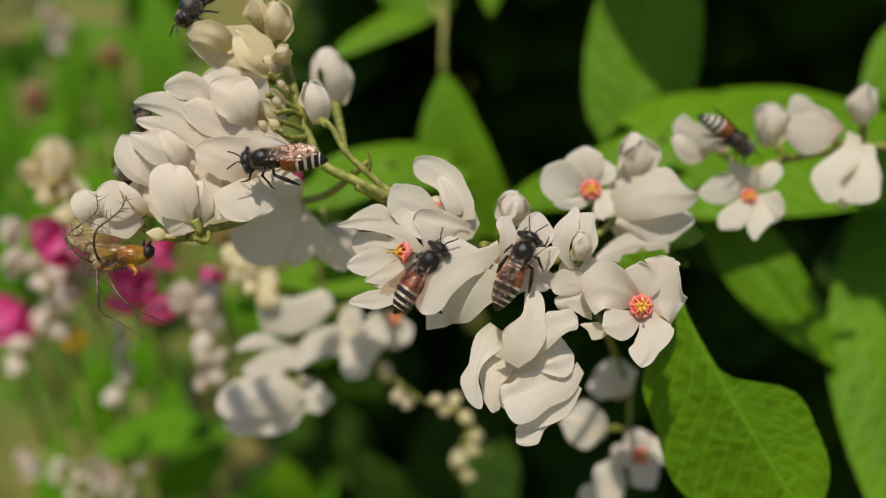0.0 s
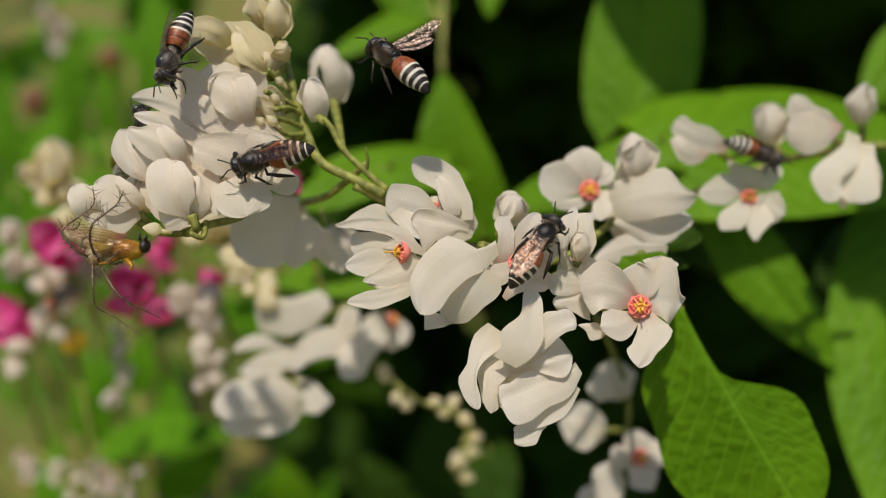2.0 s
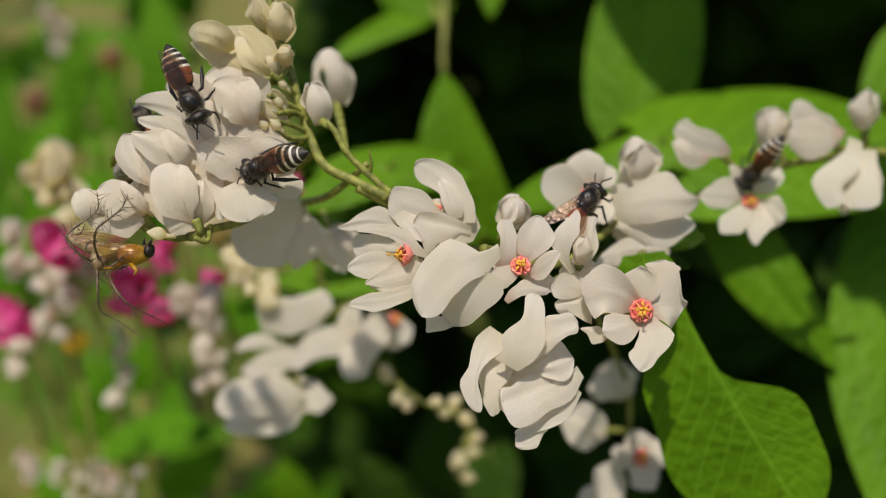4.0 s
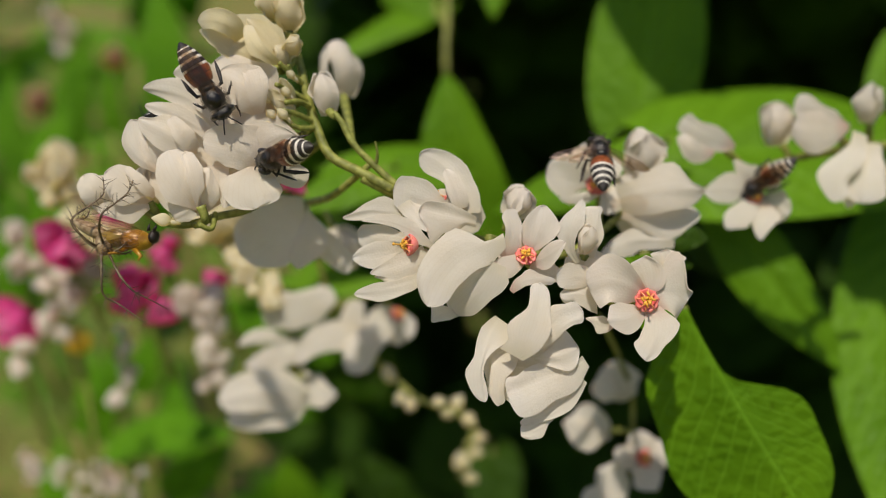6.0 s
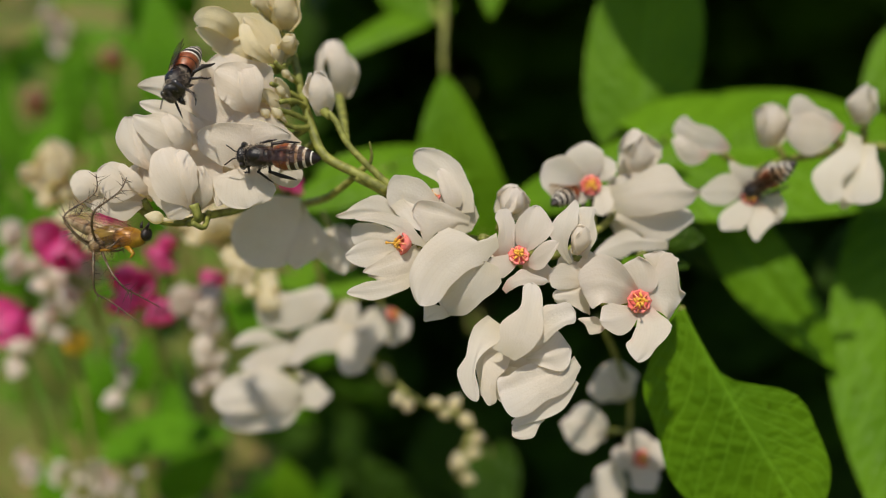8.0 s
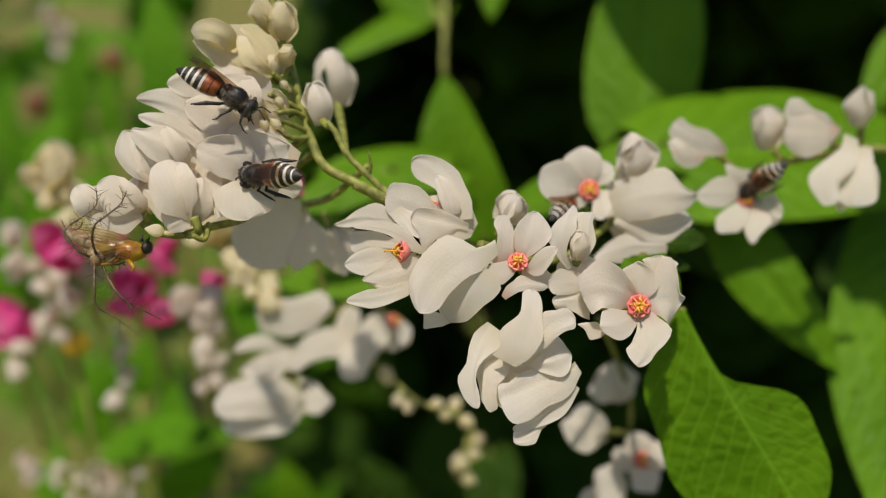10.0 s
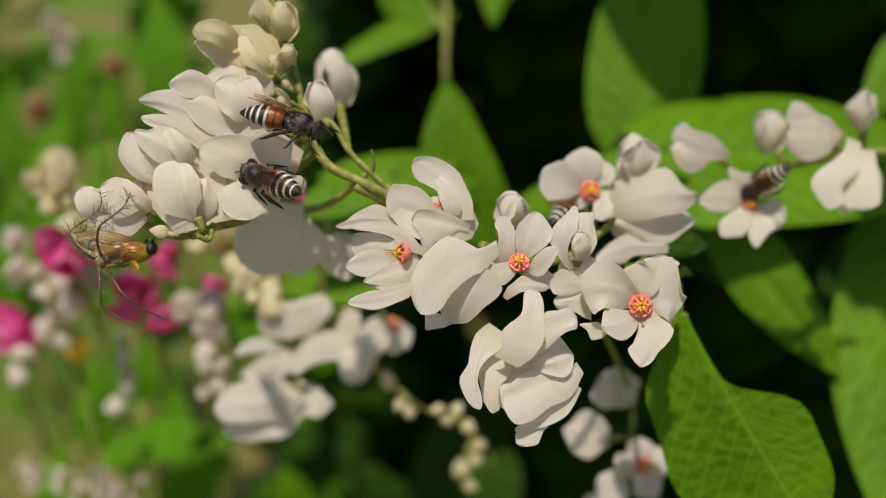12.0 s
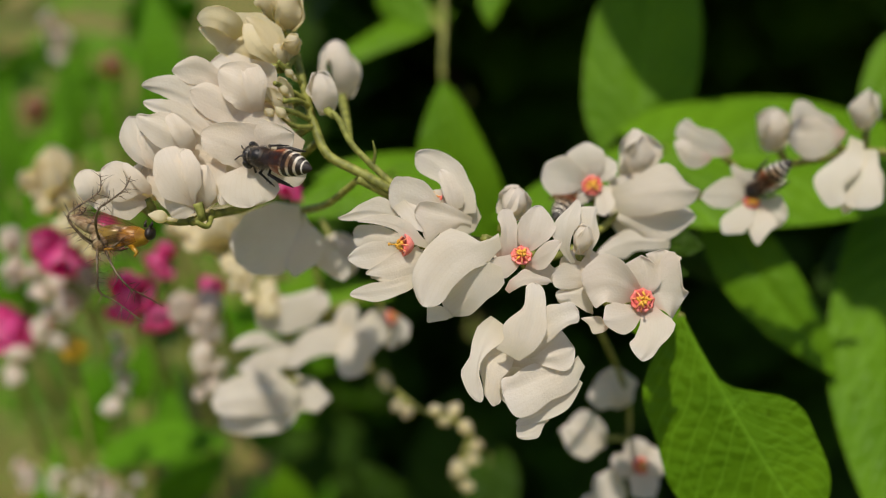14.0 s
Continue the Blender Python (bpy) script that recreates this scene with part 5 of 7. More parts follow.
blade_flower(raceme, O2, [(-13.7, 92, 14.1), (-16.1, 92, 12.6), (-17.8, 91, 12.4)], [
    ((-18.01, 91, 12.39), (-21.81, 90.25, 12.04), (-26.65, 90.4, 13.15), (1.6, 2.6, 2.9, 2.4, 1.4), (1.6, 2.6, 2.9, 2.4, 1.4), 0.1, 0, 0),
    ((-18.85, 90.4, 8.46), (-21.06, 89.61, 7.79), (-24.51, 89.6, 6.6), (1.6, 2.3, 2.4, 2.1, 1.3), (1.6, 2.6, 2.7, 2.3, 1.3), 0.1, 0, 0),
    ((-17.12, 90.8, 14.77), (-20.61, 90.21, 17.43), (-24.25, 90.4, 19.27), (1.6, 2.7, 3, 2.4, 1.3), (1.3, 2.2, 2.3, 2, 1.1), 0.1, 0, 0),
    ((-27.01, 89.6, 6.6), (-29.73, 88.84, 7.73), (-32.44, 89, 8.33), (1.2, 1.8, 2, 1.7, 1), (1.2, 1.8, 2, 1.7, 1), 0.1, 0, 0),
], material=IVORY, label="white flower half hidden in the raceme")
closed_flower(raceme, O2, (-28.9, 90, 9), 5.7, (-0.4, -0.5, 0.9), 0.1, 0.9, WHITE_BACK, label="closed white flower")
bud(raceme, O2, (-28.2, 85, 3.7), 1.9, (-0.9, -0.3, 0.2))
for p, n in (((-31.4, 88.5, 5.6), 26), ((-30.5, 88, 6.4), 24), ((-18.3, 88, 16.4), 26), ((-17.8, 88, 14.7), 24), ((-16.5, 89, 17.2), 26), ((-16.6, 88, 14.7), 26), ((-18.1, 88, 13.5), 22), ((-16.1, 90, 19.2), 22), ((-16.1, 90, 15.6), 24)):
    bud(raceme, O2, p, n * 0.058, (-0.5, -0.5, 0.5))
for row in ((-16.3, 89, 15.2, -18, 87.5, 17.1, 1.5, 0.3, 0.1, 10), (-15.8, 90, 16.4, -16.8, 88.5, 18.5, 1.4, 0.3, 0.1, -10), (-15.9, 89.5, 14.8, -17.5, 88, 16, 1.4, 0.3, 0.1, 0), (-16.8, 89, 13.9, -18.3, 88, 14.8, 1.3, 0.3, 0.1, 0)):
    BR = Build(O2)
    sheet(BR, row[0:3], row[3:6], row[6], row[7], row[8], row[9], thick=0.08)
    part("bract", BR, CREAM, raceme)
for a, b, c in (((-13.9, 92, 14.4), (-15.5, 90, 15), (-16.6, 88, 15)), ((-14.4, 92, 16.6), (-16.1, 90, 17.4), (-17.2, 88, 17.7)), ((-14.9, 92, 18.4), (-16.3, 90, 19.5), (-17.1, 89, 20.2)),
                ((-13.6, 92, 13.8), (-15.2, 90, 13.5), (-16.8, 89, 14.2)), ((-14.2, 92, 15.9), (-15.2, 90, 16.3), (-16.4, 88.5, 15.9)), ((-23.6, 88, 4.4), (-23.5, 86, 2.8), (-24.4, 85, 3.2))):
    stem_part(raceme, O2, [a, b, c], (0.32, 0.26), "flower_stalk")

# ---- the raceme beyond, at the edge of the large leaf ----
right = thing("flower_raceme", O3, "white coral-vine flowers and buds on a thin green stalk", "flowers")
stem_part(right, O3, [(62.2, 112, 13.8), (55.7, 111, 14.1), (50.1, 110, 13.1), (45, 110, 12.1), (39.9, 110, 10.3), (34.7, 112, 8.3), (30.5, 116, 6.9)], (0.55, 0.45))
blade_flower(right, O3, [(39.9, 110, 10.3), (37.3, 109, 12.2), (36.1, 108, 12.8)], [
    ((37, 108, 13.2), (33.21, 107, 14.68), (30.04, 107.2, 16.73), (0.3, 1, 1.6, 1.7, 1.7, 1.6, 1.7), (0.5, 1.2, 1.5, 1.6, 1.2, 1.2, 1.7), -0.1, 0.05, 0),
    ((34.1, 107, 12.72), (31.14, 105.6, 12.78), (29.28, 106, 14.43), (0.4, 1.2, 1.6, 1.5, 1.1, 0.6, 0.4), (0.2, 0.6, 0.9, 1.1, 1.2, 1.1, 1.3), 0.2, 0, 0),
], material=WHITE, label="folded white flower flushed with pink")
closed_flower(right, O3, (42.9, 110, 16.4), 5.6, (-0.2, -0.3, 0.9), 0.2, 0.8, WHITE_BACK, [(45, 110, 12.1), (43.9, 110, 14)], label="small closed white flower")
blade_flower(right, O3, [(52.3, 110, 13.4), (51.8, 109, 14), (50.6, 108, 14.3)], [
    ((51.63, 108, 16.06), (47.68, 107, 17.43), (44.86, 107.4, 19.83), (0.1, 0.6, 0.9, 1.3, 1.8, 2, 1.1), (0.3, 0.6, 1.2, 1.1, 1, 1.1, 1), -0.1, 0, 0),
    ((51.2, 107.4, 15.83), (46.76, 105.4, 15.02), (43.58, 106.2, 15.44), (0.3, 1.2, 2.1, 2.7, 2.6, 1.9, 1.4), (0.6, 1.2, 1.9, 2.5, 2.5, 2.4, 2.8), 0.2, 0, 0),
], material=WHITE, label="folded white flower")
blade_flower(right, O3, [(53.8, 110, 13.8), (53.1, 109, 14.7), (51.9, 107, 14.3)], [
    ((54.38, 107.2, 13.6), (54.4, 106.6, 10.43), (55.31, 106.8, 7.45), (0.1, 0.6, 0.9, 1.1, 1.1, 0.8, 0.7), (0.3, 0.5, 0.8, 1.2, 1.2, 1.1, 1.3), 0.1, 0, 0),
    ((51.72, 107, 8.6), (51.35, 106.6, 7.07), (50.92, 106.8, 5.67), (0.1, 0.1, 1.1, 0.9, 0.7, 0.5, 0.2), (0.1, 0.1, 0.8, 0.8, 0.8, 0.7, 0.6), 0.1, 0, 0),
    ((54.14, 107, 13.85), (52.73, 105.5, 9.95), (51.87, 105, 6.21), (0.9, 1.2, 1.5, 1.8, 2.1, 2.5, 2.2), (0.5, 1.1, 1.4, 1.8, 2.2, 2.2, 2.1), 0.15, 0.05, 0),
    ((52.25, 107.2, 15.3), (49.47, 105.2, 10.8), (48.16, 104.8, 6.33), (1.2, 2, 2.1, 1.9, 1.1, 1.5, 1.7), (0.6, 0.2, 0.9, 2, 2.6, 1.8, 1), 0.2, 0, 0),
], label="drooping folded white flower")
closed_flower(right, O3, (54.8, 109, 19), 5.2, (0.1, -0.3, 1), 0.6, 0.66, WHITE_BACK, [(55.7, 111, 14.1), (55.1, 110, 16.5)], label="white flower bud")
blade_flower(right, O3, [(38, 111, 9.5), (39.5, 111, 8.2), (39.7, 109, 7.5)], [
    ((41.01, 107.6, 7.93), (41.73, 107, 9.72), (43.22, 107.4, 11.34), (0.5, 0.8, 1.3, 1.3, 1.2, 1.1, 0.6), (0.1, 1, 1.1, 1.2, 1.3, 1.3, 0.9), 0.1, 0, 0),
    ((40.44, 107.6, 8.07), (38.49, 106.8, 9.94), (36.73, 107, 11.72), (0.1, 0.7, 1.4, 1.3, 1.2, 0.8, 0.4), (0.1, 1.3, 1.7, 1.4, 0.7, 0.4, 0.2), 0.1, 0, 0),
    ((39.37, 107.4, 7.63), (35.79, 106.2, 7.93), (32.53, 105.8, 7.52), (0.1, 0.6, 1.5, 1.9, 1.7, 1.5, 0.8), (0.1, 0.8, 1.9, 2.1, 1.6, 1, 0.5), 0.12, 0, 0),
    ((40.36, 107.4, 7.49), (41.59, 106.4, 5.97), (43.29, 106, 4.86), (0.1, 0.9, 2, 2, 1.7, 1.3, 1), (0.1, 1.1, 1.6, 2.1, 2, 1.7, 1.4), 0.1, 0, 0),
    ((40.29, 107.2, 7.19), (40.16, 105.8, 4.37), (39.33, 105.2, 1.68), (0.1, 0.6, 1.2, 1.8, 1, 0.5, 0.4), (0.1, 1.1, 1.4, 1.6, 1.5, 1.2, 0.7), 0.1, 0, 0),
    ((39.9, 107.3, 7.05), (37.39, 105.8, 4.93), (35, 105, 3.07), (0.1, 0.8, 1.3, 1.5, 1.7, 1, 0.6), (0.1, 1, 1.3, 1.5, 1.5, 1.4, 0.8), 0.1, 0, 0),
], (39.2, 107, 7.1, 0, -1, 0.1, 1.1), label="open white flower")

# ---- flowers in the shade beneath the raceme ----
shade = thing("flower_cluster", O4, "cluster of drooping white flowers in half shade", "flowers")
stem_part(shade, O4, [(-4, 105, -2), (-10.36, 129.71, -6), (-17.44, 132.98, -8.72), (-23.98, 134.62, -13.08), (-23.98, 135.16, -20.71)], (0.5, 0.4))
blade_flower(shade, O4, [(-17.44, 132.98, -8.72), (-20.71, 133.53, -10.36), (-23.98, 131.89, -11.45)], [
    ((-20.93, 131.89, -14.1), (-25.55, 130.8, -15.97), (-30.47, 130.36, -17.23), (0.1, 1.5, 1.8, 2.1, 1.7, 1.3, 0.8), (1.3, 1.6, 1.9, 1.9, 1.8, 1.1, 0.5), 0.15, 0, 0),
    ((-23.74, 131.45, -13.01), (-27.59, 130.15, -12.87), (-31.35, 129.71, -14.13), (0.1, 1, 1.1, 1, 0.8, 0.6, 0.5), (0.1, 0.1, 1, 1.3, 1.2, 0.9, 0.4), 0.15, 0, 0),
    ((-27.62, 130.8, -10.51), (-21.74, 128.62, -8.51), (-16.65, 129.27, -6.09), (3.1, 4, 3.4, 2.7, 2.4, 2.1, 2.3), (0.8, 1.8, 2.7, 2.9, 3, 2.1, 2), 0.2, 0, 0),
], label="folded white flower in half shade")
blade_flower(shade, O4, [(-10.36, 129.71, -6), (-8.72, 131.34, -7.63), (-9.81, 130.8, -10.36)], [
    ((-9.46, 131.89, -12.17), (-6.92, 131.24, -11.51), (-4.36, 131.45, -11.61), (0.1, 0.1, 3.5, 2.7, 2.2, 1.6, 1.6), (0.1, 2.4, 2.5, 2.6, 2.3, 2, 2.1), 0.15, 0, 0),
    ((-14.31, 131.45, -14.4), (-14, 130.8, -10.8), (-13.59, 131.24, -7.32), (0.1, 0.1, 1.4, 1.9, 1.9, 1.6, 1.3), (1.1, 1.3, 1.6, 1.8, 1.7, 1.5, 1.7), 0.15, 0, 0),
    ((-12.64, 130.36, -12.21), (-18.07, 129.06, -13.29), (-22.46, 128.62, -16.74), (0.4, 2.4, 2.3, 1.9, 1.6, 1.2, 1.3), (0.9, 1.8, 2.4, 2.6, 2.3, 1.3, 0.7), 0.15, 0, 0),
    ((-7.79, 130.36, -9.61), (-11.41, 128.4, -13.49), (-14.06, 127.53, -18.12), (1.4, 2, 2.3, 2.2, 2.2, 2.5, 1.9), (2.1, 2.8, 2.4, 2.5, 2.9, 2.2, 1.5), 0.2, 0, 0),
], (-7.19, 131.02, -9.59, 0.6, -0.7, 0.4, 1.2), label="white flower with a yellow throat in half shade")
blade_flower(shade, O4, [(-23.98, 134.62, -16.35), (-22.89, 133.53, -19.08), (-21.8, 131.89, -19.62)], [
    ((-22.67, 132.33, -21), (-19.69, 131.89, -21.67), (-16.87, 132.33, -22.58), (2.7, 2.7, 2.7, 2.4, 1.8, 1.3, 1.2), (0.1, 0.5, 2.4, 2.3, 2.3, 1.8, 0.1), 0.15, 0, 0),
    ((-20.84, 130.8, -23.02), (-26.72, 129.71, -24.66), (-33.1, 130.15, -25.49), (0.1, 1.9, 2.7, 2.4, 2.2, 1.8, 1.6), (0.1, 1.6, 1.9, 2.1, 2.1, 1.8, 1.9), 0.15, 0, 0),
    ((-21.12, 130.36, -20.34), (-27.34, 127.97, -20.82), (-33.59, 127.09, -22.19), (1.3, 3.8, 3.5, 3.1, 2.7, 2.3, 2.4), (0.1, 2.2, 3.3, 3.3, 3.2, 2.8, 1.7), 0.25, 0, 0),
], label="folded white flower, sunlit below")
O5 = (-18.2, 104, 1.5)
dim = thing("flower_cluster", O5, "white flowers in the shade of the raceme", "flowers")
blade_flower(dim, O5, [(-8, 93, 9.2), (-12.6, 98, 6.2), (-16.5, 104, 5.6)], [
    ((-15.89, 104.5, 2.98), (-13.81, 104, -0.08), (-11.65, 104.4, -2.98), (0.2, 0.7, 1.3, 1.5, 1.7, 1.9, 1.5), (0.1, 0.5, 1.1, 1.6, 1.3, 1, 0.5), 0.15, 0, 0),
    ((-16.56, 103.5, 5.43), (-16.02, 102.4, 1.32), (-17.47, 102, -2.44), (0.1, 0.3, 1.6, 2.2, 2, 1, 0.4), (0.1, 0.7, 1.4, 1.7, 1.9, 2, 2.4), 0.2, 0, 0),
    ((-17.04, 103.5, 6.12), (-20.34, 101.6, 2.5), (-24.14, 101, -0.6), (0.1, 2, 2.9, 3.8, 4.5, 3.4, 3), (0.1, 2.4, 3.1, 3.7, 3.4, 3.2, 2.7), 0.2, 0, 0),
], label="large drooping flower in shade")
closed_flower(dim, O5, (-13.3, 112, 0.1), 6.2, (0.4, -0.2, -0.8), 0.2, 0.9, label="closed white flower in shade")

# ---- further flowers, out of focus ----
O6 = (25.6, 122, -27.4)
low = thing("flower_raceme", O6, "white flowers and buds low in the hedge", "flowers")
stem_part(low, O6, [(21, 114, -9), (27, 123, -20), (27.5, 125, -28), (25.5, 126, -38)], (0.4, 0.3))
blade_flower(low, O6, [(27, 123.5, -20), (26.6, 123.5, -21), (25.6, 123, -21)], [
    ((25.65, 123, -22.13), (25.31, 122, -18.92), (25.27, 122, -15.88), (0.5, 1.4, 2.4, 2.7, 3, 2.2, 1.3), (0.5, 2.2, 2.4, 2.6, 2.9, 1.7, 0.9), 0.2, 0, 0),
    ((25.68, 122.4, -20.24), (23.29, 121.4, -19.92), (21.12, 121.4, -20.23), (1.4, 1.6, 1.8, 1.9, 2, 1.6, 1.4), (0.8, 1.8, 1.9, 2.1, 2.3, 1.3, 0.7), 0.2, 0, 0),
], label="closed white flower")
blade_flower(low, O6, [(27.5, 125, -27), (25.5, 124, -26.5), (23.6, 122.5, -26.5)], [
    ((23.93, 122.6, -27.27), (21.62, 121.6, -24.77), (19.86, 121.6, -22.2), (0.8, 1.2, 1.7, 1.9, 2, 2.2, 2.2), (0.1, 1.3, 1.8, 1.8, 1.8, 1.5, 1.1), 0.15, 0, 0),
    ((23.49, 122, -26.98), (19.94, 120.8, -26.24), (16.98, 120.6, -24.58), (0.1, 1.3, 2.4, 2.2, 1.8, 0.9, 0.4), (0.8, 1.3, 1.7, 1.9, 1.9, 1.8, 2), 0.2, 0, 0),
], label="closed white flower")
blade_flower(low, O6, [(27.5, 125, -28), (28.4, 124, -29), (28.4, 122.5, -29.8)], [
    ((28.35, 122, -30.05), (28.02, 121.4, -27.93), (28.26, 121.6, -26), (0.1, 0.1, 1.9, 1.7, 1.6, 1.4, 0.8), (0.1, 1, 1.3, 1.6, 1.8, 1.9, 1.4), -0.1, 0, 0),
    ((28.19, 122, -29.89), (29.94, 121, -29.52), (31.95, 121.2, -29.21), (0.1, 0.1, 1.3, 1.9, 2.3, 2.1, 2.4), (0.1, 0.1, 1.8, 1.9, 2, 1.9, 0.6), 0.1, 0, 0),
    ((28.52, 122, -30.05), (26.23, 121, -29.73), (24.22, 120.8, -29.12), (0.1, 0.6, 1.6, 1.7, 1.7, 0.7, 0.3), (0.6, 0.9, 1.3, 1.6, 1.6, 1.4, 1.4), 0.1, 0, 0),
    ((28.68, 122, -29.89), (28.8, 120.6, -31.93), (28.69, 120, -34.18), (0.1, 0.8, 1.4, 2.1, 2, 1.8, 2.1), (0.1, 0.7, 2, 2, 1.9, 1.9, 2.3), 0.1, 0, 0),
], (28.6, 121.4, -29.9, 0.15, -1, 0.2, 1.3), material=WHITE, label="open white flower")
blade_flower(low, O6, [(25.8, 126, -37), (26.4, 124, -35), (26.4, 122, -33.5)], [
    ((26.48, 121.6, -33.02), (23.82, 120.4, -32.75), (22.07, 120.4, -31.1), (0.6, 2.6, 2.8, 3.4, 2.6, 1.3, 0.8), (2.2, 2.8, 3, 3, 3, 3.1, 3.9), 0.2, 0, 0),
    ((25.84, 121.6, -35.45), (22.58, 120.6, -35.24), (19.51, 120.4, -35.42), (1.1, 2, 1.9, 1.7, 1.4, 1.1, 1.1), (0.1, 0.6, 1.8, 1.7, 1.6, 1.5, 0.7), 0.2, 0, 0),
], label="folded white flower")


def bud_raceme(points, count, size, seed, material=CREAM, label="raceme of small cream buds", flowers=0, spread=2.2):
    """A thin raceme hung with buds and a few open flowers."""
    pts = bend([vec(p) for p in points], 6)
    o = pts[len(pts) // 2]
    ob = thing("bud_raceme", o, label, "flowers", "racemes in the background")
    stem_part(ob, o, points, (0.6, 0.3))
    rng = random.Random(seed)
    for i in range(count):
        s = (i + 0.5) / count * (len(pts) - 1)
        p = pts[int(s)].lerp(pts[min(int(s) + 1, len(pts) - 1)], s % 1)
        d = Vector((rng.uniform(-1, 1), rng.uniform(-1, 0.6), rng.uniform(-1, 0.7))).normalized()
        L = size * rng.uniform(0.75, 1.3)
        if i < flowers:
            closed_flower(ob, o, p + d * spread, L * 1.6, d, rng.uniform(0, 6), 0.95, material)
        else:
            bud(ob, o, p + d * spread * 0.8, L, d, material, 0.42)
    return ob


bud_raceme([(-13.4, 135, -15), (-8.2, 133, -19.8), (-3.6, 132, -23.4), (3.2, 132, -25.8)], 13, 2.6, 1, CREAM)
bud_raceme([(5.6, 150, -31.8), (4.1, 150, -35.8), (3.1, 150, -40.7)], 5, 3.0, 2, CREAM)
bud_raceme([(-43.2, 150, -7.9), (-40.2, 148, -14.6), (-41, 150, -24.8)], 15, 3.4, 3, WHITE, "raceme of white buds in shade", 5)
bud_raceme([(-41.3, 140, 5.7), (-34.4, 135, 1.9), (-29.3, 132, -3.4), (-27.1, 130, -7.7)], 20, 3.4, 4, CREAM, "raceme of cream flowers", 7, 2.8)
bud_raceme([(-70.6, 150, 14), (-65.3, 146, 9), (-59.7, 142, 4.8), (-55.6, 140, 1.5)], 30, 3.0, 5, CREAM, "raceme of white flowers", 8, 3.2)
bud_raceme([(-69.5, 160, -3.1), (-70.5, 160, -10.5), (-78.2, 165, -17.4), (-83, 168, -22.2)], 14, 3.6, 6, WHITE, "raceme of white flowers", 4, 3.5)
bud_raceme([(-81.1, 162, 0.1), (-75.9, 160, -4.7), (-71.1, 160, -6.3)], 8, 3.0, 11, WHITE, "raceme of white flowers", 2, 3.5)
bud_raceme([(-63.4, 170, -15.7), (-63.4, 170, -23.6), (-64.2, 170, -31.5)], 8, 3.6, 7, WHITE, "raceme of white buds")
bud_raceme([(-97.5, 200, -46.3), (-87.3, 195, -50.4), (-82.5, 190, -57.9)], 14, 2.6, 8, WHITE, "raceme of white flowers", 3, 4.5)
bud_raceme([(-74.9, 190, -47.8), (-69.9, 190, -51.6), (-72.4, 190, -59.2)], 10, 2.8, 9, WHITE, "raceme of white flowers", 3, 4)
bud_raceme([(-138.6, 300, 83.9), (-136.6, 300, 77.9), (-134.3, 300, 69.9)], 4, 5, 10, WHITE, "small white flowers far off", 3, 3)


def pink_cluster(points, size, seed):
    o = vec(points[0])
    ob = thing("pink_flowers", o, "cluster of vivid pink coral-vine flowers", "flowers", "pink flowers")
    stem_part(ob, o, [vec(p) + Vector((0, 2, 0)) for p in points] + [vec(points[-1]) + Vector((4, 12, -20))], (0.5, 0.4))
    rng = random.Random(seed)
    for p in points:
        d = Vector((rng.uniform(-0.7, 0.7), -0.8, rng.uniform(-0.5, 0.6)))
        closed_flower(ob, o, p, size * rng.uniform(0.85, 1.15), d, rng.uniform(0, 6), 1.0, PINK, spread=0.25)
    return ob


pink_cluster([(-68.5, 152, 2.1), (-63.1, 150, 1.6), (-60.5, 152, 4.1), (-66.1, 150, -0.9)], 7.0, 1)
pink_cluster([(-56.4, 152, -10), (-53.4, 150, -7.4), (-50.4, 152, -11.2), (-54.8, 150, -5.4)], 6.0, 2)
pink_cluster([(-50.1, 156, 1.1), (-50.6, 156, -3), (-51.7, 156, -1)], 3.8, 3)
pink_cluster([(-86.3, 168, -12.7), (-84.7, 168, -14.9)], 7.0, 4)
pink_cluster([(-81.3, 172, -15.3), (-82.7, 172, -17)], 5.5, 5)
pink_cluster([(-42.4, 158, -6.2)], 5.0, 6)
pink_cluster([(-21, 120, 9.5)], 3.4, 7)
O7 = (-72.7, 170, -18.5)
yellow = thing("yellow_flower", O7, "small golden yellow flower head out of focus", "flower")
YB = Build(O7)
YB.blob(O7, (2.6, 2.6, 1.8), (0, -1, 0.3), 12, 8, bumpy=0.2)
part("flower_head", YB, GOLD, yellow)
stem_part(yellow, O7, [O7, vec(O7) + Vector((3, 4, -30))], (0.5, 0.5))


def faded_flower(centre, size):
    ob = thing("faded_flower", centre, "faded brownish pink flower out of focus", "flower", "faded flowers")
    closed_flower(ob, centre, centre, size, (0.2, -0.6, 0.7), 0.3, 1.0, DRY)
    stem_part(ob, centre, [vec(centre) + Vector((0, 3, -4)), vec(centre) + Vector((6, 12, -60)), vec(centre) + Vector((8, 20, -180))], (0.7, 0.9))


faded_flower((-108.2, 280, 63), 8.5)
faded_flower((-151.7, 320, 55.9), 11)
faded_flower((-143.7, 330, 35.3), 9)


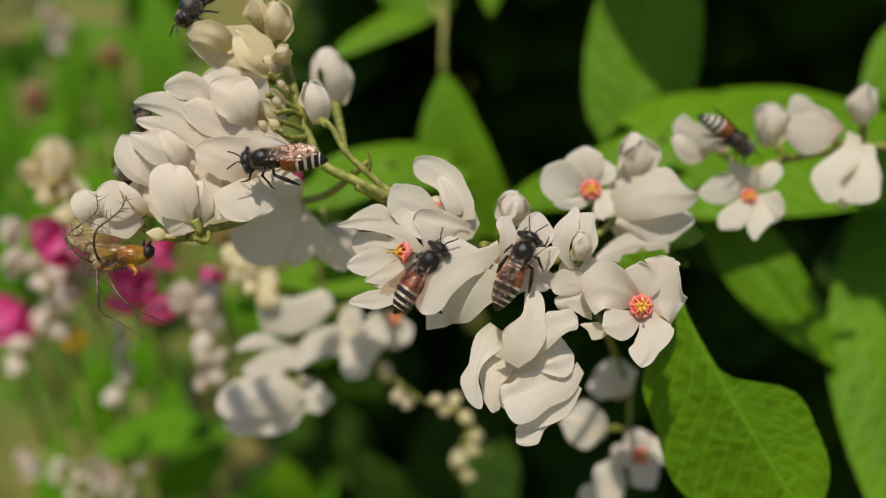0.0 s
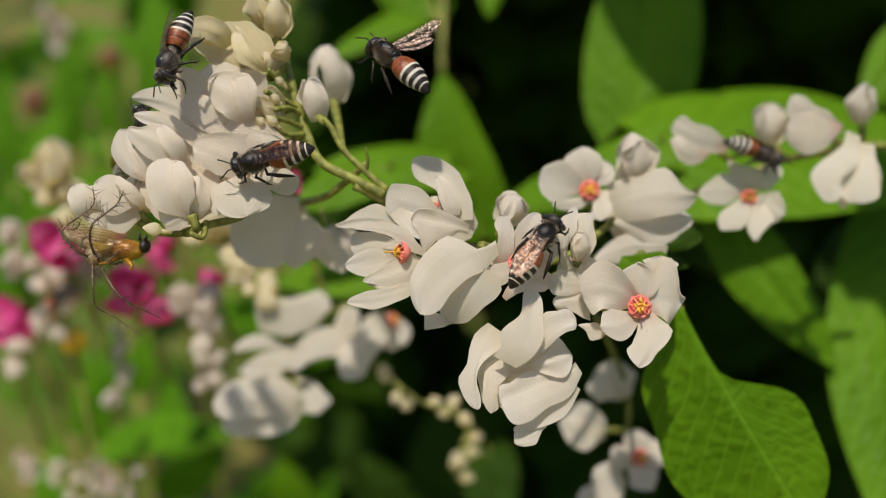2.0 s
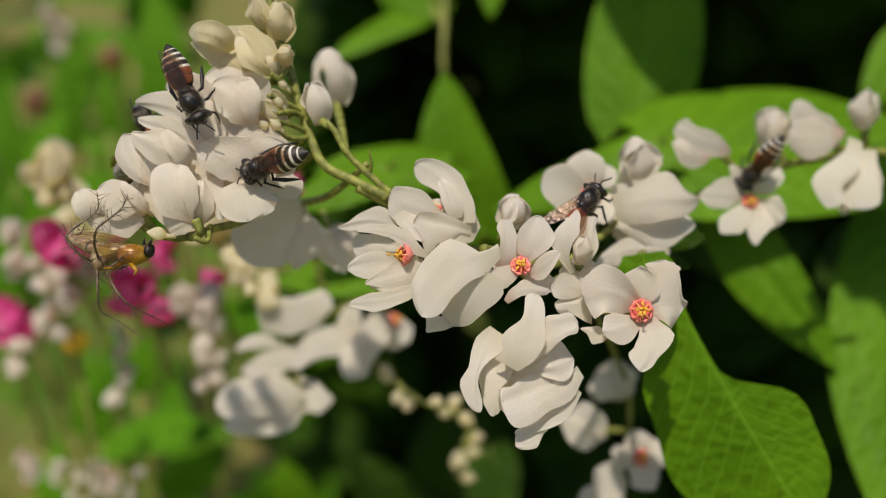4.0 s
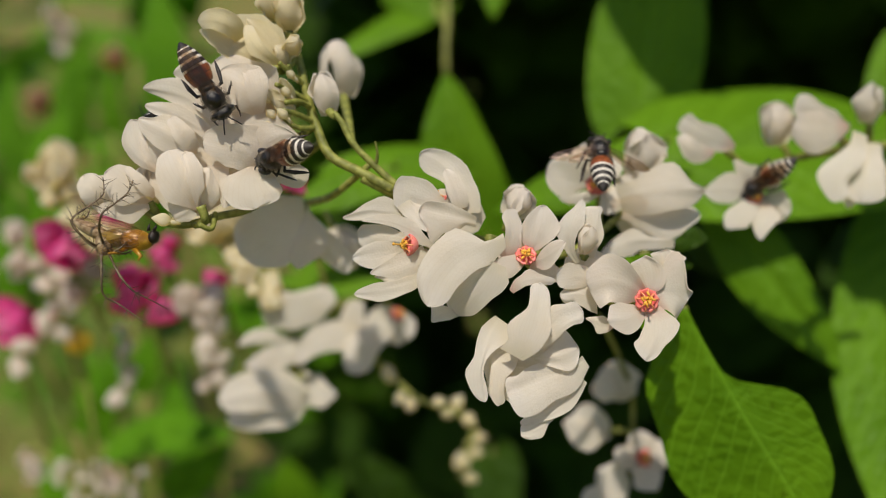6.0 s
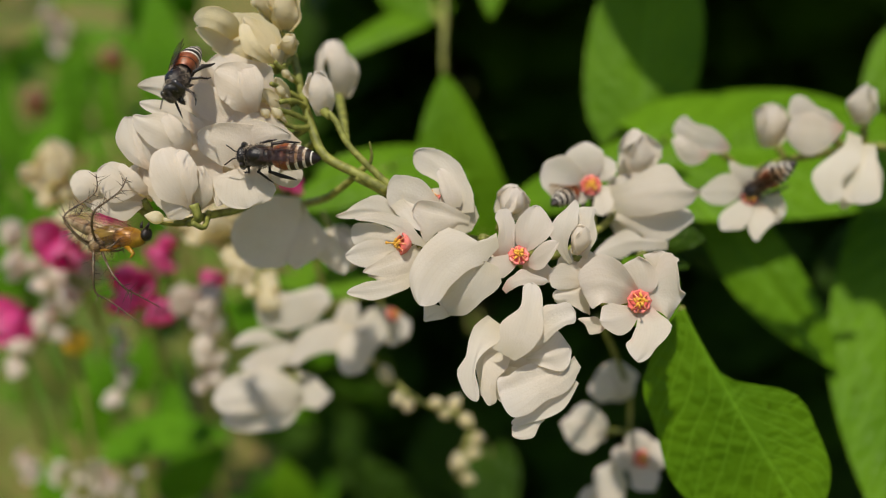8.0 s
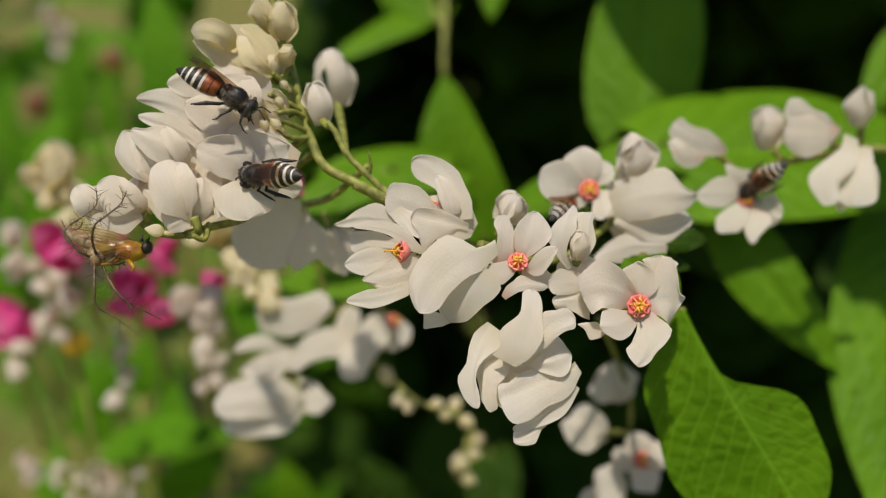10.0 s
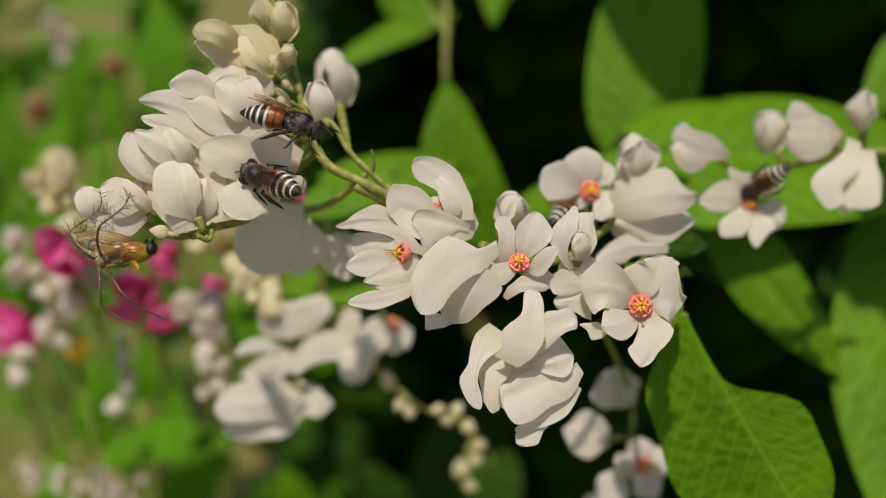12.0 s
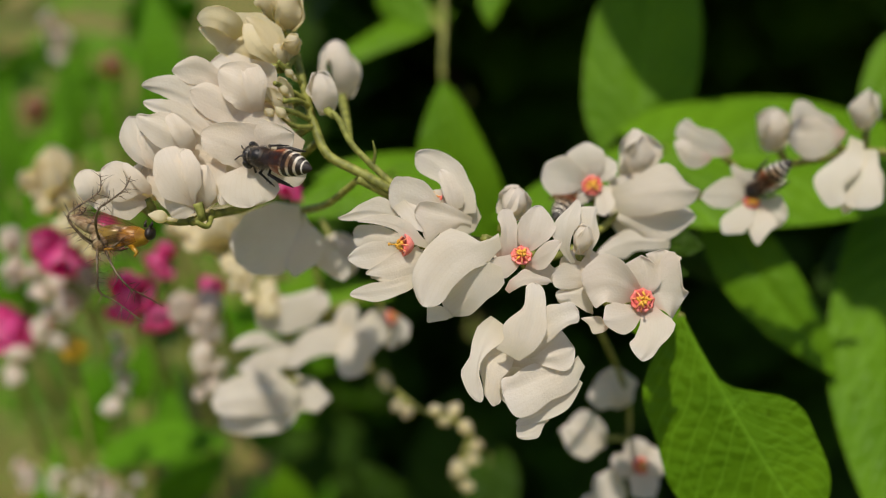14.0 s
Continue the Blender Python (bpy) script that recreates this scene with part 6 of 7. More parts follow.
# ---- bees: nose to tail along x, back up along z, nine millimetres long ----
def fur(built, centre, radii, count, length, seed, keep=None):
    rng = random.Random(seed)
    c = vec(centre)
    for _ in range(count):
        d = Vector((rng.gauss(0, 1), rng.gauss(0, 1), rng.gauss(0, 1))).normalized()
        if keep and not keep(d):
            continue
        p = c + Vector((d.x * radii[0], d.y * radii[1], d.z * radii[2]))
        tip = p + (d + Vector((rng.uniform(-0.5, 0.1), rng.uniform(-0.3, 0.3), rng.uniform(-0.3, 0.3)))).normalized() * length * rng.uniform(0.6, 1.3)
        s = d.orthogonal().normalized() * 0.018
        w = d.cross(s.normalized()) * 0.018
        n = len(built.v)
        built.v += [p + s, p - s * 0.5 + w, p - s * 0.5 - w, tip]
        built.uv += [(0, 0)] * 4
        built.f += [(n, n + 1, n + 3), (n + 1, n + 2, n + 3), (n + 2, n, n + 3)]
        built.slot += [0, 0, 0]


def girth(x):
    """The abdomen's half width at x."""
    s = (x + 0.05) / -4.65
    return 1.32 * max(0.02, math.sin(math.pi * min(1, 0.10 + 0.90 * s) ** 0.74)) ** 0.66


def ring_rows(x0, x1, swell=1.0, steps=4):
    rows, uvs = [], []
    for i in range(steps + 1):
        x = x0 + (x1 - x0) * i / steps
        g = girth(x) * swell * (1 + 0.02 * math.sin(math.pi * i / steps))
        drop = -0.05 * (x + 0.2) ** 2 * 0.6
        rows.append([Vector((x, g * math.cos(k * math.tau / 20), drop - 0.1 + 0.86 * g * math.sin(k * math.tau / 20))) for k in range(20)])
        uvs.append([(k / 20, i / steps) for k in range(20)])
    return rows, uvs


def wing_mesh(length, width, sweep):
    """A thin membrane with a stiff front edge; root at the origin, running back along -x."""
    b = Build()
    rows, uvs, normals = [], [], []
    for i in range(13):
        s = i / 12
        front = width * (0.10 + 0.26 * s) * (1 - max(0, s - 0.75) ** 2 * 9)
        rear = -width * (0.06 + 0.72 * math.sin(math.pi * min(1, s * 0.86 + 0.05)) ** 0.8) * (1 if s < 0.999 else 0.15)
        if s > 0.9:
            front, rear = front * (1.0 - (s - 0.9) * 5), rear * (1.0 - (s - 0.9) * 4)
        rows.append([Vector((-length * s, rear + (front - rear) * j / 6 + sweep * s * s, 0.10 * math.sin(math.pi * s) + 0.03 * math.sin(j * 2.0))) for j in range(7)])
        uvs.append([(j / 6, s) for j in range(7)])
        normals.append([Vector((0, 0, 1))] * 7)
    b.shell(rows, uvs, normals, 0.02)
    b.tube([r[6] for r in rows], 0.035, 5)
    return b


def leg(points, radii):
    b = Build()
    radii = [r * 0.85 for r in radii]
    b.tube([vec(p) for p in points], radii, 7)
    for i in (1, 2):
        b.blob(points[i], (radii[i] * 1.12,) * 3, seg=7, rings=5)
    rng = random.Random(4)
    p, q = vec(points[2]), vec(points[3])
    for _ in range(26):
        m = p.lerp(q, rng.random())
        d = Vector((rng.uniform(-1, 1), rng.uniform(-1, 1), rng.uniform(-1, 1))).normalized()
        b.tube([m, m + d * 0.30], [0.016, 0.004], 3, cap=False)
    return b


def make_bee(name="honey_bee"):
    ob = new(name)
    ob.empty_display_size = 0.003
    tagged(ob, "small dwarf honey bee with a rust-red and black, white-banded abdomen", "bee", "bees on the flowers")
    b = Build()
    b.blob((1.5, 0, 0.0), (1.08, 1.12, 1.36), (1, 0, 0), 18, 12, bumpy=0.05)
    b.blob((0.25, 0, -0.15), (0.86, 0.82, 0.7), (1, 0, 0), 12, 8)
    thorax = part("thorax", b, CHITIN, ob, "black thorax")
    b = Build()
    b.blob((1.62, 0, 0.22), (0.90, 0.98, 1.08), (1, 0, 0.06), 18, 12, bumpy=0.02)
    b.blob((0.5, 0, 0.42), (0.66, 0.56, 0.46), (1, 0, 0.2), 12, 8)
    part("back_shield", b, GLOSS, thorax, "glossy black back")
    b = Build()
    fur(b, (1.45, 0, -0.02), (1.36, 1.14, 1.06), 1500, 0.26, 1, lambda d: d.z < 0.42 or d.x < -0.72)
    fur(b, (2.62, 0, 0.15), (0.3, 0.85, 0.75), 260, 0.22, 5)
    part("thorax_hair", b, FUZZ, thorax, "short greyish brown hair")
    b = Build()
    b.blob((3.08, 0, -0.15), (1.05, 1.06, 0.68), (1, 0, -0.25), 16, 10, bumpy=0.04)
    b.tube([(3.45, 0.2, -0.95), (3.65, 0.12, -1.25), (3.62, 0, -1.6)], [0.2, 0.14, 0.05], 6)
    b.tube([(3.45, -0.2, -0.95), (3.65, -0.12, -1.25), (3.62, 0, -1.6)], [0.2, 0.14, 0.05], 6)
    head = part("head", b, GLOSS, ob, "glossy black head")
    b = Build()
    fur(b, (3.1, 0, -0.15), (0.70, 1.0, 1.05), 260, 0.2, 2, lambda d: abs(d.y) < 0.75)
    part("face_hair", b, FUZZ, head, "short pale face hair")
    for s in (-1, 1):
        b = Build()
        b.blob((3.14, 0.98 * s, -0.05), (0.42, 0.32, 0.80), (-0.15, 0, 1), 12, 9)
        part("eye", b, EYE, head, "glossy dark compound eye")
        b = Build()
        b.tube(bend([Vector((3.62, 0.24 * s, 0.02)), Vector((4.05, 0.42 * s, 0.42)), Vector((4.35, 0.62 * s, 0.36)), Vector((5.05, 1.0 * s, 0.10))], 4), 0.07, 6)
        part("antenna", b, CHITIN, head)
    # abdomen: two rust segments, then black ones edged with pale hair
    b = Build()
    b.tube([(0.45, 0, -0.1), (0.1, 0, -0.12), (-0.25, 0, -0.12)], [0.7, 0.75, 0.8], 10)
    rows, uvs = ring_rows(-0.15, -4.68, 0.965, 16)
    b.grid(rows, uvs, True)
    abdomen = part("abdomen", b, CHITIN, ob, "banded abdomen")
    for x0, x1, m, swell in ((-0.16, -0.93, RUST, 1.0), (-1.02, -1.72, RUST, 1.01), (-1.98, -2.48, CHITIN, 1.0), (-2.76, -3.20, CHITIN, 1.0), (-3.44, -3.86, CHITIN, 1.0), (-3.98, -4.66, CHITIN, 1.0)):
        b = Build()
        rows, uvs = ring_rows(x0, x1, swell)
        b.grid(rows, uvs, True)
        part("abdomen_segment", b, m, abdomen, "rust-red segment" if m is RUST else "black segment")
    for x0, x1 in ((-1.72, -1.98), (-2.48, -2.76), (-3.20, -3.44), (-3.86, -3.98)):
        b = Build()
        rows, uvs = ring_rows(x0, x1, 1.012, 2)
        b.grid(rows, uvs, True)
        part("hair_band", b, BAND, abdomen, "pale hair band")
    for s in (-1, 1):
        part("fore_leg", leg([(2.3, 0.42 * s, -0.75), (2.9, 0.95 * s, -0.75), (3.15, 1.35 * s, -1.45), (3.75, 1.30 * s, -1.95), (4.2, 1.15 * s, -2.15)], [0.14, 0.17, 0.13, 0.08, 0.05]), CHITIN, ob)
        part("mid_leg", leg([(1.6, 0.50 * s, -0.95), (1.75, 1.45 * s, -0.7), (1.25, 1.85 * s, -1.45), (1.05, 2.05 * s, -2.0), (0.75, 2.2 * s, -2.2)], [0.14, 0.18, 0.14, 0.09, 0.05]), CHITIN, ob)
        part("hind_leg", leg([(0.8, 0.50 * s, -0.9), (0.55, 1.40 * s, -0.75), (-0.5, 1.70 * s, -1.25), (-1.25, 1.80 * s, -1.85), (-1.75, 1.9 * s, -2.15)], [0.15, 0.2, 0.26, 0.17, 0.06]), CHITIN, ob)
        flip = Matrix.Diagonal((1, s, 1, 1))
        for nm, L, W, x in (("fore_wing", 5.5, 1.4, 1.45), ("hind_wing", 3.8, 0.95, 0.85)):
            b = wing_mesh(L, W, 0.0)
            b.v = [flip @ p for p in b.v]
            w = part(nm, b, WING, ob, "clear brownish veined wing")
            w["side"] = s
            w.matrix_local = wing_pose(nm, s, 0)
    return ob


WING_ROOT = {"fore_wing": (1.55, 0.52, 0.82), "hind_wing": (0.95, 0.58, 0.78)}


def wing_pose(name, side, spread, beat=0.0):
    """spread 0: folded along the back; 1: held out in flight."""
    x, y, z = WING_ROOT[name]
    out = (-2 if name == "fore_wing" else 3) + spread * (74 if name == "fore_wing" else 54)
    root = Matrix.Translation(Vector((x, y * side, z)) * MM)
    stroke = Matrix.Rotation(radians((4 * spread + beat) * side), 4, "X")
    return root @ stroke @ Matrix.Rotation(radians(-out * side), 4, "Z") @ Matrix.Rotation(radians((5 + 12 * spread) * side), 4, "X") @ Matrix.Rotation(radians(4 - 3 * spread), 4, "Y")


def bee_rows(rows):
    """Poses from seconds, nose, tail and the way that the back faces."""
    out = []
    for t, nose, tail, back in rows:
        n, q = vec(nose), vec(tail)
        x = (n - q).normalized()
        z = vec(back)
        z = (z - x * z.dot(x)).normalized()
        y = z.cross(x)
        m = Matrix((x, y, z)).transposed().to_4x4()
        o = (n + q) / 2 + x * 0.45
        out.append((t, BUSH @ Matrix.Translation(o * MM) @ m))
    return out


def wing_rows(name, side, rows):
    return [(t, wing_pose(name, side, s, b)) for t, s, b in rows]


def key_wings(bee, rows):
    for w in bee.children:
        if w.name.startswith("fore_wing"):
            walk(w, wing_rows("fore_wing", w["side"], rows))
        elif w.name.startswith("hind_wing"):
            walk(w, wing_rows("hind_wing", w["side"], rows))


bee_feeding = make_bee()
PLACE = Matrix.Identity(4)
bee_climbing = copy_thing(bee_feeding, PLACE)
bee_rising = copy_thing(bee_feeding, PLACE)
bee_visiting = copy_thing(bee_feeding, PLACE)
bee_roaming = copy_thing(bee_feeding, PLACE)
bee_behind = copy_thing(bee_feeding, PLACE)
bee_passing = copy_thing(bee_feeding, PLACE)
bee_leaving = copy_thing(bee_feeding, PLACE)

# ---- lynx spider with its catch, under the raceme ----
spider = thing("lynx_spider", O2, "slender tan lynx spider with long dark spiny legs", "spider")
SB = Build(O2)
SB.blob((-35.2, 85, 2.8), (0.8, 0.8, 2.1), (-0.85, 0, 0.42), 14, 10, shape=lambda s: 1.1 - 0.5 * s)
part("abdomen", SB, TAN, spider, "pale tan pointed abdomen")
SB = Build(O2)
SB.blob((-33.8, 84.5, 1.2), (0.8, 0.9, 1.1), (0.3, -0.2, -0.8), 14, 10)
part("cephalothorax", SB, TAN, spider)


def spider_leg(points):
    pts = bend([vec(p) for p in points], 4)
    b = Build(O2)
    r = [0.15 - 0.10 * i / (len(pts) - 1) for i in range(len(pts))]
    b.tube(pts, r, 6)
    rng = random.Random(len(pts) + int(pts[-1].x))
    for i in range(1, len(pts) - 1):
        t = (pts[i + 1] - pts[i]).normalized()
        for _ in range(2):
            d = (t.orthogonal().normalized() if rng.random() < 0.5 else -t.orthogonal().normalized())
            d = Matrix.Rotation(rng.uniform(0, 6.28), 3, t) @ d + t * rng.uniform(0.1, 0.7)
            b.tube([pts[i], pts[i] + d.normalized() * rng.uniform(0.8, 1.5)], [0.045, 0.01], 3, cap=False)
    part("leg", b, SPINE, spider, "dark spiny leg")


spider_leg([(-34, 84.5, 1), (-34.7, 83, 1.6), (-35.9, 82, 3.5), (-34.8, 83, 4.9), (-33.6, 84, 6.2), (-33.6, 84, 7.9)])
spider_leg([(-33.6, 84, 1.3), (-33.2, 82, 2.8), (-32.5, 81, 4.2), (-31.8, 82, 5.1), (-30.8, 83, 6.3), (-30.6, 84, 7.6)])
spider_leg([(-34.1, 84.5, 0.7), (-35.8, 85, 1.7), (-37.5, 86, 3.6), (-36.6, 87, 4), (-36.2, 87, 4.7)])
spider_leg([(-33.8, 84, 0.6), (-33.4, 83, -1.8), (-33.4, 83.5, -3.7), (-32, 84, -4.7), (-29.5, 85, -6.9)])
spider_leg([(-33.1, 84, 0.5), (-31.6, 83, -1.8), (-30.3, 83, -3.3), (-30, 84, -3.7), (-27.9, 86, -5.3)])
spider_leg([(-33.8, 85, 1), (-32.2, 83, 0.6), (-31.2, 83, 1.2), (-31.3, 84, 1.8)])
spider_leg([(-34, 86, 0.9), (-32.9, 87, 0.3), (-31.8, 88, 0.9), (-30.5, 88, 2.4)])

prey = thing("golden_insect", O2, "amber winged insect with a black head, held by the spider", "insect")
SB = Build(O2)
SB.blob((-30.5, 84.5, 1.7), (1.2, 1.1, 1.6), (1, 0, -0.15), 16, 10, bumpy=0.08)
part("thorax", SB, AMBER, prey, "glossy amber thorax")
SB = Build(O2)
SB.blob((-32.8, 85, 1.9), (1.2, 1.1, 2), (-1, 0, -0.1), 16, 10, shape=lambda s: 1.05 - 0.3 * s)
part("abdomen", SB, plain_material("olive_abdomen", (0.16, 0.11, 0.015), (0.36, 0.24, 0.04), 0.3, 700, 0.3, coat=0.3), prey, "olive-amber abdomen")
SB = Build(O2)
SB.blob((-28.8, 84.5, 2), (0.8, 0.7, 0.5), (1, 0, -0.1), 14, 10, bumpy=0.12)
SB.tube([(-29.1, 84, 2.6), (-29.1, 84, 3), (-29, 84, 3.3)], [0.2, 0.12, 0.04], 5)
SB.tube([(-28.6, 84, 2.6), (-28.4, 84, 3), (-28.4, 84, 3.2)], [0.2, 0.12, 0.04], 5)
fur(SB, (-28.8, 84.5, 2), (0.5, 0.7, 0.8), 60, 0.35, 3)
part("head", SB, CHITIN, prey, "black bristly head")
SB = Build(O2)
sheet(SB, (-29.6, 83, 2.3), (-36, 83.5, 3.7), 2, 0.3, 0.05, 30, thick=0.03, ruffle=0.03)
part("wing", SB, DULL_WING, prey, "clear folded wing")
SB = Build(O2)
sheet(SB, (-29.8, 83, 1.6), (-33.9, 83, 0.5), 1.7, 0.3, 0.05, -10, thick=0.03, ruffle=0.03)
part("wing", SB, DULL_WING, prey, "clear folded wing")
for a, b_, c in (((-30.6, 84, 0.9), (-29.7, 83.5, 0.1), (-30, 83.5, -0.3)), ((-31.3, 84, 0.9), (-31.9, 83, 0.5), (-32.7, 83, 0.4))):
    SB = Build(O2)
    SB.tube([vec(a), vec(b_), vec(c)], [0.3, 0.2, 0.12], 6)
    part("leg", SB, AMBER, prey)


def motions():
    """Everything that moves: the sprays in the breeze, then the bees."""
    walk(spray, swayed(O1, SWAY["spray"]))
    walk(raceme, swayed(O2, SWAY["raceme"]))
    walk(right, swayed(O3, SWAY["right"]))
    walk(shade, swayed(O4, SWAY["shade"]))
    walk(spider, swayed(O2, SWAY["raceme"]))
    walk(prey, swayed(O2, SWAY["raceme"]))
    walk(bee_feeding, bee_rows([
    (0, (-19.79, 83.2, 8.4), (-10.8, 83.2, 8.83), (0, -1, 0.45)),
    (0.5, (-20.19, 83.2, 7.53), (-11.29, 83.2, 8.87), (0, -1, 0.45)),
    (1, (-20.79, 83.9, 8.1), (-12.1, 82.5, 10.01), (0, -1, 0.15)),
    (1.5, (-21.1, 83.64, 8.32), (-12.2, 82.76, 9.3), (0, -1, 0.15)),
    (2, (-20.71, 83.84, 7.95), (-12.03, 82.56, 9.95), (0, -1, 0.15)),
    (2.5, (-20.05, 84.61, 6.91), (-12, 81.79, 9.8), (0, -1, 0.1)),
    (3, (-20.31, 85.04, 7.09), (-12.51, 81.36, 9.67), (0, -1, 0.1)),
    (5.5, (-19.31, 86.46, 7.73), (-13.23, 79.94, 8.95), (0, -1, 0.1)),
    (6, (-18.71, 86.48, 8.69), (-12.64, 79.92, 9.74), (0, -1, 0.1)),
    (6.5, (-18.73, 86.4, 9.34), (-12.49, 80, 10.39), (0, -1, 0.1)),
    (7, (-18.75, 86.39, 9.61), (-12.68, 80.01, 11.44), (0, -1, 0.1)),
    (7.5, (-19.7, 83.2, 9.58), (-10.85, 83.2, 11.2), (0, -1, 0.1)),
    (8, (-20.33, 84.21, 9.25), (-11.57, 82.19, 8.87), (0, -1, 0.1)),
    (10.5, (-20.1, 86.35, 7.63), (-13.68, 80.05, 7.1), (0, -1, 0.1)),
    (11, (-20.02, 86.3, 7.78), (-13.62, 80.1, 6.49), (0, -1, 0.1)),
    (11.5, (-20.04, 85.9, 7.16), (-13.25, 80.5, 4.74), (0, -1, 0.1)),
    (12, (-20.25, 85.97, 8.7), (-13.67, 80.43, 6.05), (0, -1, 0.1)),
    (12.5, (-19.94, 86.15, 10.24), (-13.45, 80.25, 8.21), (0, -1, 0.1)),
    (13, (-20.36, 85.5, 11.09), (-13.14, 80.9, 8.3), (0, -1, 0.1)),
    (13.5, (-20.09, 85.57, 10.85), (-12.78, 80.83, 8.59), (0, -1, 0.1)),
    (14, (-19.69, 85.63, 10.3), (-12.36, 80.77, 8.4), (0, -1, 0.1)),
    ]))
    walk(bee_climbing, bee_rows([
    (0, (9.06, 82.1, 1.63), (5.07, 82.1, -6.43), (-0.25, -1, 0.2)),
    (0.5, (8.29, 82.1, 2.4), (5.19, 82.1, -6.05), (-0.25, -1, 0.2)),
    (1, (9.67, 82.1, 2.48), (4.49, 82.1, -4.88), (-0.25, -1, 0.2)),
    (1.5, (9.33, 82.1, 3.24), (5.45, 82.1, -4.88), (-0.25, -1, 0.2)),
    (2, (11.64, 83.16, 3.25), (6.53, 81.04, -3.85), (-0.25, -1, 0.2)),
    (2.5, (12.77, 82.1, 4.25), (8.42, 82.1, -3.63), (-0.25, -1, 0.2)),
    (3, (14.58, 82.6, 5.91), (9.98, 82.6, -1.83), (-0.5, -1, 0.2)),
    (3.2, (15.56, 83.6, 5.94), (9.44, 83.6, -0.66), (-0.5, -1, 0.2)),
    (4.2, (17.03, 92.26, 7.07), (12.71, 87.74, 0.6), (-0.3, -0.7, 0.8)),
    (5.3, (16.05, 98.46, 7.5), (15.8, 89.54, 6.32), (0, -0.5, 1)),
    (5.5, (15.45, 98.45, 8.11), (15.2, 89.55, 6.87), (0, -0.5, 1)),
    (6, (17.49, 96.32, 12.49), (17.06, 89.68, 6.43), (0.1, -1, 0.4)),
    (6.3, (17.93, 96.06, 14.77), (19.08, 89.94, 8.28), (0.1, -1, 0.4)),
    (6.5, (18.1, 95.43, 16.34), (20.37, 90.57, 9.1), (0.1, -1, 0.4)),
    (6.7, (17.88, 98.38, 15.74), (19.22, 91.62, 9.94), (0.1, -1, 0.4)),
    (7, (15.97, 101, 14.9), (15.66, 93, 10.8), (0.1, -1, 0.4)),
    (7.25, (15.35, 101.21, 11.34), (13.09, 92.79, 9.08), (0.1, -1, 0.4)),
    (7.5, (16.17, 99.85, 9.07), (9.47, 94.15, 7.16), (-0.2, -0.7, 1)),
    (7.8, (17.18, 102.12, 7.99), (11.02, 95.88, 5.94), (-0.2, -0.7, 1)),
    (8, (18.35, 103.25, 7.77), (12.5, 96.75, 5.64), (-0.2, -0.7, 1)),
    (10.5, (17.6, 102.67, 7.05), (12.17, 96.33, 3.7), (-0.2, -0.7, 1)),
    (11, (17.75, 102.67, 6.94), (12.31, 96.33, 3.59), (-0.2, -0.7, 1)),
    (12, (17.38, 102.71, 7.51), (12.09, 96.29, 4.05), (-0.2, -0.7, 1)),
    (12.5, (17.23, 102.81, 7.78), (12.14, 96.19, 4.44), (-0.2, -0.7, 1)),
    (13, (17.31, 102.87, 8.59), (12.26, 96.13, 5.42), (-0.2, -0.7, 1)),
    (14, (17.59, 102.89, 8.11), (12.72, 96.11, 4.74), (-0.2, -0.7, 1)),
    ]))
    key_wings(bee_climbing, [(0, 0, 0), (3.2, 0, 0), (4.0, 0.3, 10), (5.3, 0.62, 38), (5.5, 0.66, 40), (5.8, 0.8, 30), (6.0, 1, -20), (6.1, 1, 40), (6.2, 1, -20), (6.3, 1, 40), (6.4, 1, -25),
        (6.5, 1, 35), (6.6, 1, -25), (6.7, 1, 40), (6.8, 1, -25), (6.9, 1, 40), (7.0, 1, 5), (7.1, 1, 40), (7.2, 1, -20), (7.3, 1, 30), (7.4, 0.9, 0), (7.6, 0.6, 10), (8, 0.1, 0), (14, 0.1, 0)])
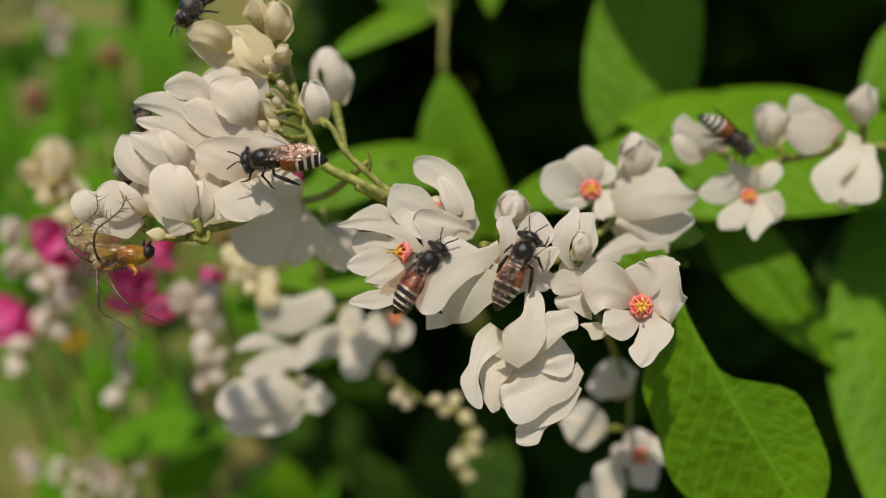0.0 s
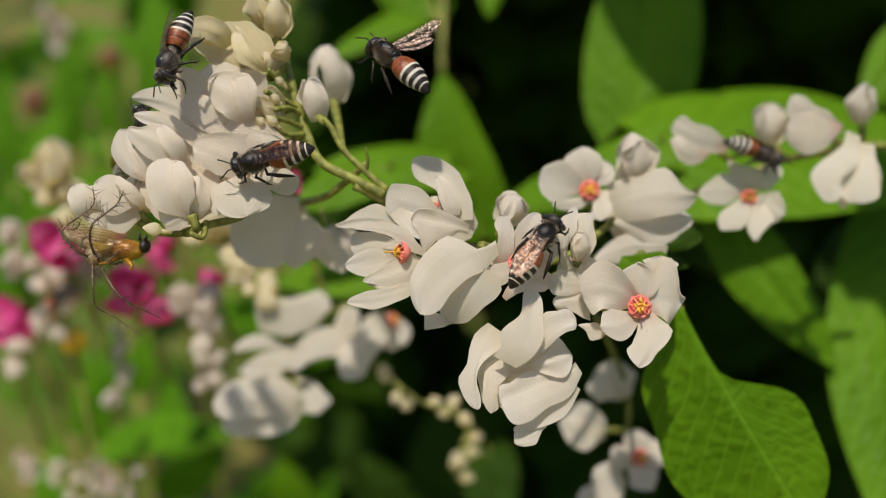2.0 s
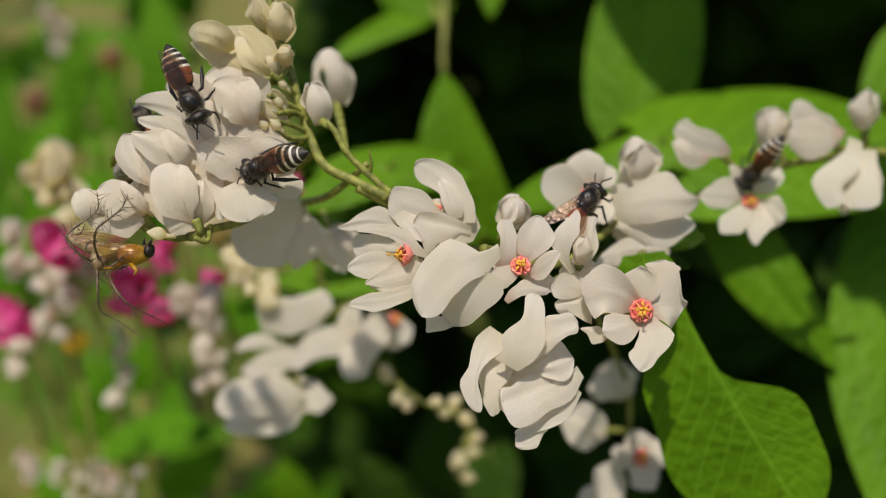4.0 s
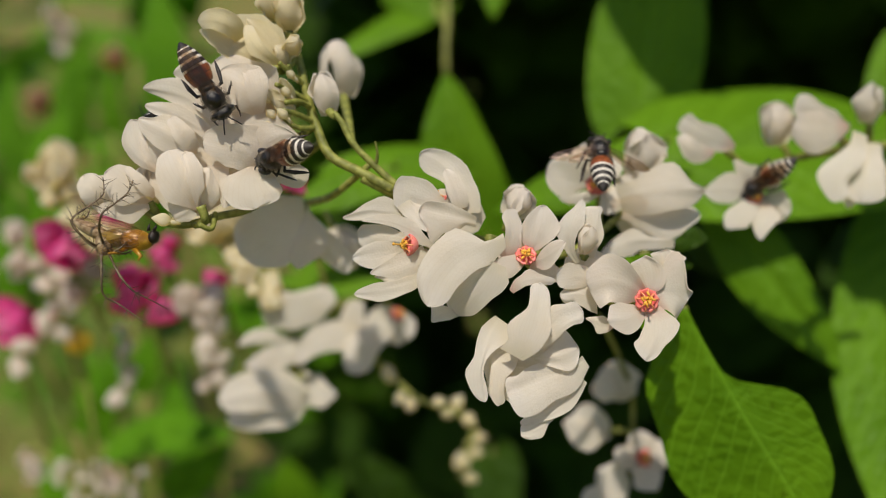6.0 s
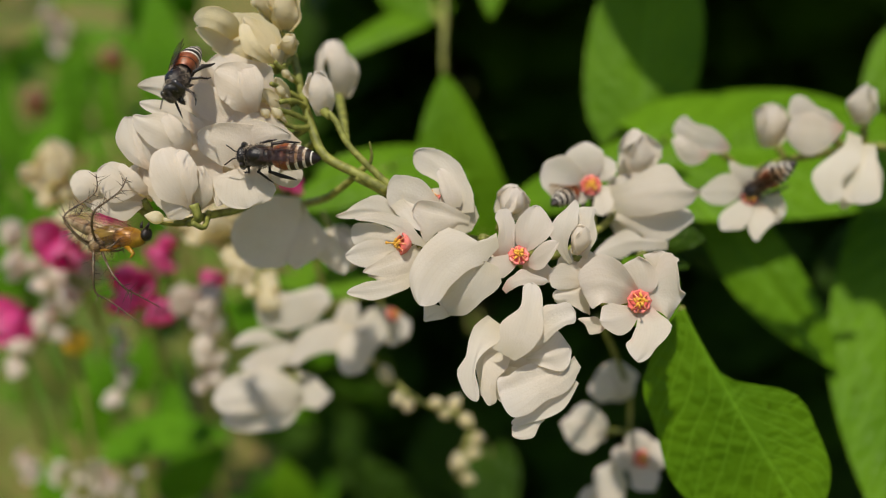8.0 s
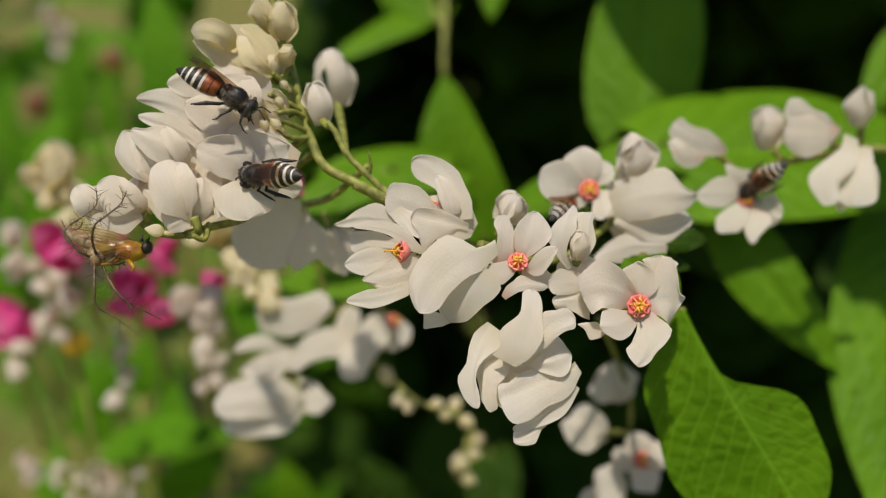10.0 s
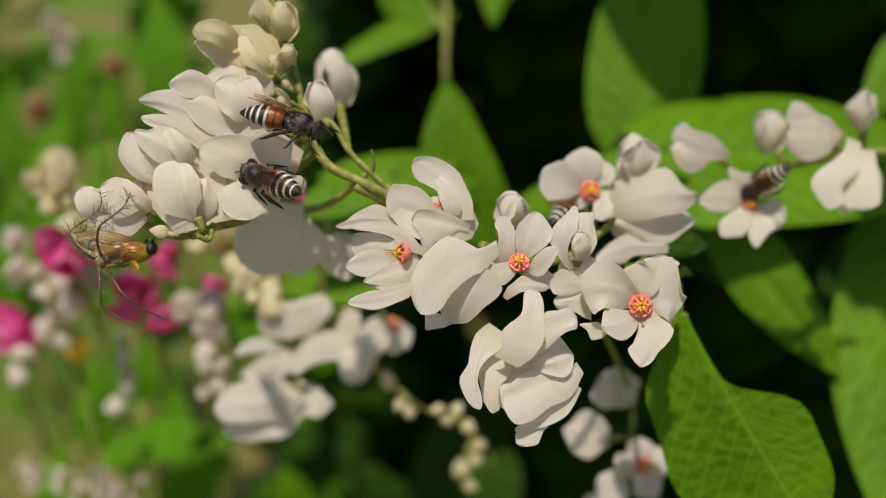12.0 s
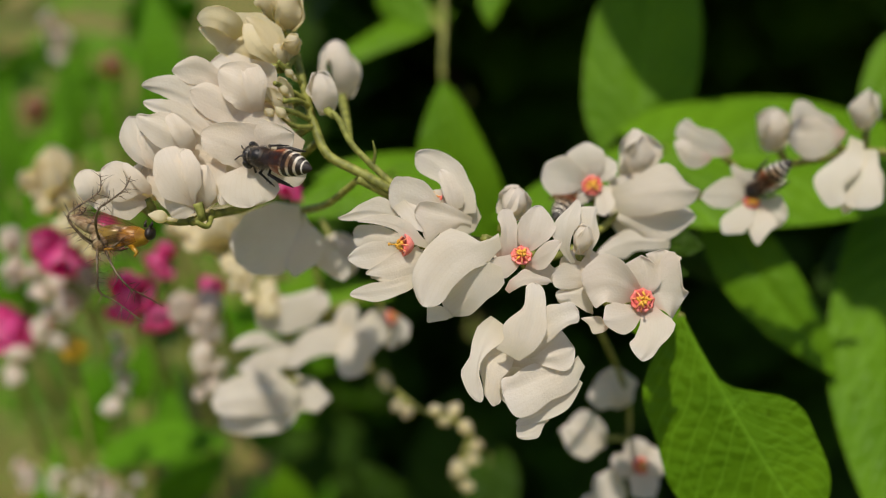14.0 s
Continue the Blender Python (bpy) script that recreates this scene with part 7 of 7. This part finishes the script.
    walk(bee_rising, bee_rows([
    (0, (0.44, 83.5, 0.5), (-4.92, 83.5, -6.72), (-0.35, -1, 0.1)),
    (0.1, (1.16, 83.5, 1.39), (-4.28, 83.5, -5.78), (-0.35, -1, 0.1)),
    (0.3, (1.35, 83.5, 3.16), (-3.88, 83.5, -4.16), (-0.35, -1, 0.1)),
    (0.5, (3.16, 83.5, 5.42), (-2.54, 83.5, -1.54), (-0.35, -1, 0.1)),
    (0.7, (5.08, 83.5, 7.79), (-0.6, 83.5, 0.8), (-0.35, -1, 0.1)),
    (0.9, (7.05, 84.55, 12.18), (3.39, 82.45, 4.23), (-0.35, -1, 0.1)),
    (1, (7.92, 86.68, 13.43), (7.37, 80.32, 7.08), (0, -1, 0.3)),
    (1.1, (8.07, 86.89, 13.56), (9.28, 80.11, 7.76), (0, -1, 0.3)),
    (1.2, (8.34, 86.83, 13.66), (10.69, 80.17, 8.08), (0, -1, 0.3)),
    (1.3, (8.44, 86.99, 14), (11, 80.01, 8.93), (0, -1, 0.3)),
    (1.4, (7.23, 86.93, 14.82), (10.62, 80.07, 10.09), (0, -1, 0.3)),
    (1.5, (4.31, 86.31, 15.47), (9.9, 80.69, 11.2), (0.3, -0.8, 0.8)),
    (1.6, (1.3, 85.96, 16.03), (7.34, 81.04, 11.5), (0.3, -0.8, 0.8)),
    (1.8, (-3.26, 85.33, 18.26), (3.59, 81.67, 13.72), (0.3, -0.8, 0.8)),
    (2, (-7.01, 85.22, 20.71), (-0.62, 81.78, 15.39), (0.3, -0.8, 0.8)),
    (2.2, (-11.87, 85.33, 22.46), (-4.22, 81.67, 19.43), (0.2, -0.5, 1)),
    (2.5, (-16.62, 84.25, 23.64), (-8.45, 82.75, 20.19), (0.1, -0.4, 1)),
    (2.8, (-19.44, 83.5, 24.62), (-10.95, 83.5, 21.64), (0.1, -0.4, 1)),
    (3, (-21.7, 83.5, 24.59), (-12.79, 83.5, 23.34), (0.05, -0.35, 1)),
    (3.2, (-25.11, 83.5, 23.37), (-16.11, 83.5, 23.05), (0.05, -0.35, 1)),
    (3.7, (-33.71, 84, 26.79), (-24.79, 84, 25.6), (0.05, -0.35, 1)),
    (4.3, (-64.61, 90, 33.41), (-55.68, 90, 32.22), (0.05, -0.35, 1)),
    (14, (-65.63, 90, 34.25), (-56.71, 90, 33.06), (0.05, -0.35, 1)),
    ]))
    key_wings(bee_rising, [(0, 0.2, 5), (0.5, 0.25, 10), (0.7, 0.4, 15), (0.8, 1, 30), (0.9, 1, -15), (1.0, 1, 25), (1.1, 1, -20), (1.2, 1, 30), (1.3, 1, -20), (1.4, 1, 30), (1.5, 1, 10), (1.6, 1, -20),
        (1.7, 1, 30), (1.8, 1, 20), (1.9, 1, -20), (2.0, 1, 25), (2.1, 1, -20), (2.2, 1, 30), (2.3, 1, -20), (2.4, 1, 30), (2.5, 1, 20), (2.6, 1, -15), (2.8, 0.8, 35), (3.0, 0.9, 40), (3.2, 0.9, 20), (3.4, 1, -20), (4.3, 1, 30), (14, 1, 30)])
    walk(bee_visiting, bee_rows([
    (0, (38.63, 105.02, 11.56), (31.47, 102.98, 16.61), (0.3, -0.35, 1)),
    (0.5, (39.09, 104.95, 13.68), (30.53, 103.05, 15.73), (0.3, -0.35, 1)),
    (1, (40.74, 104.94, 15.08), (31.95, 103.06, 14.54), (0.05, -0.3, 1)),
    (1.5, (42.36, 105.08, 13.32), (33.68, 102.92, 14.36), (0.05, -0.3, 1)),
    (2, (42.4, 105.38, 10.77), (34.34, 102.62, 13.67), (0.05, -0.3, 1)),
    (2.5, (42.1, 107.36, 8.45), (39.17, 100.64, 13.68), (0.6, -0.8, 0.6)),
    (3, (40.9, 107.54, 8.06), (41.46, 100.46, 13.59), (0, -1, 0.4)),
    (3.2, (39.2, 106.95, 7.75), (41.28, 101.05, 14.22), (0, -1, 0.4)),
    (5.3, (37.01, 107.94, 6.16), (40.96, 102.06, 11.72), (0, -1, 0.2)),
    (5.5, (37.6, 108, 6), (41.11, 102, 11.71), (0, -1, 0.2)),
    (6, (37.34, 107.96, 6.32), (42.39, 102.04, 10.86), (0, -1, 0.2)),
    (6.5, (38.21, 108.18, 6.79), (43.08, 101.82, 10.92), (0, -1, 0.2)),
    (7, (38.19, 108.25, 7.34), (42.69, 101.75, 11.62), (0, -1, 0.2)),
    (7.5, (38.01, 108.1, 6.94), (43.08, 101.9, 11.05), (0, -1, 0.2)),
    (8, (37.71, 108.15, 6.23), (42.57, 101.85, 10.43), (0, -1, 0.2)),
    (10.5, (37.34, 108.53, 6.27), (41.14, 101.47, 10.37), (0, -1, 0.2)),
    (11, (37.49, 108.41, 5.95), (41.57, 101.59, 10.18), (0, -1, 0.2)),
    (12, (37.38, 108.6, 6.81), (41.19, 101.4, 10.62), (0, -1, 0.2)),
    (12.5, (37.17, 108.54, 7), (40.68, 101.46, 11.33), (0, -1, 0.2)),
    (13, (37.65, 108.5, 7.46), (41.38, 101.5, 11.71), (0, -1, 0.2)),
    (14, (38.47, 108.57, 7.06), (41.9, 101.43, 11.31), (0, -1, 0.2)),
    ]))
    walk(bee_roaming, bee_rows([
    (0, (-26.89, 87.71, 22.55), (-23.33, 90.29, 30.4), (-0.9, -0.7, 0)),
    (0.5, (-27.76, 86.43, 20.43), (-23.94, 89.57, 27.95), (-0.9, -0.7, 0)),
    (1, (-26.29, 84.87, 17.54), (-25.92, 87.13, 26.25), (-0.9, -0.7, 0)),
    (1.5, (-26.59, 83.9, 16.44), (-26.06, 86.1, 25.15), (-0.9, -0.7, 0)),
    (2, (-27.09, 82.88, 15.75), (-25.33, 85.12, 24.29), (-0.9, -0.7, 0)),
    (2.5, (-28.22, 82.87, 15.75), (-24.33, 85.13, 23.54), (-0.9, -0.7, 0)),
    (3, (-26.45, 82.51, 14.65), (-25.4, 84.49, 23.36), (-0.9, -0.7, 0)),
    (3.2, (-26.1, 82.38, 13.55), (-25.22, 84.62, 22.22), (-0.7, -1, 0)),
    (4.2, (-22.78, 83.63, 12.16), (-27.5, 82.37, 19.71), (-0.1, -1, 0.1)),
    (5.3, (-21.25, 84, 12.4), (-28.11, 82, 17.87), (0.1, -1, 0.2)),
    (5.5, (-21, 83.97, 12.74), (-27.83, 82.03, 18.28), (0.1, -1, 0.2)),
    (6, (-21.24, 83.94, 12.6), (-25.74, 82.06, 20.17), (0, -1, 0.1)),
    (6.5, (-22.28, 83.84, 12.77), (-24.67, 82.16, 21.29), (0, -1, 0.1)),
    (7, (-23.29, 83.88, 13.07), (-24.43, 82.12, 21.82), (0, -1, 0.1)),
    (7.5, (-25.0, 80.8, 14.4), (-25.1, 86.2, 21.9), (-0.75, -0.65, 0.35)),
    (8, (-25.5, 80.2, 14.3), (-25.0, 86.2, 20.9), (-0.8, -0.7, 0.4)),
    (8.2, (-25.2, 80.2, 14.5), (-25.0, 86.2, 20.7), (-0.8, -0.7, 0.4)),
    (9.3, (-19.93, 85.57, 14.62), (-25.37, 80.43, 19.61), (0, -0.8, 0.6)),
    (10.3, (-16.3, 83, 12.88), (-24.1, 83, 17.38), (0.5, -0.6, 1)),
    (10.5, (-14.97, 83, 11.69), (-21.75, 83, 17.61), (0.5, -0.6, 1)),
    (11, (-13.01, 83, 11.38), (-21.16, 83, 15.2), (0.4, -0.5, 1)),
    (11.5, (-11.62, 83, 10.57), (-19.93, 83, 14.03), (0.4, -0.5, 1)),
    (12, (-11.39, 83, 12.04), (-19.97, 83, 14.75), (0.2, -0.4, 1)),
    (12.1, (-10.91, 83, 12.27), (-19.33, 83, 15.45), (0.2, -0.4, 1)),
    (12.2, (-10.26, 83, 12.42), (-18.64, 83, 15.69), (0.2, -0.4, 1)),
    (12.3, (-8.29, 83, 13.91), (-17.17, 83, 15.36), (0, -0.4, 1)),
    (12.4, (-5.32, 83, 14.58), (-14.28, 83, 15.4), (0, -0.4, 1)),
    (12.5, (-2.41, 83, 15.3), (-11.39, 83, 14.74), (0, -0.4, 1)),
    (12.6, (1.31, 83, 16.37), (-7.5, 83, 14.51), (0, -0.4, 1)),
    (12.7, (5.32, 83, 18.78), (-2.47, 83, 14.28), (0, -0.4, 1)),
    (12.8, (7.7, 83, 20.29), (0.05, 83, 15.54), (0, -0.4, 1)),
    (12.9, (10.55, 83, 22.17), (2.71, 83, 17.76), (0, -0.4, 1)),
    (13, (14.45, 83, 25.69), (6.53, 83, 21.43), (0, -0.4, 1)),
    (13.1, (19.41, 83, 28.59), (11.43, 83, 24.43), (0, -0.4, 1)),
    (13.4, (40.53, 83, 42.04), (33.16, 83, 36.88), (0, -0.4, 1)),
    (14, (40.69, 83, 42.72), (33.32, 83, 37.55), (0, -0.4, 1)),
    ]))
    key_wings(bee_roaming, [(0, 0, 0), (11.5, 0, 0), (12.1, 0.1, 10), (12.3, 0.35, 25), (12.4, 0.8, 45), (12.5, 0.95, 55), (12.6, 1, 0), (12.7, 1, 40), (12.8, 1, -20), (12.9, 1, 30), (13.0, 1, -20), (13.1, 1, 30), (14, 1, 30)])
    walk(bee_behind, bee_rows([
    (0, (-34.17, 96.5, 15.23), (-29.23, 91.5, 9.6), (-0.9, 0.3, 0.3)),
    (3.2, (-34.2, 96.32, 15.73), (-29.18, 91.68, 9.87), (-0.9, 0.3, 0.3)),
    (5.3, (-35.14, 96.15, 14.58), (-29.63, 91.85, 8.91), (-0.9, 0.3, 0.3)),
    (5.4, (-39.01, 94.6, 6.81), (-33.69, 91.4, 13.33), (-0.5, -0.7, 0.5)),
    (5.5, (-41.24, 93.8, 6.14), (-34.74, 91.2, 11.8), (-0.5, -0.7, 0.5)),
    (5.6, (-38.88, 96.85, 7.82), (-32.13, 93.15, 12.49), (-0.5, -0.7, 0.5)),
    (5.8, (-34.43, 98.64, 15.56), (-29.02, 95.36, 9.16), (-0.9, 0.3, 0.3)),
    (6.5, (-34.09, 99.45, 14.7), (-29.22, 94.55, 8.94), (-0.9, 0.3, 0.3)),
    (7.4, (-36.85, 96.56, 13.58), (-30.71, 91.44, 9.45), (-0.9, 0.3, 0.3)),
    (7.8, (-36.84, 96.62, 13.37), (-30.64, 91.38, 9.47), (-0.9, 0.3, 0.3)),
    (8.2, (-33.91, 99.57, 13.11), (-28.93, 94.43, 7.67), (-0.9, 0.3, 0.3)),
    (14, (-33.22, 101.98, 12.91), (-28.71, 96.02, 7.9), (-0.9, 0.3, 0.3)),
    ]))
    walk(bee_passing, bee_rows([
    (0, (-43.15, 150, -59.9), (-50.35, 150, -65.3), (0, -0.4, 1)),
    (0.5, (-45.15, 150, -40.68), (-52.64, 150, -45.68), (0, -0.4, 1)),
    (0.9, (-52.04, 148, -22.6), (-59.07, 148, -28.22), (0, -0.4, 1)),
    (1.2, (-58.21, 145, -17.09), (-65.48, 145, -22.38), (0, -0.4, 1)),
    (1.5, (-57.39, 145, -10.15), (-64.19, 145, -16.05), (0, -0.4, 1)),
    (1.8, (-59.4, 145, -5.48), (-66.43, 145, -11.1), (0, -0.4, 1)),
    (2.1, (-65.48, 150, -9.18), (-72.51, 150, -14.8), (0, -0.4, 1)),
    (2.4, (-71.16, 155, -24.94), (-78.53, 155, -30.1), (0, -0.4, 1)),
    (2.7, (-85.22, 155, -31.41), (-93.27, 155, -35.44), (0, -0.4, 1)),
    (4.5, (-81.06, 120, -4.57), (-89.79, 120, -6.76), (0, -0.4, 1)),
    (5, (-50.46, 92, 9.98), (-55.69, 92, 2.66), (-0.8, -0.5, 0.5)),
    (5.3, (-46.2, 92, 8.4), (-49.4, 92, 0.6), (-0.8, -0.5, 0.5)),
    (5.4, (-45.9, 92, 8.1), (-48.8, 92, 0.1), (-0.8, -0.5, 0.5)),
    (5.5, (-46.6, 92, 8), (-48.4, 92, -0.5), (-0.8, -0.5, 0.5)),
    (5.6, (-48.2, 92, 7.9), (-49.3, 92, -0.9), (-0.8, -0.5, 0.5)),
    (5.7, (-50.02, 93, 7.61), (-51.58, 93, -1.26), (-0.8, -0.5, 0.5)),
    (5.9, (-60.04, 93, 4.01), (-64.07, 93, -4.04), (-0.8, -0.5, 0.5)),
    (14, (-63.36, 93, -2.57), (-67.38, 93, -10.62), (-0.8, -0.5, 0.5)),
    ]))
    walk(bee_leaving, bee_rows([
    (0, (-36.67, 101.29, 7.5), (-34.74, 92.71, 9.43), (-0.5, -0.5, 0.8)),
    (4.8, (-36.91, 101.29, 7.64), (-34.98, 92.71, 9.57), (-0.5, -0.5, 0.8)),
    (5.3, (-37.04, 94.55, 7.45), (-43.7, 90.45, 3.01), (-0.2, -0.6, 1)),
    (5.4, (-36.79, 94.63, 7.44), (-42.95, 90.37, 2.46), (-0.2, -0.6, 1)),
    (5.5, (-36.45, 94.7, 7.25), (-42.35, 90.3, 2.08), (-0.2, -0.6, 1)),
    (5.6, (-46.45, 92, 1.38), (-38.2, 92, 4.97), (0.1, -0.6, 1)),
    (5.7, (-48.98, 92, -1.11), (-40.59, 92, 2.14), (0.1, -0.6, 1)),
    (5.9, (-58.88, 92, -4.34), (-50.45, 92, -1.18), (0.1, -0.6, 1)),
    (6.3, (-74.27, 92, -4.1), (-65.54, 92, -1.92), (0.1, -0.6, 1)),
    (14, (-75.14, 92, -3.34), (-66.41, 92, -1.15), (0.1, -0.6, 1)),
    ]))
    key_wings(bee_leaving, [(0, 0, 0), (5.45, 0, 0), (5.55, 1, 30), (5.6, 1, -15), (5.7, 1, 30), (5.8, 1, -15), (6.3, 1, 20), (14, 1, 20)])
    key_wings(bee_passing, [(0, 1, 30), (0.9, 1, -20), (1.2, 1, 30), (1.5, 1, -10), (1.8, 1, 30), (2.4, 1, -20), (5.3, 1, 20), (5.4, 1, -20), (5.5, 1, 30), (5.7, 1, -10), (14, 1, 20)])


motions()
